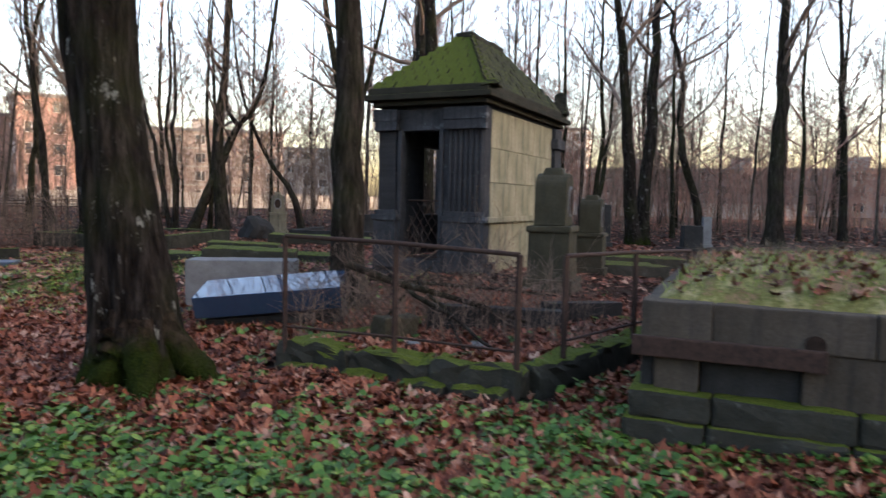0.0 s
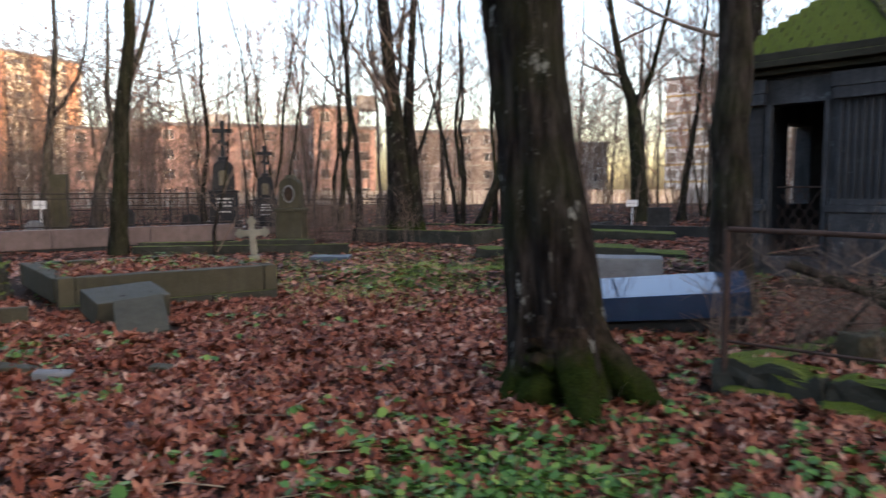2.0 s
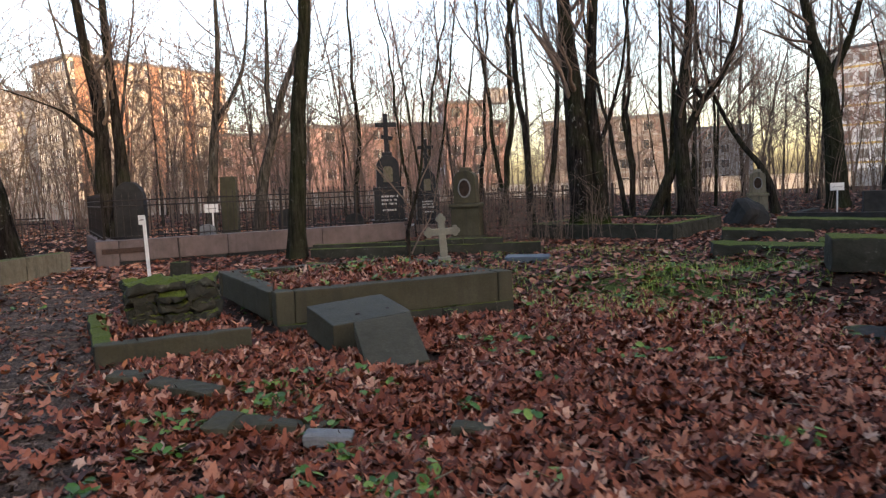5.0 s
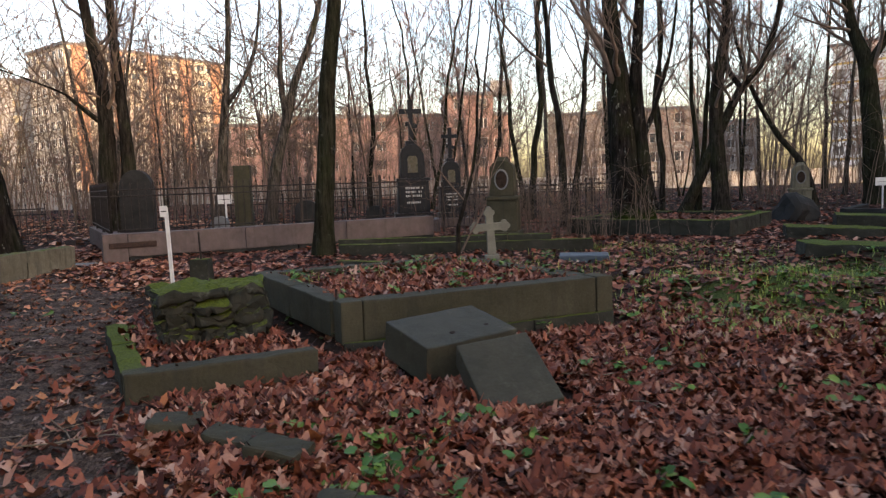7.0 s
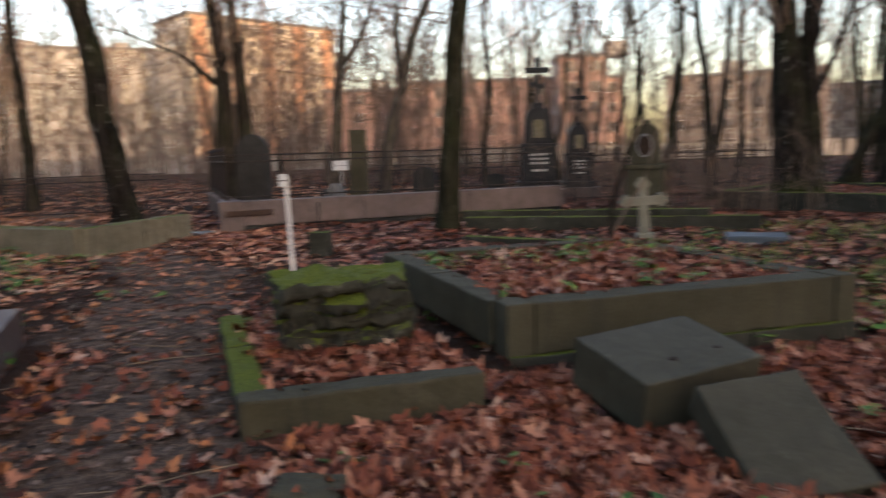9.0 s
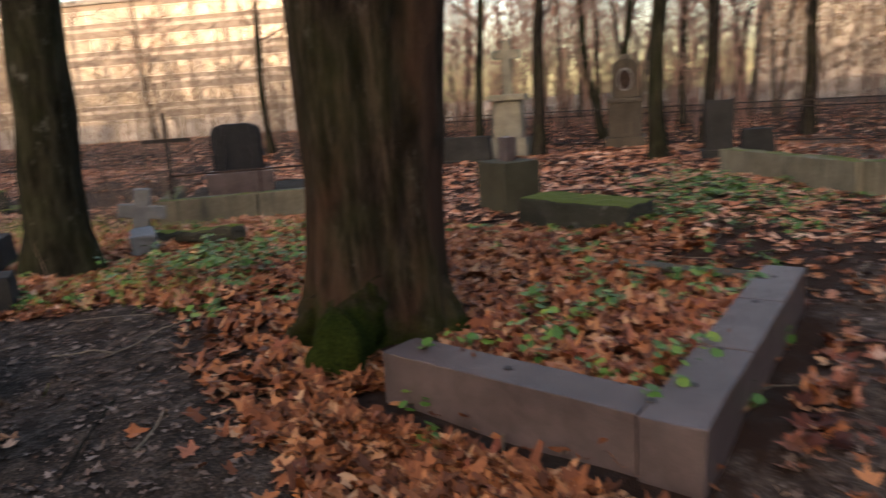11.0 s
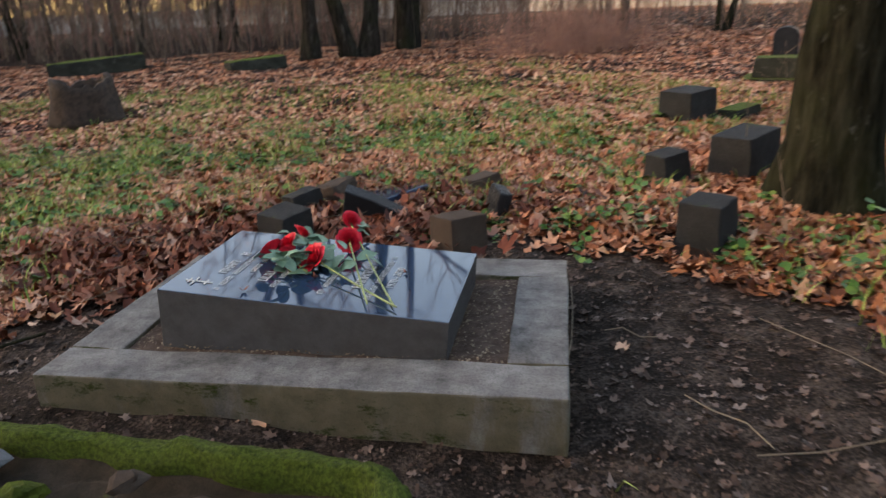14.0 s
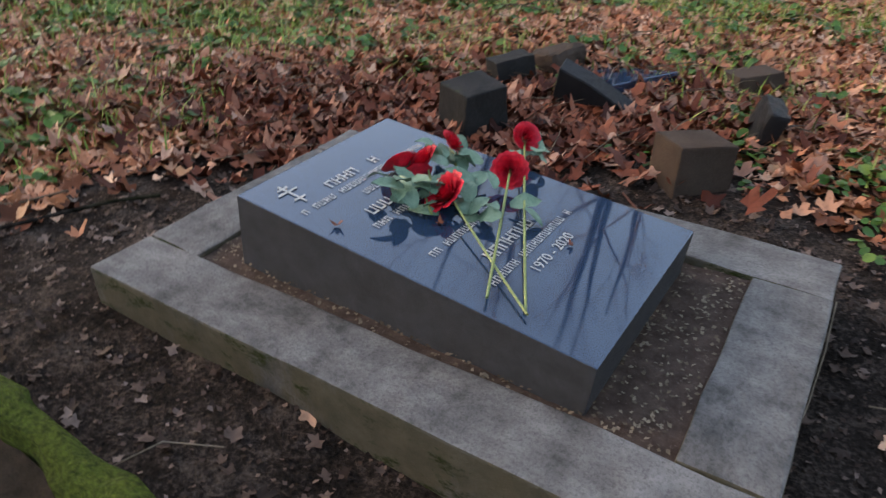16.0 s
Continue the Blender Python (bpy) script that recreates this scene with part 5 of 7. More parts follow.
def boulder(x, y, s, mat, label, rz=0, z=None):
    bm = bmesh.new()
    bmesh.ops.create_icosphere(bm, subdivisions=3, radius=0.5)
    SEED[0] += 1
    for v in bm.verts:
        v.co = v.co * (1 + 0.5 * noise.noise(v.co * 2.2 + Vector((SEED[0] * 5.1, 0, 0)))) + noise.noise_vector(v.co * 7) * 0.04
        v.co = Vector((v.co.x * s[0], v.co.y * s[1], max(-0.2, v.co.z) * s[2] + 0.2 * s[2]))
    ob = part("boulder", bm, M[mat], None, "", False)
    ob.matrix_world = pose(x, y, (zat(x, y) if z is None else z) - 0.03, 0, 0, rz)
    return tagged(ob, label, "stone")


boulder(-7.2, 25.6, (1.25, 0.9, 1.15), "dark_stone", "rough dark rock used as gravestone", 20)
niche_stele(-7.3, 29.3, 10, 0.95, "grey carved gravestone far behind a mossy plot", "plaster_wall")
slab_stone(-3.6, 29.5, 5, (0.9, 0.6, 0.95), "dark_stone", "broad dark mossy block gravestone")
slab_stone(-22.5, 14.6, 40, (0.85, 0.4, 2.1), "dark_stone", "dark arched stele behind iron railings", arch=True)
slab_stone(-21.2, 17.2, 40, (0.5, 0.5, 2.2), "grave_stone", "slim grey pillar behind iron railings")
slab_stone(-18.6, 20.2, 30, (0.6, 0.2, 0.9), "dark_stone", "small dark gravestone behind railings", arch=True)
slab_stone(-20.0, 18.6, 30, (0.7, 0.2, 1.1), "dark_stone", "dark gravestone with rounded head", arch=True)
slab_stone(-20.9, 16.0, 30, (0.5, 0.18, 0.8), "pale_stone", "small pale gravestone behind railings", arch=True)
slab_stone(5.6, 25.5, 0, (0.5, 0.4, 1.6), "dark_stone", "dark leaning gravestone between bare trees")
slab_stone(8.6, 24.8, 0, (0.7, 0.5, 0.9), "dark_stone", "low dark gravestone in the wood")
slab_stone(9.7, 26.4, 0, (0.35, 0.2, 1.2), "pale_stone", "thin pale gravestone in the wood")
slab_stone(3.3, 16.5, 10, (0.4, 0.3, 1.1), "grave_stone", "grey gravestone beyond the chapel")
for x, y, rz, s in ((3.2, 14.0, 12, (2.2, 1.1, 0.3)), (4.6, 17.2, 8, (2.4, 1.0, 0.4)), (-3.6, 12.6, 8, (1.6, 0.9, 0.45)), (-5.4, 15.2, 14, (1.9, 0.9, 0.3)), (-6.0, 20.2, 10, (2.0, 0.9, 0.3)), (-3.4, 16.6, 4, (2.6, 1.0, 0.36)), (-4.4, 23.6, 6, (3.4, 1.2, 0.35)), (-5.6, 13.0, 12, (1.7, 0.8, 0.12))):
    tagged(part("grave_slab", block(s, None, 0.03, 0.02), M["moss_stone"]), "low moss-grown grave slab among leaves", "grave slab", "mossy slabs").matrix_world = pose(x, y, zat(x, y) - 0.08, 0, 2, rz)

# toppled polished slab beside the chapel, and the grey box behind it
toppled = thing("toppled_gravestone", pose(-2.07, 8.32, 0.22, 12, -5.5, 2), "toppled polished dark gravestone lying tilted on rubble", "gravestone")
part("slab", block((1.72, 0.66, 0.26), None, 0.01, 0), M["polished"], toppled).matrix_basis = pose(0, 0, 0.1)
part("underlay", block((1.6, 0.6, 0.3), None, 0.02, 0.02), M["dark_stone"], toppled).matrix_basis = pose(0.03, 0.05, -0.25)
tagged(part("stone_box", block((1.5, 0.5, 0.75), None, 0.02, 0.008), M["pale_stone"]), "grey stone tomb block behind a toppled slab", "tomb").matrix_world = pose(-2.9, 9.8, zat(-2.9, 9.8) - 0.1, 0, 0, 6)
tagged(part("grave_slab", block((1.2, 0.4, 0.1), None, 0.03, 0.02, 0.08), M["dark_stone"]), "dark stone slab sunk aslant in leaves", "grave slab").matrix_world = pose(-3.5, 9.2, -0.05, 12, 0, 18)

# big stone-kerbed bed
bed = thing("grave_bed", pose(0, 0, 0), "large raised grave bed with grey stone kerb", "grave bed")
kerb_run(bed, BED[0], BED[1], 0.26, 0.36, 0.1, "grave_stone", 1, side=0.13, cut=(0.2, 0.2))
for p in ((0, 1, 0.1), (1, 0, 0.1)):
    a, b = BED[p[0]], BED[p[1]]
    m, n = along(a, b, 0.08, 0.13 if p[0] == 0 else -0.13)
    part("corner_stone", block((0.2, 0.27, 0.385), Matrix.Translation((-n / 2 + 0.095, 0, 0)), 0.015), M["grave_stone"], bed).matrix_basis = m
kerb_run(bed, BED[1], BED[2], 0.24, 0.34, 0.1, "grave_stone", 2, side=0.12, cut=(0.27, 0))
kerb_run(bed, BED[2], BED[3], 0.24, 0.34, 0.1, "grave_stone", 2, side=0.12, cut=(0.25, 0))
kerb_run(bed, BED[3], BED[0], 0.24, 0.34, 0.1, "grave_stone", 2, side=0.12, cut=(0.25, 0.27))
kerb_run(bed, BED[0], BED[1], 0.3, 0.14, -0.04, "moss_stone", 3, side=0.12, name="footing")
for i, (k, w) in enumerate(((0, 0), (1, 1), (3, 3))):
    x, y = BED[k]
    bar("iron_pin", (x - 0.15, y + 0.12, 0.44), (x - 0.14, y + 0.12, 0.56), 0.012, M["rust"], bed)

small = thing("grave_kerb", pose(0, 0, 0), "low worn stone kerb round a leaf-filled plot", "kerb")
kerb_run(small, SMALL_PLOT[0], SMALL_PLOT[1], 0.2, 0.24, -0.03, "grave_stone", 1, side=0.1, wear=0.014, cut=(0, 0.1))
kerb_run(small, SMALL_PLOT[3], SMALL_PLOT[0], 0.18, 0.22, -0.04, "moss_stone", 2, side=0.09, wear=0.02, cut=(0, 0.21))
kerb_run(small, SMALL_PLOT[2], SMALL_PLOT[3], 0.18, 0.2, -0.04, "moss_stone", 1, side=0.09, wear=0.02, cut=(0, 0.2))


def rubble_plinth():
    """The stump of a monument, laid of rough stones under a mossy cover."""
    cx, cy, rz = -10.66, 6.88, 55
    top = thing("stone_plinth", pose(cx, cy, 0.1, 0, 0, rz), "rough rubble stone plinth with mossy top slab", "plinth")
    rng = random.Random(6)
    z = 0.0
    for course in range(3):
        h = (0.16, 0.15, 0.12)[course]
        for side in range(4):
            n = 3 if side % 2 == 0 else 2
            L = (0.92, 0.66)[side % 2]
            off = (0.66, 0.92)[side % 2] / 2
            x = -L / 2
            for i in range(n):
                w = L / n * rng.uniform(0.85, 1.1)
                ob = part("stone", block((w * 0.95, 0.24, h * rng.uniform(0.75, 1.0)), None, 0.03, 0.07, 0.05), M["moss_stone"], top)
                ob.matrix_basis = pose(0, 0, 0, 0, 0, 90 * side) @ pose(x + w / 2, -off + 0.12 + rng.uniform(-0.04, 0.03), z, rng.uniform(-4, 4), rng.uniform(-5, 5), rng.uniform(-6, 6))
                x += w
        z += h
    part("core", block((0.6, 0.36, 0.42), None, 0.02, 0.01), M["dark_stone"], top)
    for x, y, sx, sy, r in ((-0.22, -0.02, 0.56, 0.7, 8), (0.24, 0.03, 0.52, 0.66, -6)):
        part("cover_slab", block((sx, sy, 0.09), None, 0.03, 0.05, 0.07), M["moss_stone"], top, "thick green moss on rough slab").matrix_basis = pose(x, y, z - 0.01, 2, -2, r)


rubble_plinth()


def fallen_block(corner, ex, ey, size, label, groove=False):
    """A dressed block lying aslant: corner is its upper corner, ex and ey the edges of its top."""
    ex, ey = Vector(ex).normalized(), Vector(ey)
    ez = ex.cross(ey).normalized()
    ey = ez.cross(ex)
    m = Matrix((ex, ey, ez)).transposed().to_4x4()
    m.translation = Vector(corner)
    top = thing("fallen_block", m, label, "stone block", "fallen blocks")
    ob = part("block", block(size, None, 0.012, 0.005, 0.12), M["fallen_stone"], top)
    ob.matrix_basis = pose(size[0] / 2, size[1] / 2, -size[2])
    if groove:
        # small dark discs on the surface give the shade of dowel holes
        part("dowel_hole", lathe([(0.025, 0), (0.025, 0.01)], 12, 0.7), M["deep_brown"], top, "dark disc painted as a shaded dowel hole").matrix_basis = pose(size[0] * 0.4, size[1] * 0.28, -0.004)
        part("dowel_hole", lathe([(0.018, 0), (0.018, 0.01)], 12, 0.7), M["deep_brown"], top, "dark disc painted as a shaded dowel hole").matrix_basis = pose(size[0] * 0.8, size[1] * 0.3, -0.004)
    return top


fallen_block((-8.19, 6.73, 0.27), (0.36, 0.78, 0.03), (-0.47, 0.4, 0.12), (0.86, 0.62, 0.3), "fallen dressed stone block leaning against a grave bed", True)
fallen_block((-7.5, 6.34, 0.0), (0.37, 0.39, 0.05), (-0.34, 0.45, 0.33), (0.54, 0.66, 0.2), "fallen stone slab leaning on another block")
for x, y, s, rz, mat in ((-7.15, 4.95, (0.62, 0.16, 0.1), 25, "grave_stone"), (-7.45, 4.75, (0.16, 0.3, 0.12), 25, "grave_stone"), (-6.72, 4.92, (0.3, 0.14, 0.12), 30, "pale_stone"), (-8.1, 5.1, (0.34, 0.2, 0.12), 10, "grave_stone"), (-9.0, 5.15, (0.3, 0.22, 0.1), 40, "grave_stone"), (-8.55, 5.2, (0.34, 0.2, 0.1), 12, "grave_stone"), (-5.9, 5.5, (0.5, 0.14, 0.07), 22, "grave_stone")):
    tagged(part("stone_fragment", block(s, None, 0.02, 0.018, 0.07), M[mat]), "broken kerb fragment half buried in leaves", "stone", "stone fragments").matrix_world = pose(x, y, zat(x, y) - 0.02, 3, 4, rz)

# white marker post with a tag, and two name tags further off
def marker(x, y, h, label, plate, r=0.02, lean=0.0):
    top = thing("marker_post", pose(x, y, zat(x, y) - 0.03, 0, lean, 28), label, "marker")
    part("post", block((0.045, 0.03, h), None, 0.004, 0), M["white_paint"], top)
    part("plate", block(plate, None, 0.004, 0), M["white_paint"], top, "small white plate").matrix_basis = pose(-0.02, -0.025, h - plate[2] * 0.8)
    part("text_line", block((plate[0] * 0.7, 0.004, 0.012), None, 0, 0), M["deep_brown"], top).matrix_basis = pose(-0.02, -0.026 - plate[1] / 2, h - plate[2] * 0.35)


marker(-13.1, 8.35, 1.3, "slender white marker post with a small plate", (0.1, 0.015, 0.14), lean=-1.5)
marker(-4.85, 31.6, 1.15, "marker post with a white name plate", (0.5, 0.02, 0.28))
marker(-20.94, 16.28, 1.36, "white plate on a thin post behind railings", (0.42, 0.02, 0.26))


def white_cross():
    top = thing("stone_cross", pose(-11.3, 13.9, zat(-11.3, 13.9) - 0.04, 0, -3, 36), "weathered white stone cross with round arm ends", "cross")
    part("shaft", block((0.16, 0.11, 0.98), None, 0.015, 0.006, 0.1, 0.85), M["white_stone"], top)
    part("arm", block((0.56, 0.1, 0.14), None, 0.015, 0.005), M["white_stone"], top).matrix_basis = pose(0, 0, 0.6)
    for x, z in ((-0.27, 0.67), (0.27, 0.67), (0, 0.93)):
        for dx, dz in ((0.05, 0), (-0.05, 0), (0, 0.06), (0, -0.05)):
            part("lobe", lathe([(0.055, -0.05), (0.06, 0), (0.055, 0.05)], 12), M["white_stone"], top).matrix_basis = pose(x + dx, 0, z + dz, 90, 0, 0)
    part("foot", block((0.26, 0.22, 0.16), None, 0.02, 0.01), M["white_stone"], top)


white_cross()
tree(61, (-11.15, 12.4), 4.2, 0.045, (0.5, 0.2), "young bare sapling growing from a grave bed", "bark", limbs=5, kids=(3, 2), first=0.2, rings=12, sides=8, roots=0.1, limb_len=0.4, extra=[((0.05, 0, 0.35), (0.55, 0.3, 1.3), 1.8, 0.018)])
tagged(part("planter_box", block((0.9, 0.6, 0.16), None, 0.03, 0.01), M["tarp"]), "dark blue plastic planter box with dry stems", "planter").matrix_world = pose(-9.9, 14.9, zat(-9.9, 14.9) - 0.02, 0, 0, 20)
tagged(part("grave_pillar", block((0.32, 0.3, 0.38), None, 0.015, 0.008, 0.1, 0.9), M["moss_stone"]), "squat greenish gravestone pillar", "gravestone").matrix_world = pose(-14.9, 10.3, -0.03, 0, 0, 30)
bar("iron_spike", (-14.9, 10.3, 0.33), (-14.92, 10.3, 0.8), 0.018, M["iron"], None)
tagged(bpy.data.objects["iron_spike"], "rusty iron cross shaft on a small pillar", "cross")
low_kerbs = thing("grave_kerb", pose(0, 0, 0), "low mossy concrete kerbs of old plots", "kerb")
for p, q, h in (((-14.9, 13.9), (-10.2, 16.3), 0.3), ((-12.6, 15.2), (-11.0, 16.0), 0.42), ((-13.9, 12.6), (-10.9, 13.1), 0.14), ((-16.0, 15.2), (-12.5, 17.0), 0.28)):
    kerb_run(low_kerbs, p, q, 0.2, h, -0.05, "moss_stone", 2, wear=0.015)

# walled plots in the middle distance
plat = thing("grave_bed", pose(0, 0, 0), "raised mossy walled grave plot full of leaves", "grave bed")
for i in range(4):
    kerb_run(plat, PLATFORM[i], PLATFORM[(i + 1) % 4], 0.25, 0.45, -0.05, "moss_stone", 3, side=0.12, wear=0.02, cut=(0.25 if i else 0, 0))
plat2 = thing("grave_bed", pose(0, 0, 0), "far dark-kerbed grave plot with leaves", "grave bed")
for p, q in (((-5.9, 25.8), (1.5, 24.8)), ((-5.9, 25.8), (-5.4, 29))):
    kerb_run(plat2, p, q, 0.25, 0.4, -0.04, "dark_stone", 3)


# ---------------------------------------------------------------- long granite kerb and railings
gk = thing("granite_kerb", pose(0, 0, 0), "long pale pink granite kerb wall along the track", "kerb")
G0, G1 = (-19.3, 11.4), (-15.4, 18.5)
kerb_run(gk, G0, G1, 0.4, 0.5, 0.1, "pink_granite", 3, side=0.2, cut=(0.5, 0), wear=0.004)
kerb_run(gk, G0, (G0[0] + 0.24, G0[1] + 0.437), 0.44, 0.64, -0.03, "pink_granite", 1, side=0.2, name="end_stone", wear=0.004)
kerb_run(gk, G0, G1, 0.34, 0.14, -0.04, "dark_stone", 2, side=0.2, name="footing", cut=(0.5, 0))
gm, gn = along(G0, G1, 0.3, -0.02)
part("iron_clamp", block((0.95, 0.05, 0.12), None, 0.02, 0.005), M["rust"], gk, "dark rusty iron clamp").matrix_basis = gm @ Matrix.Translation((-gn / 2 + 0.6, 0, 0))
kerb_run(gk, (-19.9, 12.0), (-25.5, 15.0), 0.4, 0.5, 0.0, "pink_granite", 2, side=-0.2, wear=0.004)
tagged(part("step_slab", block((1.5, 0.5, 0.09), None, 0.015, 0.004), M["pale_stone"]), "pale flat stone step on bare earth", "slab").matrix_world = pose(-19.95, 10.75, zat(-19.9, 10.7) - 0.02, 0, 0, 30)


def railings(runs, h, z, label, gap=0.16):
    top = thing("railing", pose(0, 0, 0), label, "railing")
    for p, q in runs:
        m, n = along(p, q, 0)
        ang = math.degrees(math.atan2(q[1] - p[1], q[0] - p[0]))
        for zz in (z + 0.08, z + h * 0.78, z + h - 0.1):
            bar("rail", (p[0], p[1], zz), (q[0], q[1], zz), 0.017, M["iron"], top, 5)
        k = int(n / gap)
        up = bpy.data.meshes.new("upright")
        tb = bmesh.new()
        bmesh.ops.create_cone(tb, segments=5, radius1=0.011, radius2=0.009, depth=h, cap_ends=True)
        bmesh.ops.create_cone(tb, segments=5, radius1=0.026, radius2=0.001, depth=0.1, cap_ends=True, matrix=Matrix.Translation((0, 0, h / 2 + 0.05)))
        tb.to_mesh(up)
        tb.free()
        up.materials.append(M["iron"])
        for i in range(k + 1):
            o = new("upright", up)
            o.parent = top
            t = i / k
            o.matrix_basis = pose(p[0] + (q[0] - p[0]) * t, p[1] + (q[1] - p[1]) * t, z + h / 2)
            if i % 14 == 0:
                part("post", block((0.06, 0.06, h + 0.15), None, 0.006, 0), M["iron"], top).matrix_basis = pose(p[0] + (q[0] - p[0]) * t + 0.03, p[1] + (q[1] - p[1]) * t, z - 0.05, 0, 0, ang)
    return top


railings([((-20.2, 12.2), (-16.2, 19.4)), ((-20.2, 12.2), (-25.6, 15.2))], 1.1, 0.55, "black wrought-iron railings above a granite kerb")
railings([((-15.6, 19.3), (-10.9, 24.6)), ((-17.2, 24.2), (-13.5, 28.0))], 1.25, 0.15, "black iron railings between graves")
railings([((-24.5, 19.0), (-18.5, 25.0)), ((-33.5, 0.5), (-26.0, 14.0))], 1.2, 0.0, "rusty iron railings before sunlit flats")


# ---------------------------------------------------------------- the grave with roses
frame_ob = thing("grave_plot", pose(0, 0, 0), "grey concrete grave surround filled with soil", "grave surround")
for i, (c0, c1) in enumerate(((0.0, 0.0), (0.25, 0.25), (0.0, 0.0), (0.25, 0.25))):
    kerb_run(frame_ob, GRAVE[i], GRAVE[(i + 1) % 4], 0.25, 0.25, -0.05, "concrete", 1, side=0.125, wear=0.007, bevel=0.01, cut=(c0, c1), name="surround_bar", gap=0.003)
sx0 = Vector((-10.41, -0.95, 0))
ux = Vector((-1.12, 0.68, 0)).normalized()
bm = bmesh.new()
bmesh.ops.create_grid(bm, x_segments=70, y_segments=40, size=0.5)
for v in bm.verts:
    w2 = Vector((v.co.x * 1.9, v.co.y * 1.16, 0))
    v.co = Vector((w2.x, w2.y, 0.012 * noise.noise(w2 * 4) + 0.006 * noise.noise(w2 * 22)))
fill = part("soil_fill", bm, M["needles"], frame_ob, "brown soil strewn with needles", True)
fill.matrix_basis = pose(-11.285, -0.66, 0.178, 0, 0, math.degrees(math.atan2(1.08, -1.905)))
slab = thing("memorial_slab", pose(-11.25, -0.68, 0.1235, 0, 4.6, math.degrees(math.atan2(ux.y, ux.x))), "polished dark granite memorial slab lying on soil", "memorial")
bm = block((1.29, 0.815, 0.28), None, 0.006, 0)
for f in bm.faces:
    f.material_index = 0 if f.normal.z > 0.5 else 1
part("slab", bm, [M["polished"], M["slab_side"]], slab)
TZ = 0.2835


def slab_text():
    """Rows of engraved signs that cannot be read, and a thin cross."""
    # local x runs from the head of the slab, y towards the near edge is negative after the turn
    def signs(x, y0, n, w, h, gapw, seed):
        rng = random.Random(seed)
        for j in range(n):
            if rng.random() < 0.1:
                continue
            y = y0 + j * (w + gapw)
            bm = bmesh.new()
            for dx, dy, a, b in ((0, -w / 2, h, w * 0.2), (0, w / 2 * 0.6, h, w * 0.18), (rng.choice((-h * 0.4, 0, h * 0.4)), 0, h * 0.16, w * 0.8)):
                block((a, b, 0.0012), Matrix.Translation((dx, dy, 0)), 0, 0, bm=bm)
            part("sign_bar", bm, M["letter"], slab).matrix_basis = pose(x, y, TZ - 0.0004)
    for x, y0, y1, w, h, s in ((-0.46, -0.15, 0.15, 0.03, 0.044, 1), (-0.4, -0.34, 0.31, 0.017, 0.028, 2), (-0.337, -0.11, 0.12, 0.017, 0.028, 5), (-0.247, -0.19, 0.1, 0.03, 0.044, 3), (-0.178, -0.25, 0.12, 0.017, 0.028, 4), (0.046, -0.265, 0.12, 0.017, 0.028, 7), (0.183, -0.155, 0.15, 0.03, 0.044, 9), (0.26, -0.27, 0.25, 0.017, 0.028, 10)):
        signs(x, y0, int((y1 - y0) / (w + 0.009)), w, h, 0.009, s)
    font = bpy.data.curves.new("year", "FONT")
    font.body, font.size, font.extrude = "1970 - 2020", 0.052, 0.0006
    tmp = bpy.data.objects.new("year", font)
    bpy.context.scene.collection.objects.link(tmp)
    year = bpy.data.meshes.new_from_object(tmp.evaluated_get(bpy.context.evaluated_depsgraph_get()))
    bpy.data.objects.remove(tmp)
    year.materials.clear()
    year.materials.append(M["letter"])
    ob = new("year", year)
    ob.parent = slab
    ob.matrix_basis = pose(0.342, -0.145, TZ, 0, 0, 90)
    for a, b, x in ((0.13, 0.009, -0.51), (0.009, 0.085, -0.53), (0.009, 0.045, -0.555), (0.009, 0.05, -0.475)):
        part("cross_bar", block((a, b, 0.0012), None, 0, 0), M["letter"], slab).matrix_basis = pose(x, -0.287, TZ - 0.0004)


def rose(at, k, tilt, rz, seed):
    """A red rose head: ruffled petals round a bud."""
    rng = random.Random(seed)
    bm = bmesh.new()
    for ring, (n, r, h, op) in enumerate(((3, 0.010, 0.052, 0.0), (4, 0.019, 0.052, 0.15), (5, 0.028, 0.05, 0.35), (6, 0.037, 0.046, 0.6), (7, 0.045, 0.038, 0.9))):
        for i in range(n):
            a = 2 * math.pi * (i + 0.5 * ring) / n + rng.uniform(-0.15, 0.15)
            rows = []
            for v in range(4):
                t = v / 3
                row = []
                for u in range(5):
                    s = (u - 2) / 2
                    wdt = 0.9 * math.sin(math.pi * (0.2 + 0.5 * t)) * 4.4 / n
                    rr = r * (0.35 + 0.65 * t ** 0.7) + op * 0.018 * t * t + 0.003 * math.sin(7 * s + seed)
                    ang = a + s * wdt
                    row.append(bm.verts.new((rr * math.cos(ang), rr * math.sin(ang), h * t - op * 0.012 * t ** 3 * (1 - 0.3 * s * s) + 0.002 * rng.random())))
                rows.append(row)
            for p, q in zip(rows, rows[1:]):
                for j in range(4):
                    bm.faces.new((p[j], p[j + 1], q[j + 1], q[j]))
    return bm, pose(*at, tilt, 0, rz) @ Matrix.Diagonal((k, k, k * 0.78, 1))


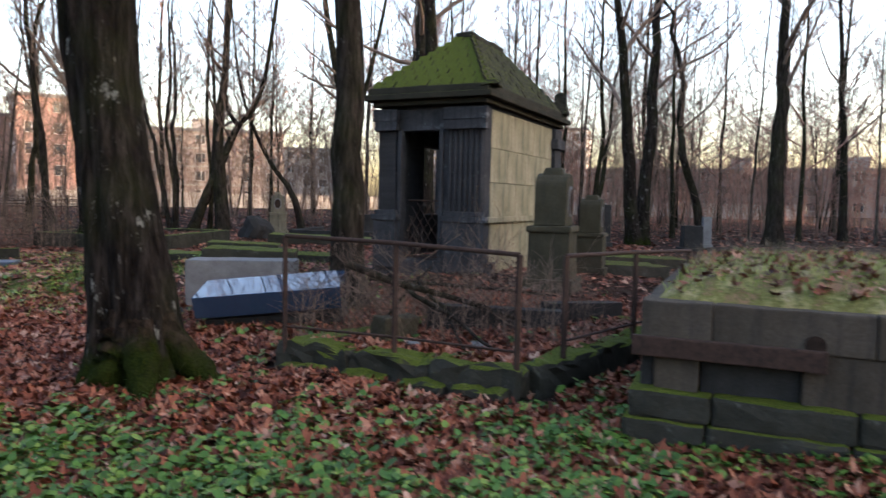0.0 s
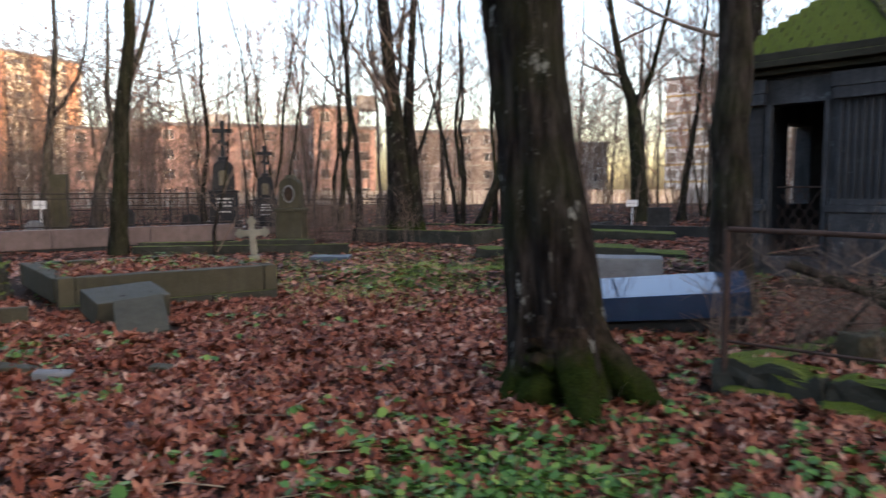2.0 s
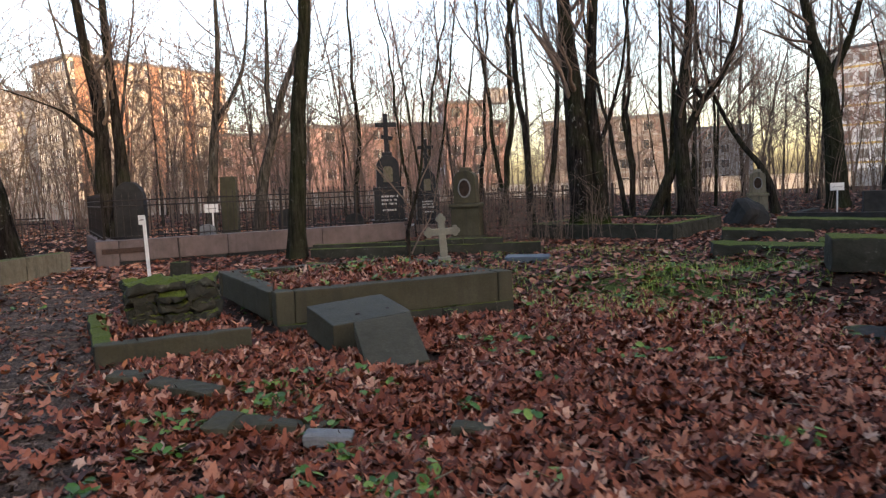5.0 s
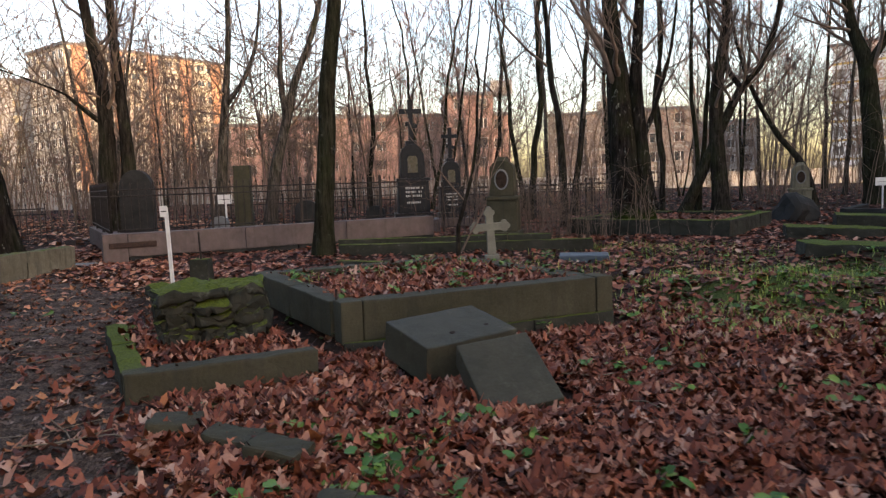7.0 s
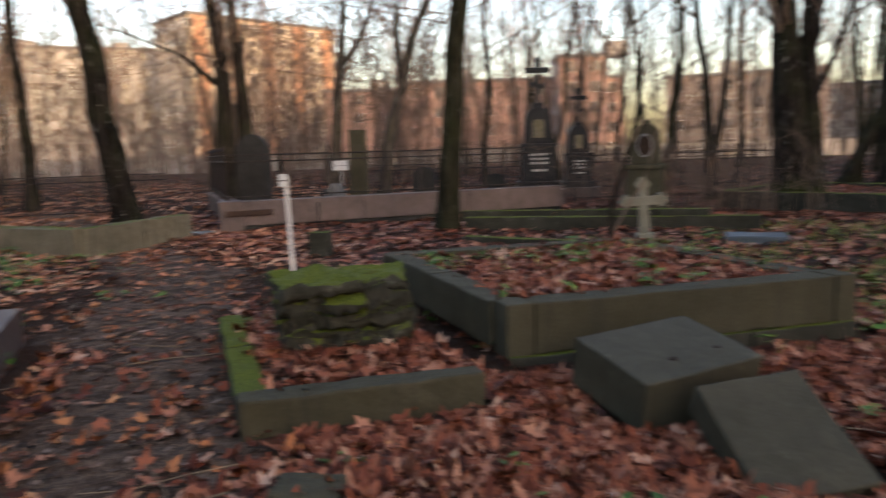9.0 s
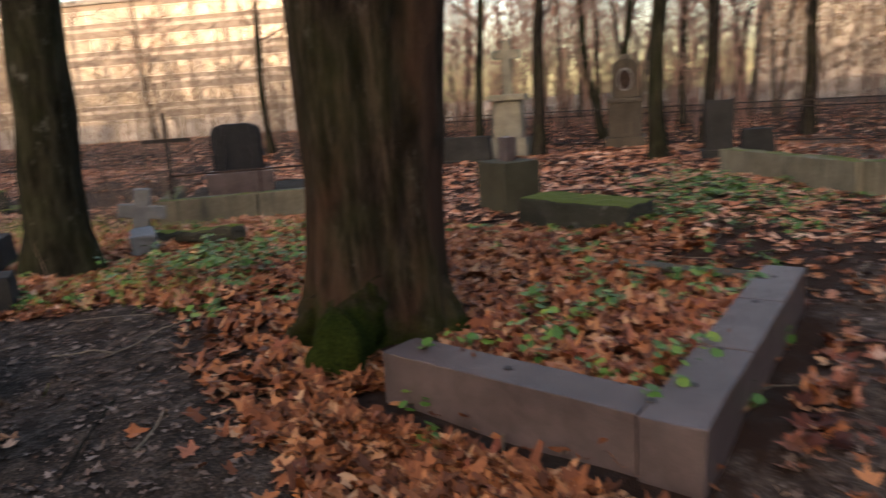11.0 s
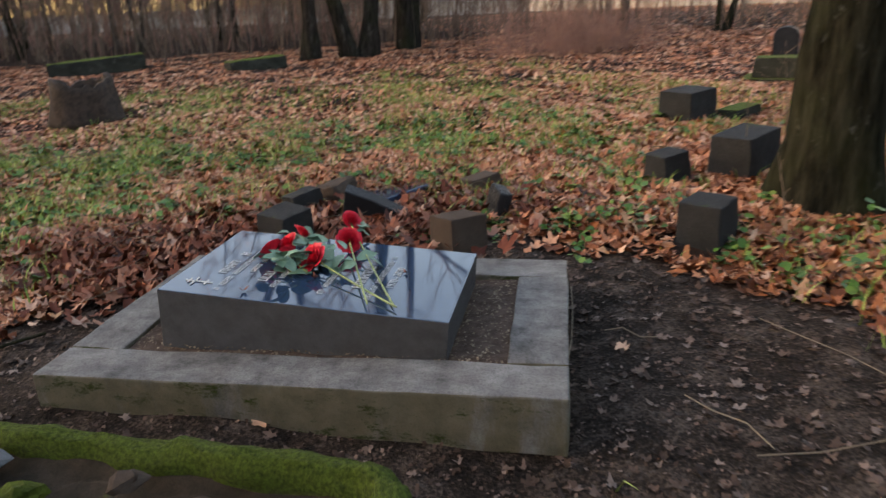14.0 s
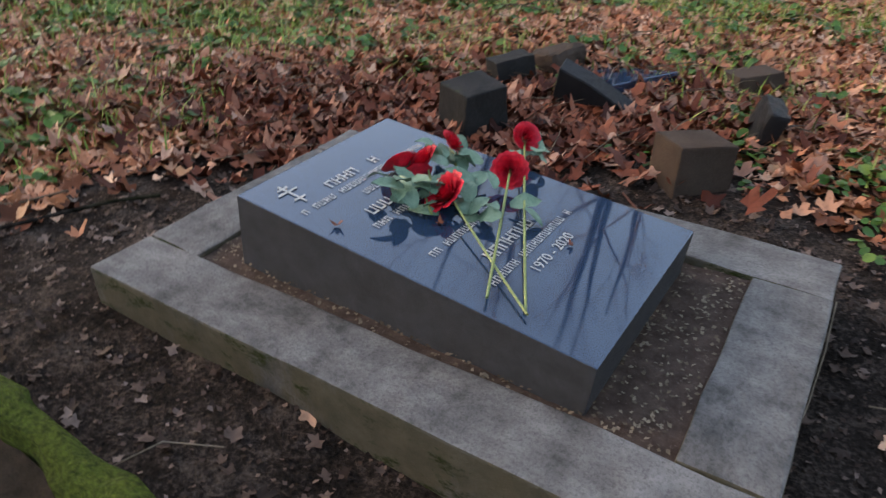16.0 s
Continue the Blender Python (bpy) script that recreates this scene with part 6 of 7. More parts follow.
def bouquet():
    top = thing("rose_bouquet", pose(-11.227, -0.694, 0.4055, 0, 4.6, math.degrees(math.atan2(ux.y, ux.x))), "bunch of red roses with grey-green leaves lying on slab", "flowers")
    heads = [((-0.25, 0.04, 0.045), 55, 250, 1.1), ((-0.19, 0.10, 0.06), 45, 300, 1.1), ((-0.18, 0.04, 0.035), 60, 230, 0.9), ((-0.2, 0.27, 0.06), 40, 120, 0.95), ((-0.02, -0.01, 0.045), 45, 320, 1.35), ((0.06, 0.26, 0.055), 55, 20, 1.1), ((0.0, 0.47, 0.085), 45, 60, 0.95)]
    foot = [(0.49, -0.39, 0.006), (0.37, -0.405, 0.006)]
    for i, (p, tilt, rz, k) in enumerate(heads):
        bm, m = rose(p, k, tilt, rz, i)
        part("rose_head", bm, M["petal"], top, "deep red rose bloom", True).matrix_basis = m
        f = foot[i % 2]
        a, b = np.array(p), np.array([f[0] - 0.015 * (i // 2), f[1] + 0.02 * (i // 2), f[2] + 0.006 * (i % 3)])
        if i in (0, 1, 2, 3):
            b = a + np.array([0.16, -0.15, 0])
        t = np.linspace(0, 1, 8)[:, None]
        q = a * (1 - t) + b * t
        q[:, 2] = 0.012 + (p[2] - 0.012) * (1 - t[:, 0]) ** 1.5 + 0.006 * (i % 3)
        Tubes().add(q, 0.0045, 6).make("stem", M["stem"], top, "yellow-green cut stem")
    rng = random.Random(12)
    for i in range(60):
        bm = bmesh.new()
        L, W = rng.uniform(0.07, 0.12), rng.uniform(0.045, 0.065)
        rows = []
        for v in range(5):
            t = v / 4
            w = W * math.sin(math.pi * min(1, 0.08 + 0.92 * t)) ** 0.7
            zc = 0.02 * math.sin(math.pi * t) * rng.uniform(0.3, 1)
            rows.append([bm.verts.new((s * w * 0.5, t * L, zc + abs(s) * 0.006)) for s in (-1, 0, 1)])
        for p, q in zip(rows, rows[1:]):
            for j in range(2):
                bm.faces.new((p[j], p[j + 1], q[j + 1], q[j]))
        x, y = rng.gauss(-0.09, 0.085), rng.gauss(0.11, 0.09)
        if i > 30:
            x, y = rng.gauss(-0.1, 0.04), rng.gauss(-0.06, 0.05)
        if i > 42:
            x, y = rng.gauss(0.1, 0.05), rng.gauss(0.04, 0.06)
        if i > 51:
            x, y = rng.gauss(0.04, 0.03), rng.gauss(0.43, 0.035)
        part("rose_leaf", bm, M["rose_leaf"], top, "", True).matrix_basis = pose(x, y, rng.uniform(0.012, 0.085), rng.uniform(-35, 35), rng.uniform(-40, 40), rng.uniform(0, 360))


slab_text()
bouquet()


def moss_trough():
    """A long stone planting trough with rounded end, its rim thick with moss."""
    e = Vector((-10.885, 0.914, 0))
    u = Vector((0.835, -0.55, 0)).normalized()
    L, R, Rin = 1.75, 0.265, 0.17
    m = pose(e.x, e.y, -0.03, 0, 0, math.degrees(math.atan2(u.y, u.x)))
    top = thing("grave_trough", m, "oblong stone grave planter with thick mossy rim", "planter")

    def outline(r, n=14):
        pts = [(r * math.cos(a), r * math.sin(a)) for a in np.linspace(math.pi / 2, 1.5 * math.pi, n)]
        xs2 = np.linspace(0, L, 16)[1:]
        pts += [(x, -r) for x in xs2] + [(L + 0.02, y) for y in np.linspace(-r, r, 6)[1:-1]] + [(x, r) for x in xs2[::-1]]
        return pts
    bm = bmesh.new()
    rings = []
    for r, z in ((R - 0.02, 0.0), (R, 0.12), (R + 0.005, 0.26), (R + 0.015, 0.32), (R, 0.365), (R - 0.04, 0.385), (Rin + 0.02, 0.385), (Rin - 0.005, 0.35), (Rin, 0.26), (Rin, 0.17)):
        rings.append([bm.verts.new((x, y, z)) for x, y in outline(r)])
    n = len(rings[0])
    for p, q in zip(rings, rings[1:]):
        for i in range(n):
            bm.faces.new((p[i], p[(i + 1) % n], q[(i + 1) % n], q[i]))
    bm.faces.new(rings[0])
    bmesh.ops.recalc_face_normals(bm, faces=bm.faces)
    bmesh.ops.subdivide_edges(bm, edges=bm.edges[:], cuts=1, use_grid_fill=True)
    for v in bm.verts:
        k = 0.028 if v.co.z > 0.27 else 0.014
        v.co += noise.noise_vector(v.co * 7) * k + noise.noise_vector(v.co * 26) * k * 0.5
    part("basin", bm, M["trough"], top, "dark stone under bright green moss", True)
    bm = bmesh.new()
    bmesh.ops.create_grid(bm, x_segments=40, y_segments=8, size=0.5)
    for v in bm.verts:
        v.co = Vector(((v.co.x + 0.5) * (L + 0.1) - 0.12, v.co.y * 0.36, 0.3 + 0.035 * noise.noise(v.co * 9)))
    part("soil_fill", bm, M["soil"], top, "dark soil with moss and shards", True)
    rng = random.Random(8)
    for i, (x, y, s, mat) in enumerate(((0.32, 0.02, 0.09, "brown_stone"), (1.02, 0.05, 0.13, "pale_stone"), (1.12, -0.07, 0.14, "pale_stone"), (1.28, 0.03, 0.12, "pale_stone"), (1.42, -0.05, 0.12, "moss"), (1.0, 0.12, 0.12, "moss"), (1.22, 0.11, 0.13, "moss"), (0.86, 0.06, 0.1, "moss"), (0.6, -0.08, 0.08, "brown_stone"))):
        bm = bmesh.new()
        bmesh.ops.create_icosphere(bm, subdivisions=2, radius=0.5)
        for v in bm.verts:
            v.co = v.co * (1 + 0.6 * noise.noise(v.co * 2.5 + Vector((i * 7.1, 0, 0))))
            v.co = Vector((v.co.x * s * 1.3, v.co.y * s, v.co.z * s * 0.7))
        part("shard", bm, M[mat], top, "broken pale stone" if mat == "pale_stone" else "").matrix_basis = pose(x, y * 0.8, 0.36, rng.uniform(-20, 20), 0, rng.uniform(0, 180))


k = Mat("trough_stone")
sepz = k.n("SeparateXYZ")
k.to(k.place(), sepz.inputs[0])
f1 = k.noise(10, 5, 0.7)
mossc = k.ramp(k.noise(70, 4, 0.7), [(0.3, (0.012, 0.02, 0.003)), (0.7, (0.07, 0.098, 0.012))])
stonec = k.ramp(k.noise(14, 5, 0.7), [(0.3, (0.03, 0.028, 0.02)), (0.7, (0.085, 0.08, 0.05))])
mcol = k.mix(k.step(k.math("ADD", sepz.outputs["Z"], k.math("MULTIPLY", f1, 0.12)), 0.31, 0.37), stonec, mossc)
k.bump(k.math("ADD", f1, k.noise(60, 4, 0.7)), 0.9, 0.02)
M["trough"] = k.done(mcol, 0.95, spec=0.15)
moss_trough()

# stone posts and broken pieces behind the grave
def stub(x, y, s, rz, mat, label, tilt=(0, 0), taper=0.9, holes=False):
    top = thing("stone_post", pose(x, y, zat(x, y) - 0.05, tilt[0], tilt[1], rz), label, "stone post", "stone posts")
    part("post", block(s, None, 0.012, 0.007, 0.07, taper), M[mat], top)
    if holes:
        for dx in (-0.05, 0.05):
            # dark disc coloured like the shaded inside of a hole
            part("dowel_hole", lathe([(0.014, 0), (0.014, 0.012)], 10), M["deep_brown"], top, "dark disc painted as a shaded dowel hole").matrix_basis = pose(dx, -s[1] / 2 * 0.95 - 0.001, s[2] * 0.55, 90, 0, 0)
    return top


stub(-11.29, -2.42, (0.31, 0.29, 0.33), 35, "dark_stone", "square dark stone post stub", (-4, 3))
stub(-12.33, -1.7, (0.29, 0.27, 0.28), 12, "brown_stone", "square brownish stone post stub", (5, -2), 0.98)
stub(-13.8, -1.04, (0.33, 0.3, 0.34), 28, "dark_stone", "dark greyish square stone post stub", (0, 2))
stub(-14.62, -2.5, (0.32, 0.28, 0.33), 8, "dark_stone", "dark stone post stub with dowel holes", (0, 6), 0.88, True)
stub(-15.37, -2.4, (0.6, 0.4, 0.4), 20, "dark_stone", "broad dark stone block by a tree", (0, 4))
stub(-13.1, -3.1, (0.34, 0.26, 0.18), 10, "brown_stone", "low brown stone among leaves", (5, 5))
stub(-16.68, -4.8, (0.54, 0.48, 0.46), 15, "dark_stone", "weathered brick-like stump of a pillar", (0, 3), 0.96)
stub(-17.5, -4.8, (0.7, 0.3, 0.2), 20, "moss_stone", "low mossy kerb piece", (0, 2))
broken = thing("broken_slab", pose(-12.0, -2.75, 0.0, 0, 0, 0), "broken polished gravestone slab lying in leaves", "gravestone")
part("slab", prism([(-0.38, 0), (0.36, 0.06), (0.28, 0.44), (-0.12, 0.52)], 0.09, 0.006), M["polished"], broken).matrix_basis = pose(-0.3, -0.12, 0.06, 97, 0, 35)
part("slab_piece", prism([(-0.3, 0), (0.32, 0.0), (-0.05, 0.22), (-0.24, 0.3)], 0.13, 0.008), M["black_granite"], broken).matrix_basis = pose(-0.06, 0.06, -0.03, 14, 0, 155)
part("slab_piece", block((0.34, 0.22, 0.2), None, 0.04, 0.03, 0.07), M["brown_stone"], broken).matrix_basis = pose(0.12, -0.6, -0.04, 6, 5, 40)
part("slab_piece", block((0.26, 0.2, 0.2), None, 0.01, 0.01, 0.08), M["dark_stone"], broken).matrix_basis = pose(0.45, -0.35, -0.02, 5, 8, 20)
part("slab_piece", block((0.26, 0.1, 0.27), None, 0.02, 0.02, 0.07), M["black_granite"], broken).matrix_basis = pose(-0.8, 0.55, -0.02, -15, 6, 80)


def stump():
    top = thing("tree_stump", pose(-9.3, -10.1, zat(-9.3, -10.1) - 0.05) @ Matrix.Scale(1.05, 4), "hollow rotten tree stump with jagged rim", "stump")
    sides, rows = 30, 8
    rng = random.Random(2)
    v = []
    for r in range(rows):
        for i in range(sides):
            a = 2 * math.pi * i / sides
            rad = (0.44 - 0.1 * r / (rows - 1)) * (1 + 0.2 * noise.noise(Vector((math.cos(a) * 2, math.sin(a) * 2, 1))) + 0.25 * max(0, 0.5 - r / rows) * math.cos(5 * a))
            h = (0.6 + 0.07 * math.sin(2 * a + 1) + 0.1 * rng.random() * (r == rows - 1)) * r / (rows - 1)
            v.append((rad * math.cos(a), rad * math.sin(a), h))
    f = [(r * sides + i, r * sides + (i + 1) % sides, (r + 1) * sides + (i + 1) % sides, (r + 1) * sides + i) for r in range(rows - 1) for i in range(sides)]
    ob = raw("shell", v, f, M["bare_wood"], top, "weathered brown wood")
    md = ob.modifiers.new("thick", "SOLIDIFY")
    md.thickness = -0.09
    part("rotten_core", lathe([(0.34, 0), (0.3, 0.25), (0.05, 0.3)], 20), M["deep_brown"], top, "black rotten core")


stump()
tagged(part("log", block((1.7, 0.2, 0.16), None, 0.06, 0.03, 0.1), M["moss_stone"]), "mossy fallen log lying beside a tree", "log").matrix_world = pose(-16.3, -0.35, 0.08, 0, -6, 60)

# granite kerb bed under the maple
gb = thing("grave_bed", pose(0, 0, 0), "low dark red granite kerb round a leafy grave", "grave bed")
kerb_run(gb, GRANITE_BED[0], GRANITE_BED[1], 0.26, 0.36, -0.05, "red_granite", 3, side=0.13, wear=0.003, bevel=0.008, cut=(0.0, 0.0), gap=0.006)
kerb_run(gb, GRANITE_BED[3], GRANITE_BED[0], 0.26, 0.357, -0.05, "red_granite", 1, side=0.13, wear=0.003, bevel=0.008, cut=(0.0, 0.265))
kerb_run(gb, GRANITE_BED[1], GRANITE_BED[2], 0.2, 0.3, -0.05, "grave_stone", 1, side=0.1, wear=0.01, cut=(0.265, 0.3))
for a, b, ts in ((GRANITE_BED[0], GRANITE_BED[1], (0.12, 0.3, 0.62, 0.85)), (GRANITE_BED[0], GRANITE_BED[3], (0.18, 0.6))):
    for t in ts:
        part("dowel_hole", lathe([(0.025, 0), (0.02, 0.008)], 10), M["iron"], gb, "dark dowel stub").matrix_basis = pose(a[0] + (b[0] - a[0]) * t + (-0.13 if b is GRANITE_BED[1] else -0.1), a[1] + (b[1] - a[1]) * t + (-0.1 if b is GRANITE_BED[1] else 0.1), 0.306)

# stones further along the track
block_ob = thing("gravestone", pose(-18.5, 3.4, -0.03, 0, 0, 35), "grey block gravestone base with red stub on top", "gravestone")
part("block", block((0.72, 0.6, 0.72), None, 0.015, 0.005), M["grave_stone"], block_ob)
part("stub", block((0.2, 0.18, 0.34), None, 0.01, 0.004), M["red_granite"], block_ob).matrix_basis = pose(0, 0, 0.72)
tagged(part("grave_slab", block((1.5, 0.7, 0.36), None, 0.03, 0.02), M["moss_stone"]), "mossy low stone slab grave", "grave slab", "mossy slabs").matrix_world = pose(-16.9, 4.35, -0.04, 0, 2, 55)
wall_bed = thing("grave_bed", pose(0, 0, 0), "plastered low walled plot with dark monument", "grave bed")
kerb_run(wall_bed, (-17.9, -1.75), (-19.0, 0.9), 0.25, 0.45, -0.05, "plaster_wall", 2, side=0.12, wear=0.006)
kerb_run(wall_bed, (-17.9, -1.75), (-20.2, -2.7), 0.25, 0.45, -0.05, "plaster_wall", 2, side=-0.12, wear=0.006, cut=(0.26, 0))
part("fill", block((2.2, 2.5, 0.34), None, 0.02, 0.01), M["soil"], wall_bed).matrix_basis = pose(-19.75, -0.7, 0, 0, 0, 22)
dm = thing("monument", pose(-19.3, -1.0, 0.33, 0, 0, 112), "dark granite monument with rounded shoulders on plinth", "monument")
part("plinth", block((1.05, 0.7, 0.36), None, 0.02, 0.004), M["red_granite"], dm)
arch2 = [(-0.4, 0), (0.4, 0), (0.4, 0.62), (0.36, 0.7), (0.22, 0.76), (-0.22, 0.76), (-0.36, 0.7), (-0.4, 0.62)]
part("stele", prism(arch2, 0.4, 0.015), M["black_granite"], dm).matrix_basis = pose(0, 0, 0.36)
for dx in (-0.27, 0.27):
    part("column", block((0.14, 0.46, 0.72), None, 0.01, 0), M["black_granite"], dm).matrix_basis = pose(dx, 0, 0.36)
ic = thing("grave_cross", pose(-18.8, -1.95, 0.33, 0, 0, 112), "black iron grave cross on a walled plot", "cross")
orthodox_cross(ic, "iron", 0.0, 1.35, 0.06, 0.05, False)
for p, q in (((-18.1, -1.6), (-19.1, 0.8)),):
    fr = thing("railing", pose(0, 0, 0), "thin rusty pipe rail on a walled plot", "railing")
    bar("rail", (*p, 0.75), (*q, 0.75), 0.018, M["rust"], fr)
    for t in (0, 0.5, 1):
        bar("post", (p[0] + (q[0] - p[0]) * t, p[1] + (q[1] - p[1]) * t, 0.35), (p[0] + (q[0] - p[0]) * t, p[1] + (q[1] - p[1]) * t, 0.78), 0.02, M["rust"], fr)
lc = thing("stone_cross", pose(-16.95, -1.5, -0.05, 0, 8, 110), "broken lichen-grey stone cross leaning by a tree", "cross")
part("shaft", block((0.2, 0.14, 0.75), None, 0.02, 0.015), M["pale_stone"], lc)
part("arm", block((0.6, 0.13, 0.18), None, 0.02, 0.015), M["pale_stone"], lc).matrix_basis = pose(0, 0, 0.36)
tagged(part("stone_fragment", block((0.4, 0.3, 0.3), None, 0.03, 0.03), M["pale_stone"]), "pale broken stone by a tree foot", "stone", "stone fragments").matrix_world = pose(-16.2, -1.0, -0.04, 5, 8, 30)
tw = thing("grave_bed", pose(0, 0, 0), "long mossy low wall round old graves", "grave bed")
for p, q in (((-18.3, 8.2), (-21.6, 7.3)), ((-18.3, 8.2), (-19.2, 10.6))):
    kerb_run(tw, p, q, 0.3, 0.5, -0.05, "plaster_wall", 2, wear=0.02)
for x, y, rz, s, mat, label, arch in ((-24.5, 7.9, 80, (0.6, 0.35, 1.25), "dark_stone", "dark upright gravestone beyond a mossy wall", False), (-22.2, 8.0, 80, (0.6, 0.4, 0.8), "dark_stone", "small dark gravestone on a wall", False), (-26.5, 2.0, 80, (1.6, 0.3, 0.7), "dark_stone", "dark broad gravestone behind railings", False), (-23.0, -9.5, 130, (0.5, 0.3, 0.8), "black_granite", "small black gravestone beyond the clearing", True), (-20.8, -7.2, 130, (1.2, 0.6, 0.4), "moss_stone", "low mossy stone beyond the clearing", False), (-4.5, -16.5, 0, (2.2, 0.6, 1.6), "dark_stone", "dark monument wall at the wood's edge", False)):
    slab_stone(x, y, rz, s, mat, label, 0, arch)
for x, y, rz, s in ((-8.6, -20.8, 8, (2.6, 0.8, 0.5)), (-5.0, -19.0, 4, (2.4, 0.8, 0.6)), (-12.8, -17.8, 12, (1.6, 0.6, 0.35)), (-6.2, -12.5, 15, (0.9, 0.6, 0.3)), (-6.7, -4.9, 30, (0.9, 0.5, 0.28)), (-7.2, -3.4, 20, (0.7, 0.4, 0.22))):
    tagged(part("grave_slab", block(s, None, 0.04, 0.03), M["moss_stone"]), "mossy old grave block at the lawn's edge", "grave slab", "mossy slabs").matrix_world = pose(x, y, zat(x, y) - 0.06, 0, 3, rz)


def pillar_cross(x, y, rz, k2, mat, label):
    top = thing("monument", pose(x, y, -0.05, 0, 0, rz) @ Matrix.Scale(k2, 4), label, "monument")
    part("base", block((1.0, 0.9, 0.5)), M[mat], top)
    part("pedestal", block((0.78, 0.7, 0.95), None, 0.02, 0.008, 0.14, 0.94), M[mat], top).matrix_basis = pose(0, 0, 0.5)
    part("cap", block((0.95, 0.85, 0.16), None, 0.03), M[mat], top).matrix_basis = pose(0, 0, 1.45)
    orthodox_cross(top, mat, 1.6, 1.35, 0.22, 0.18, False)


pillar_cross(-28.6, 3.2, 82, 1.1, "white_stone", "white stone monument with a tall cross")
niche_stele(-29.8, 6.6, 82, 1.38, "sandy arched gravestone with a deep dark niche", "sandstone")


# ---------------------------------------------------------------- houses round about
def house(at, rz, length, depth, floors, storey, wall, bays, label, name="apartment_building", band=None, win=(1.5, 1.5), alt=None, balcony=False, base=0.0, glass="pane"):
    """A block of flats: walls, flat roof with parapet, and a grid of windows on the two faces that show."""
    top = thing(name, pose(at[0], at[1], -0.1, 0, 0, rz), label, "building")
    H = floors * storey + base
    part("wall", block((length, depth, H), None, 0, 0), M[wall], top)
    part("roof", block((length + 0.6, depth + 0.6, 0.5), None, 0.05, 0), M["roof_sheet"], top).matrix_basis = pose(0, 0, H)
    for i in range(max(1, int(length / 18))):
        part("roof_hatch", block((3.5, 3, 2.2), None, 0.05, 0), M["wall_grey"], top).matrix_basis = pose(-length / 2 + 9 + 18 * i, depth * 0.1, H + 0.45)
    me = bpy.data.meshes.new("window")
    bm = bmesh.new()
    w, h = win
    block((w, 0.16, h), None, 0, 0, bm=bm)
    bmesh.ops.bisect_plane(bm, geom=bm.verts[:] + bm.edges[:] + bm.faces[:], plane_co=(0.1 * w, 0, 0), plane_no=(1, 0, 0))
    bm.faces.ensure_lookup_table()
    panes = [f for f in bm.faces if f.normal.y < -0.9]
    for f in bm.faces:
        f.material_index = 1
    bmesh.ops.inset_individual(bm, faces=panes, thickness=0.07, depth=-0.06)
    for f in panes:
        f.material_index = 0
    bm.to_mesh(me)
    bm.free()
    me.materials.append(M[glass])
    me.materials.append(M["white_paint"])
    step = length / bays
    for fl in range(floors):
        z = base + fl * storey + 0.9
        for b in range(bays):
            o = new("window", me)
            o.parent = top
            o.matrix_basis = pose(-length / 2 + step * (b + 0.5), -depth / 2 - 0.03, z)
        side = max(2, int(depth / step))
        for b in range(side):
            for sgn in (1, -1):
                o = new("window", me)
                o.parent = top
                o.matrix_basis = pose(sgn * (length / 2 + 0.03), -depth / 2 + depth / side * (b + 0.5), z, 0, 0, 90 * sgn)
        if band:
            part("string_course", block((length + 0.1, depth + 0.1, 0.35), None, 0, 0), M[band], top).matrix_basis = pose(0, 0, base + fl * storey + 0.1)
    if alt:
        for b in range(0, bays, 3):
            part("bay_wall", block((step * 1.0, 0.25, H), None, 0, 0), M[alt], top).matrix_basis = pose(-length / 2 + step * (b + 1.0), -depth / 2 - 0.1, 0)
    if balcony:
        slab2 = bpy.data.meshes.new("balcony")
        bm = bmesh.new()
        block((step * 0.8, 1.1, 0.15), None, 0, 0, bm=bm)
        block((step * 0.8, 0.08, 1.0), Matrix.Translation((0, -0.5, 0.1)), 0, 0, bm=bm)
        bm.to_mesh(slab2)
        bm.free()
        slab2.materials.append(M["wall_cream"])
        for fl in range(1, floors):
            for b in range(2, bays, 3):
                o = new("balcony", slab2)
                o.parent = top
                o.matrix_basis = pose(-length / 2 + step * (b + 0.5), -depth / 2 - 0.5, base + fl * storey + 0.1)
    return top


def at_bearing(b, d):
    return (-5 - d * math.sin(radians(b)), 3 + d * math.cos(radians(b)))


house(at_bearing(54.6, 150), 84, 32, 14, 9, 3.0, "wall_cream", 14, "tall cream and orange block of flats lit by low sun", alt="wall_orange", balcony=True)
house(at_bearing(66, 170), 60, 40, 16, 8, 3.0, "wall_grey", 12, "grey block of flats behind bare trees")
house(at_bearing(34.5, 118), 38, 34, 14, 4, 3.0, "wall_red", 9, "red brick building with flat roof", name="brick_building")
house(at_bearing(29.2, 110), 38, 7, 8, 5, 2.9, "wall_red", 2, "red brick stair tower", name="brick_building")
house(at_bearing(43, 125), 45, 26, 14, 4, 2.9, "wall_red", 7, "long red brick workshop behind trees", name="brick_building")
house(at_bearing(17, 120), 14, 22, 12, 4, 2.9, "wall_dim", 6, "unfinished concrete building with open floors", name="building_shell", band="wall_grey")
house(at_bearing(-1.6, 135), -14, 14, 16, 7, 3.0, "wall_white", 6, "pale block of flats with yellow bands", band="wall_yellow", glass="pane_sky_sheen")
house(at_bearing(-9.5, 140), -14, 18, 16, 5, 3.0, "wall_pale", 6, "pale block of flats behind woods")
house(at_bearing(-26, 135), -26, 60, 12, 3, 2.5, "wall_dim", 18, "long low brownish building behind woods")
house(at_bearing(12, 150), 10, 26, 12, 4, 2.8, "wall_red", 8, "brick building under construction behind trees", name="brick_building")
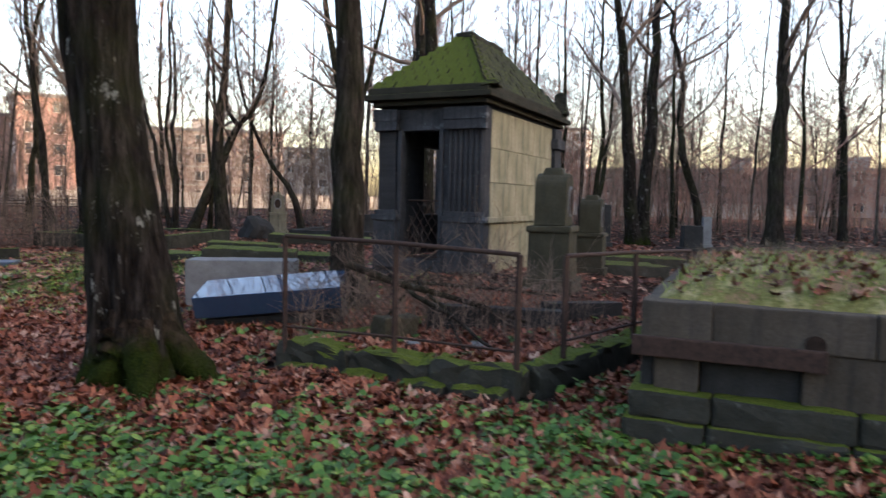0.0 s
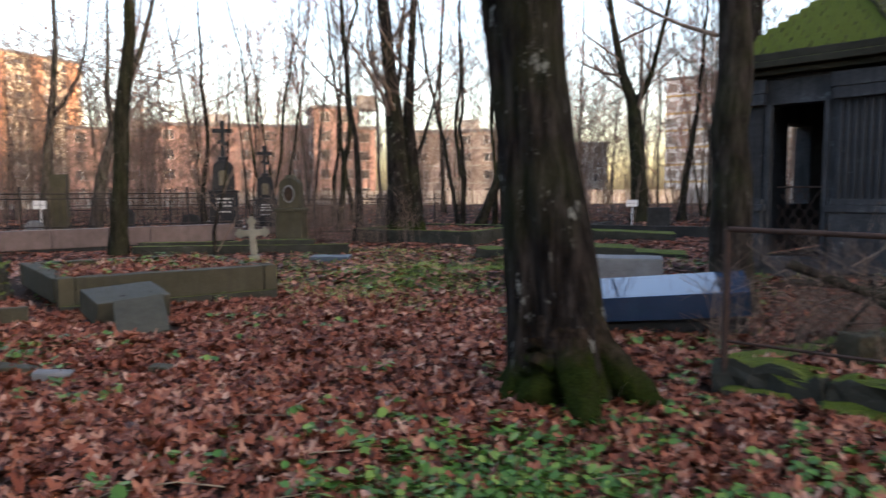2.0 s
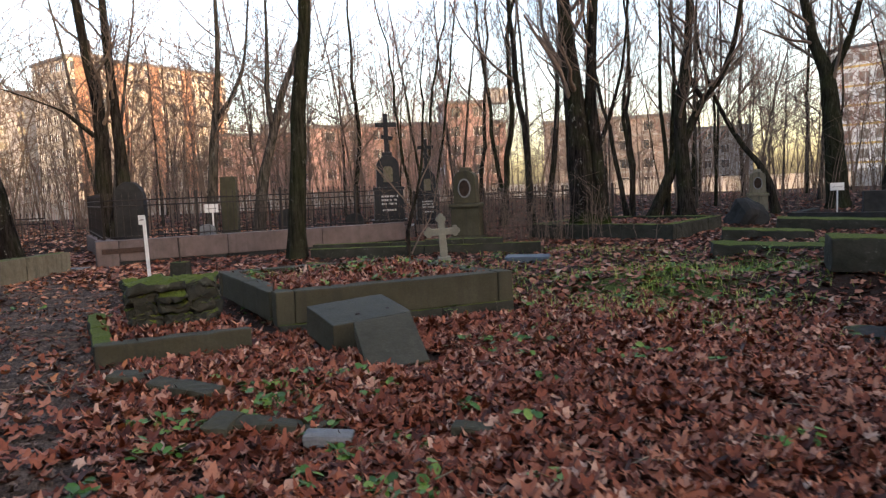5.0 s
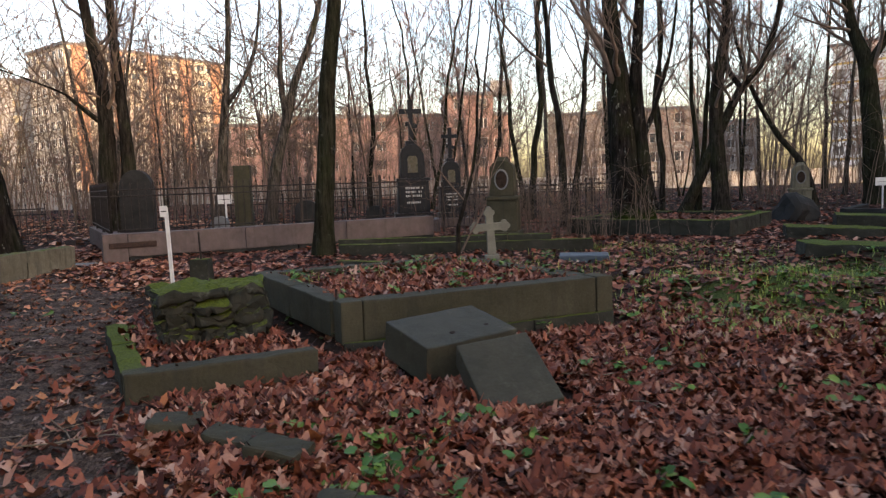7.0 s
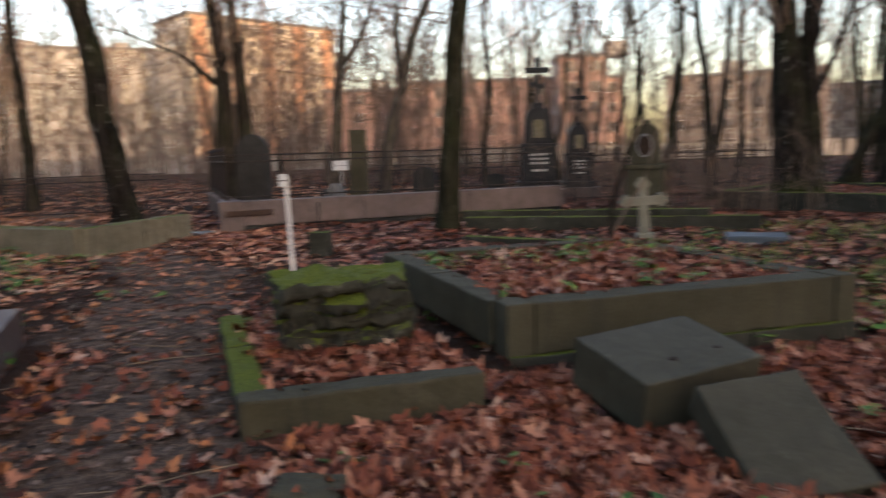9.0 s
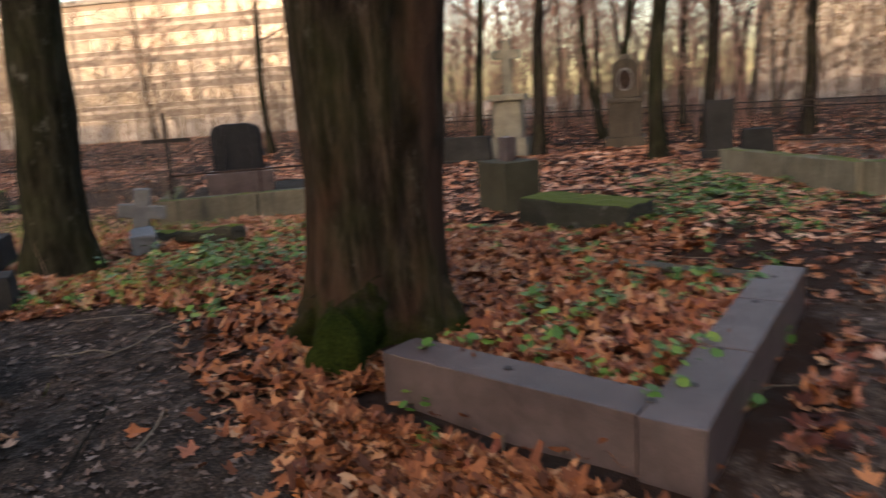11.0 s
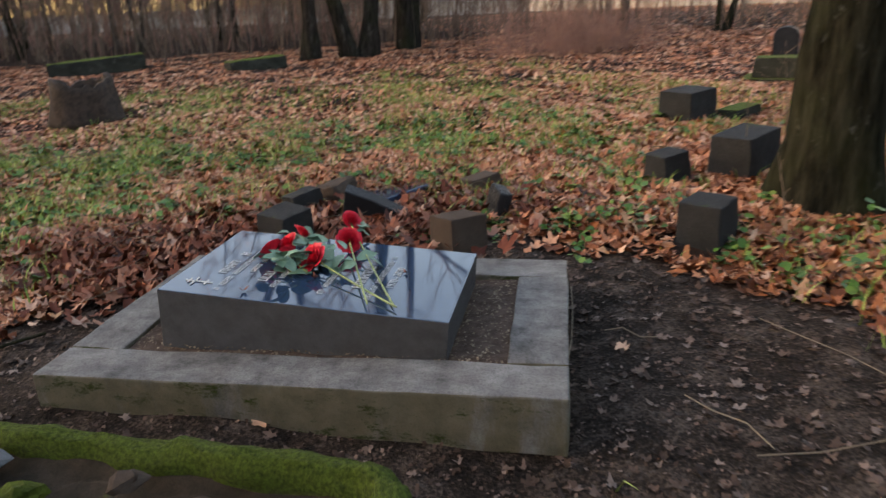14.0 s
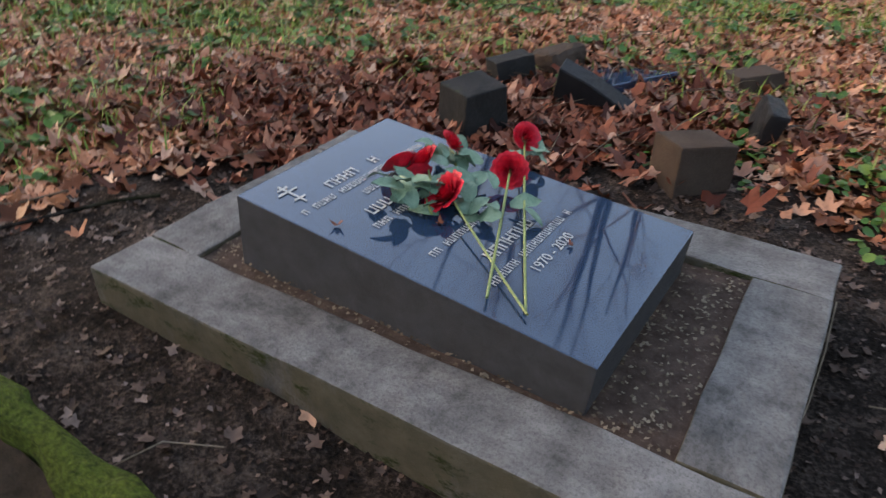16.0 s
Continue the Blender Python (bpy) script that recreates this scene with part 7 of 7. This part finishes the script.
house((-88, -68), 88, 104, 13, 5, 2.85, "wall_long", 30, "long pale panel building lit by low sun", band="wall_band", win=(3.0, 1.35), glass="pane_sky_sheen")
# an unseen block, added to keep the low sun off the graves
house((64, -15), 105, 130, 14, 7, 3.0, "wall_dim", 30, "unseen block of flats added to shade the cemetery")

fence_far = thing("boundary_wall", pose(0, 0, 0), "pale concrete boundary wall of the cemetery", "wall")
pts = [at_bearing(-30, 88), at_bearing(0, 92), at_bearing(25, 84), at_bearing(45, 82), at_bearing(70, 80), at_bearing(95, 74), at_bearing(120, 77), at_bearing(150, 82), at_bearing(185, 86), at_bearing(215, 86)]
for p, q in zip(pts, pts[1:]):
    kerb_run(fence_far, p, q, 0.2, 1.8, -0.05, "wall_band", max(1, int(math.dist(p, q) / 8)), wear=0, bevel=0, name="wall_panel")


# ---------------------------------------------------------------- leaves, herbs and grass
LEAF = []
for kind in range(12):
    rr = np.random.default_rng(50 + kind)
    tips = np.array([-2.3, -1.75, -1.35, -1.05, -0.6, -0.22, 0.0, 0.22, 0.6, 1.05, 1.35, 1.75, 2.3])
    rad = np.array([0.68, 0.52, 0.86, 0.88, 0.6, 0.84, 1.0, 0.84, 0.6, 0.88, 0.86, 0.52, 0.68]) * rr.uniform(0.7, 1.15, 13)
    a = tips + rr.normal(0, 0.05, 13)
    x, y = np.sin(a) * rad, np.cos(a) * rad
    z = 0.4 * rr.uniform(-0.5, 1.7) * rad ** 2 + rr.normal(0, 0.09, 13) + 0.34 * rr.uniform(-1, 1.6) * np.abs(x)
    LEAF.append(np.concatenate([[[0, -0.12, 0]], np.stack([x, y, z], -1)]))
FAN = np.array([(0, i, i + 1) for i in range(1, 13)])
DIAMOND = np.array([[0, -0.7, 0], [0.62, -0.1, 0.14], [0.25, 0.45, 0.0], [0, 0.9, 0.1], [-0.3, 0.4, 0.02], [-0.6, -0.1, 0.16]])
DFAN = np.array([(0, 1, 2), (0, 2, 3), (0, 3, 4), (0, 4, 5)])


def scatter(name, x, y, size, shapes, fan, material, label, category, seed, tilt=0.25, lift=0.012, z=None, flat=0.0):
    """Many small leaves over the ground as one mesh."""
    rng = np.random.default_rng(seed)
    n = len(x)
    z = ground_z(x, y) if z is None else z
    which = rng.integers(0, len(shapes), n)
    base = np.stack(shapes)[which]
    s = size * rng.uniform(0.65, 1.3, n)
    az = rng.uniform(0, 2 * np.pi, n)
    tx, ty = np.clip(rng.normal(0, tilt, n), -0.55, 0.55), np.clip(rng.normal(0, tilt, n), -0.55, 0.55)
    p = base * s[:, None, None]
    c, sn = np.cos(az)[:, None], np.sin(az)[:, None]
    px, py = p[..., 0] * c - p[..., 1] * sn, p[..., 0] * sn + p[..., 1] * c
    pz = p[..., 2] + px * tx[:, None] + py * ty[:, None]
    low = pz.min(1, keepdims=True)
    pz = pz - low * 0.75 + lift * rng.uniform(0.1, 1.6, (n, 1))
    v = np.stack([px + x[:, None], py + y[:, None], pz + z[:, None]], -1).reshape(-1, 3)
    k = base.shape[1]
    f = (fan[None] + (np.arange(n) * k)[:, None, None]).reshape(-1, 3)
    return tagged(raw(name, v, f, M[material]), label, category, kind="stuff")


RNG = np.random.default_rng(21)


def keep_out(x, y):
    """Where no litter lies: on the grave, the trough, trunks and stones."""
    bad = inside(GRAVE, x, y) & (RNG.random(len(x)) > 0.02)
    u, w = (x + 10.84) * 0.835 - (y - 0.98) * 0.55, (x + 10.84) * 0.55 + (y - 0.98) * 0.835
    bad |= (u > -0.3) & (u < 1.85) & (np.abs(w) < 0.32)
    for cx, cy, r in ((-2.6, 5.8, 0.45), (-12.9, 2.62, 0.6), (-15.25, -1.42, 0.4), (-1.37, 9.5, 0.28), (-15.25, 13.8, 0.25), (-10.5, 6.95, 0.5), (-8.3, 7.2, 0.45), (-7.5, 6.85, 0.4), (-11.29, -2.42, 0.2), (-12.36, -1.72, 0.18), (-13.62, -0.92, 0.18)):
        bad |= np.hypot(x - cx, y - cy) < r
    bad |= inside([(1.39, 4.77), (3.78, 3.75), (5.1, 6.9), (2.7, 7.9)], x, y)
    for p, q, w in ((BED[0], BED[1], 0.26), (BED[3], BED[0], 0.24), (GRANITE_BED[0], GRANITE_BED[1], 0.26), (GRANITE_BED[3], GRANITE_BED[0], 0.26), (FENCED[0], FENCED[1], 0.2), (FENCED[1], FENCED[2], 0.2), (SMALL_PLOT[0], SMALL_PLOT[1], 0.19)):
        bad |= near_line(x, y, [p, q]) < w * 0.75
    return ~bad


def cloud(n, x0, x1, y0, y1, power=0.85, use=worn):
    x, y = RNG.uniform(x0, x1, n) + RNG.normal(0, 0.45, n), RNG.uniform(y0, y1, n) + RNG.normal(0, 0.45, n)
    ok = RNG.random(n) > power * np.clip(1.5 * use(x, y), 0, 1)
    ok &= keep_out(x, y)
    return x[ok], y[ok]


lit = "brown fallen maple leaves covering the ground"
x, y = cloud(56000, -10.0, 3.0, 3.0, 10.0)
scatter("leaf_litter", x, y, 0.06, LEAF, FAN, "dead_leaf", lit, "leaves", 1, 0.3, 0.02)
x, y = cloud(9000, -12.5, -7.0, 2.6, 8.0, 0.95)
scatter("leaf_litter", x, y, 0.07, LEAF, FAN, "dead_leaf", lit, "leaves", 2)
x, y = cloud(17000, -17.0, -8.5, -1.5, 5.0, 1.0)
scatter("leaf_litter", x, y, 0.073, LEAF, FAN, "orange_leaf", "orange-brown maple leaves heaped round the maple", "leaves", 3)
x, y = cloud(34000, -18.0, -7.5, -5.0, 0.5, 0.997)
scatter("leaf_litter", x, y, 0.055, LEAF, FAN, "pale_leaf", "faded brown leaves on the clearing", "leaves", 4)
x, y = cloud(36000, -20, -4, -9, -4.9)
scatter("leaf_litter", x, y, 0.046, [DIAMOND], DFAN, "pale_leaf", "faded brown leaves on the clearing", "leaves", 40)
x, y = cloud(46000, -24, 7, 9.5, 27)
scatter("leaf_litter", x, y, 0.075, [DIAMOND], DFAN, "dead_leaf", lit, "leaves", 5)
x, y = cloud(64000, -32, -4, -26, -8.5)
scatter("leaf_litter", x, y, 0.058, [DIAMOND], DFAN, "pale_leaf", "faded orange leaves on the far clearing", "leaves", 6)
x, y = cloud(20000, -30, -15, -4, 12)
# paler leaf colour here puts the low sun on the track
scatter("leaf_litter", x, y, 0.07, [DIAMOND], DFAN, "pale_leaf", "orange leaves along the track", "leaves", 7)
x, y = cloud(9000, 0.0, 5.0, 2.0, 10.0)
scatter("leaf_litter", x, y, 0.068, LEAF, FAN, "dead_leaf", lit, "leaves", 8)
x, y = cloud(22000, -9.0, 7.0, -10.0, 3.6)
scatter("leaf_litter", x, y, 0.068, [DIAMOND], DFAN, "dead_leaf", lit, "leaves", 45)
x, y = cloud(36000, -75, -24, -60, 26)
# sunlight on the far ground is given by this lighter leaf colour
scatter("leaf_litter", x, y, 0.12, [DIAMOND], DFAN, "pale_leaf", "orange leaves under the far trees", "leaves", 43)
x, y = cloud(30000, -60, 35, 26, 75)
scatter("leaf_litter", x, y, 0.13, [DIAMOND], DFAN, "dead_leaf", "brown leaves under the far woods", "leaves", 44)
# trampled grey leaves on the track
x, y = RNG.uniform(-16, -4, 16000), RNG.uniform(-3.0, 9, 16000)
ok = (worn(x, y) > 0.3) & keep_out(x, y)
scatter("leaf_litter", x[ok], y[ok], 0.032, LEAF, FAN, "grey_leaf", "trampled grey leaf scraps on bare earth", "leaves", 9, 0.12, 0.004)
x, y = RNG.uniform(-14.5, -7, 26000), RNG.uniform(-3.0, 5.5, 26000)
ok = (worn(x, y) > 0.2) & keep_out(x, y)
scatter("leaf_crumbs", x[ok], y[ok], 0.012, [DIAMOND], DFAN, "grey_leaf", "crumbled leaf bits and needles on bare earth", "leaves", 41, 0.4, 0.006)
x, y = RNG.uniform(-12.7, -9.9, 11000), RNG.uniform(-1.9, 0.6, 11000)
ok = inside(inset(GRAVE, 0.26), x, y)
scatter("leaf_crumbs", x[ok], y[ok], 0.009, [DIAMOND], DFAN, "straw", "brown leaf bits on the soil of the grave", "leaves", 42, 0.3, 0.004, np.full(ok.sum(), 0.184))
# dry leaves blown over the track further on
x, y = RNG.uniform(-30, -9.5, 9000), RNG.uniform(3.0, 13.0, 9000)
ok = (near_line(x, y, TRACK) < 1.7) & keep_out(x, y) & (RNG.random(9000) < 0.75)
scatter("leaf_litter", x[ok], y[ok], 0.055, LEAF, FAN, "orange_leaf", "scattered brown leaves on the trodden track", "leaves", 46, 0.2, 0.006)
# a heap of curled brown leaves behind the grave
x, y = RNG.normal(-11.2, 1.1, 2600), RNG.normal(-2.45, 0.42, 2600)
ok = keep_out(x, y) & ~inside(GRAVE, x, y)
scatter("leaf_drift", x[ok], y[ok], 0.07, LEAF, FAN, "dead_leaf", "curled brown leaves heaped behind the grave", "leaves", 47, 0.4, 0.03)
# on the beds
for poly, h, n, sd in ((BED, 0.38, 900, 11), (SMALL_PLOT, 0.13, 500, 12), (GRANITE_BED, 0.2, 700, 13), (FENCED, 0.2, 900, 14)):
    cx, cy = [p[0] for p in poly], [p[1] for p in poly]
    x, y = RNG.uniform(min(cx), max(cx), n * 2), RNG.uniform(min(cy), max(cy), n * 2)
    ok = inside(poly, x, y)
    scatter("leaf_litter", x[ok], y[ok], 0.072, LEAF, FAN, "orange_leaf" if sd == 13 else "dead_leaf", "fallen leaves lying on a grave plot", "leaves", sd)
# a drift of leaves beside the granite kerb
t = RNG.random(2600)
x = -10.9 - 1.1 * t + RNG.normal(0.25, 0.3, 2600)
y = 4.1 - 1.5 * t + RNG.normal(-0.1, 0.3, 2600)
ok = keep_out(x, y)
scatter("leaf_drift", x[ok], y[ok], 0.064, LEAF, FAN, "orange_leaf", "deep drift of orange leaves against a kerb", "leaves", 15, 0.3, 0.03)
# a few single leaves on the polished slab
for i, (a, b, s) in enumerate(((-0.25, -0.335, 0.03), (0.38, 0.05, 0.02), (0.0, -0.12, 0.024))):
    pw = Matrix.Translation((-11.25, -0.68, 0)) @ pose(0, 0, 0, 0, 0, math.degrees(math.atan2(ux.y, ux.x))) @ Vector((a, b, 0))
    ob = scatter("fallen_leaf", np.array([pw.x]), np.array([pw.y]), s, LEAF[:1], FAN, "dead_leaf", "single dry leaf on the polished slab", "leaf", 60 + i, 0.02, 0.003, np.array([0.406 - a * 0.08]))
    ob["kind"] = ""
    del ob["kind"]


def herbs(name, x, y, label, seed, size=0.034, mat="herb", leaves=9, rise=0.07):
    """Low clumps of round-leaved weeds."""
    rng = np.random.default_rng(seed)
    n = len(x)
    cx = np.repeat(x, leaves) + rng.normal(0, 0.05, n * leaves)
    cy = np.repeat(y, leaves) + rng.normal(0, 0.05, n * leaves)
    z = ground_z(cx, cy) + rng.uniform(0.015, rise, n * leaves)
    oval = []
    for s in range(4):
        r2 = np.random.default_rng(s)
        aa = np.linspace(-np.pi * 0.85, np.pi * 0.85, 7)
        q = np.stack([np.sin(aa) * 0.8, np.cos(aa) * 1.0, 0.25 * np.abs(np.sin(aa)) * r2.uniform(0.4, 1.3) + r2.normal(0, 0.05, 7)], -1)
        oval.append(np.concatenate([[[0, -0.75, 0]], q]))
    fan = np.array([(0, i, i + 1) for i in range(1, 7)])
    return scatter(name, cx, cy, size, oval, fan, mat, label, "weeds", seed, 0.35, 0.0, z)


def clumps(n, x0, x1, y0, y1, bias=1.0):
    x, y = RNG.uniform(x0, x1, n) + RNG.normal(0, 0.3, n), RNG.uniform(y0, y1, n) + RNG.normal(0, 0.3, n)
    pat = 0.5 + 0.5 * np.sin(2.3 * x + 1.1 * y) * np.sin(1.9 * y - 1.3 * x)
    ok = (RNG.random(n) < bias * green_at(x, y) ** 1.3 * pat * 1.6) & keep_out(x, y)
    return x[ok], y[ok]


x, y = clumps(3600, -3.4, 3.0, 2.2, 5.6, 1.6)
herbs("weeds", x, y, "dense bright green weeds by the kerb", 70, 0.028)
x, y = clumps(2000, -8.0, 3.0, 2.2, 8.0)
herbs("weeds", x, y, "low green weeds growing through dead leaves", 71)
x, y = clumps(5200, -17.5, -6.0, -8.0, 5.5)
herbs("weeds", x, y, "low green weeds on the clearing", 72)
x, y = clumps(1100, -12, 2, 8.0, 17.0)
herbs("weeds", x, y, "low green weeds between graves", 73, 0.034, leaves=6)
x, y = RNG.normal(-14.95, 0.5, 60), RNG.normal(0.45, 0.5, 60)
ok = keep_out(x, y)
herbs("weeds", x[ok], y[ok], "tall leafy green weeds behind the maple", 76, 0.03, leaves=14, rise=0.26)
for poly, n, sd in ((BED, 75, 74), (GRANITE_BED, 110, 75)):
    cx, cy = [p[0] for p in poly], [p[1] for p in poly]
    x, y = RNG.uniform(min(cx), max(cx), n), RNG.uniform(min(cy), max(cy), n)
    ok = inside(poly, x, y) & (np.sin(2.7 * x) * np.sin(3.1 * y) > -0.2)
    herbs("weeds", x[ok], y[ok], "green weeds growing in a grave bed", sd, 0.03, leaves=12, rise=0.12)


def grass(name, x, y, label, seed, h=0.11, mat="grass", w=0.0035, z=None):
    rng = np.random.default_rng(seed)
    n = len(x)
    z = ground_z(x, y) if z is None else z
    az = rng.uniform(0, 2 * np.pi, n)
    hh = h * rng.uniform(0.4, 1.3, n)
    bend = hh * rng.uniform(0.3, 1.4, n)
    dx, dy = np.cos(az), np.sin(az)
    a = np.stack([x - dy * w, y + dx * w, z - 0.01], -1)
    b = np.stack([x + dy * w, y - dx * w, z - 0.01], -1)
    c = np.stack([x + dx * bend * 0.35 - dy * w * 0.7, y + dy * bend * 0.35 + dx * w * 0.7, z + hh * 0.65], -1)
    e = np.stack([x + dx * bend * 0.35 + dy * w * 0.7, y + dy * bend * 0.35 - dx * w * 0.7, z + hh * 0.65], -1)
    d = np.stack([x + dx * bend, y + dy * bend, z + hh], -1)
    v = np.stack([a, b, e, c, d], 1).reshape(-1, 3)
    f = (np.array([(0, 1, 2), (0, 2, 3), (3, 2, 4)])[None] + (np.arange(n) * 5)[:, None, None]).reshape(-1, 3)
    return tagged(raw(name, v, f, M[mat]), label, "grass", kind="stuff")


x, y = clumps(120000, -19, -5, -14, 0.5, 1.05)
grass("grass", x, y, "thin green grass on the clearing", 81, 0.12, "grass", 0.006)
x, y = clumps(34000, -12, 0, 8, 18, 0.9)
grass("grass", x, y, "thin yellow-green grass on mounds", 82, 0.12, "grass", 0.005)
x, y = cloud(900, -15, 2, -8, 14, 1.0)
grass("dry_stalks", x, y, "pale dry stalks lying over leaves", 83, 0.2, "straw", 0.0016)


def stalks():
    """Long pale stalks laid flat on the clearing."""
    rng = np.random.default_rng(84)
    t = Tubes()
    for _ in range(330):
        x, y = rng.uniform(-13.5, -8.2), rng.uniform(-7.5, -1.9)
        a, L = rng.normal(0.5, 0.7), rng.uniform(0.25, 0.75)
        q = np.array([[x + math.cos(a) * L * u, y + math.sin(a) * L * u, 0.05 + 0.05 * math.sin(3 * u) + rng.uniform(0, 0.02)] for u in (0, 0.33, 0.67, 1)])
        q[:, :2] += rng.normal(0, 0.015, (4, 2))
        q[:, 2] += ground_z(q[:, 0], q[:, 1])
        t.add(q, rng.uniform(0.0016, 0.0038), 3)
    tagged(t.make("dry_stalks", M["straw"]), "long pale dry stalks lying on the clearing", "grass", kind="stuff")


stalks()
x, y = np.concatenate([RNG.normal(-12.9, 0.4, 20), RNG.normal(-13.8, 0.5, 24), RNG.normal(-14.6, 0.5, 34)]), np.concatenate([RNG.normal(-1.8, 0.25, 20), RNG.normal(-1.6, 0.35, 24), RNG.normal(-0.9, 0.4, 34)])
ok = keep_out(x, y)
herbs("weeds", x[ok], y[ok], "bright green weeds between stone posts", 77, 0.027, leaves=7, rise=0.07)
x, y = RNG.normal(-18.0, 1.6, 260), RNG.normal(6.1, 0.7, 260)
herbs("weeds", x, y, "green weeds on a low mound by the track", 78, 0.03, leaves=6, rise=0.1)


def vault_cover():
    """Fallen leaves and straw on the earth heaped over the vault."""
    rng = np.random.default_rng(95)
    m = pose(1.39, 4.77, -0.05, 0, 0, math.degrees(math.atan2(-0.392, 0.92)))
    pts3 = []
    for a, b in rng.uniform(-0.48, 0.48, (3200, 2)):
        e = (1 - (2 * abs(a)) ** 4) * (1 - (2 * abs(b)) ** 4)
        q = Vector((a, b, 0))
        h = 0.2 * e ** 0.6 + (0.07 * noise.noise(q * 6) + 0.05 * noise.noise(q * 19)) * e
        pts3.append(m @ Vector((a * 2.44 + 1.3, b * 3.2 + 1.73, 1.0 + h)))
    p = np.array(pts3)
    scatter("leaf_litter", p[:520, 0], p[:520, 1], 0.055, LEAF, FAN, "dead_leaf", "brown leaves on the turf of the vault", "leaves", 96, 0.3, 0.01, p[:520, 2])
    grass("grass", p[500:2700, 0], p[500:2700, 1], "short green turf on the vault", 97, 0.07, "grass", 0.003, p[500:2700, 2])
    grass("dry_stalks", p[2100:, 0], p[2100:, 1], "pale straw lying on the vault", 98, 0.16, "straw", 0.0025, p[2100:, 2])


vault_cover()


def sticks():
    rng = np.random.default_rng(90)
    t = Tubes()
    for _ in range(420):
        x, y = rng.uniform(-16, 3), rng.uniform(-6, 10)
        if not keep_out(np.array([x]), np.array([y]))[0]:
            continue
        a, L = rng.uniform(0, 6.28), rng.uniform(0.15, 0.8)
        p = np.array([[x + math.cos(a) * L * s + rng.normal(0, 0.012), y + math.sin(a) * L * s + rng.normal(0, 0.012), 0.03 + rng.uniform(0, 0.03)] for s in (0, 0.35, 0.7, 1)])
        p[:, 2] += ground_z(p[:, 0], p[:, 1])
        t.add(p, rng.uniform(0.002, 0.006), 4)
    tagged(t.make("fallen_twigs", M["straw"]), "dry fallen twigs scattered over the leaves", "twigs", kind="stuff")
    for pts3, r in (([(-12.6, -2.0, 0.06), (-13.1, -1.75, 0.08), (-13.7, -1.45, 0.06), (-14.2, -1.1, 0.06)], 0.012), ([(-10.6, 1.7, 0.03), (-11.2, 1.5, 0.04), (-11.7, 1.35, 0.04)], 0.008), ([(-9.2, -1.0, 0.03), (-9.7, -1.3, 0.05), (-9.9, -1.35, 0.06)], 0.009)):
        tagged(Tubes().add(pts3, r, 6).make("stick", M["bark"]), "dark fallen stick lying by the grave", "stick")


sticks()
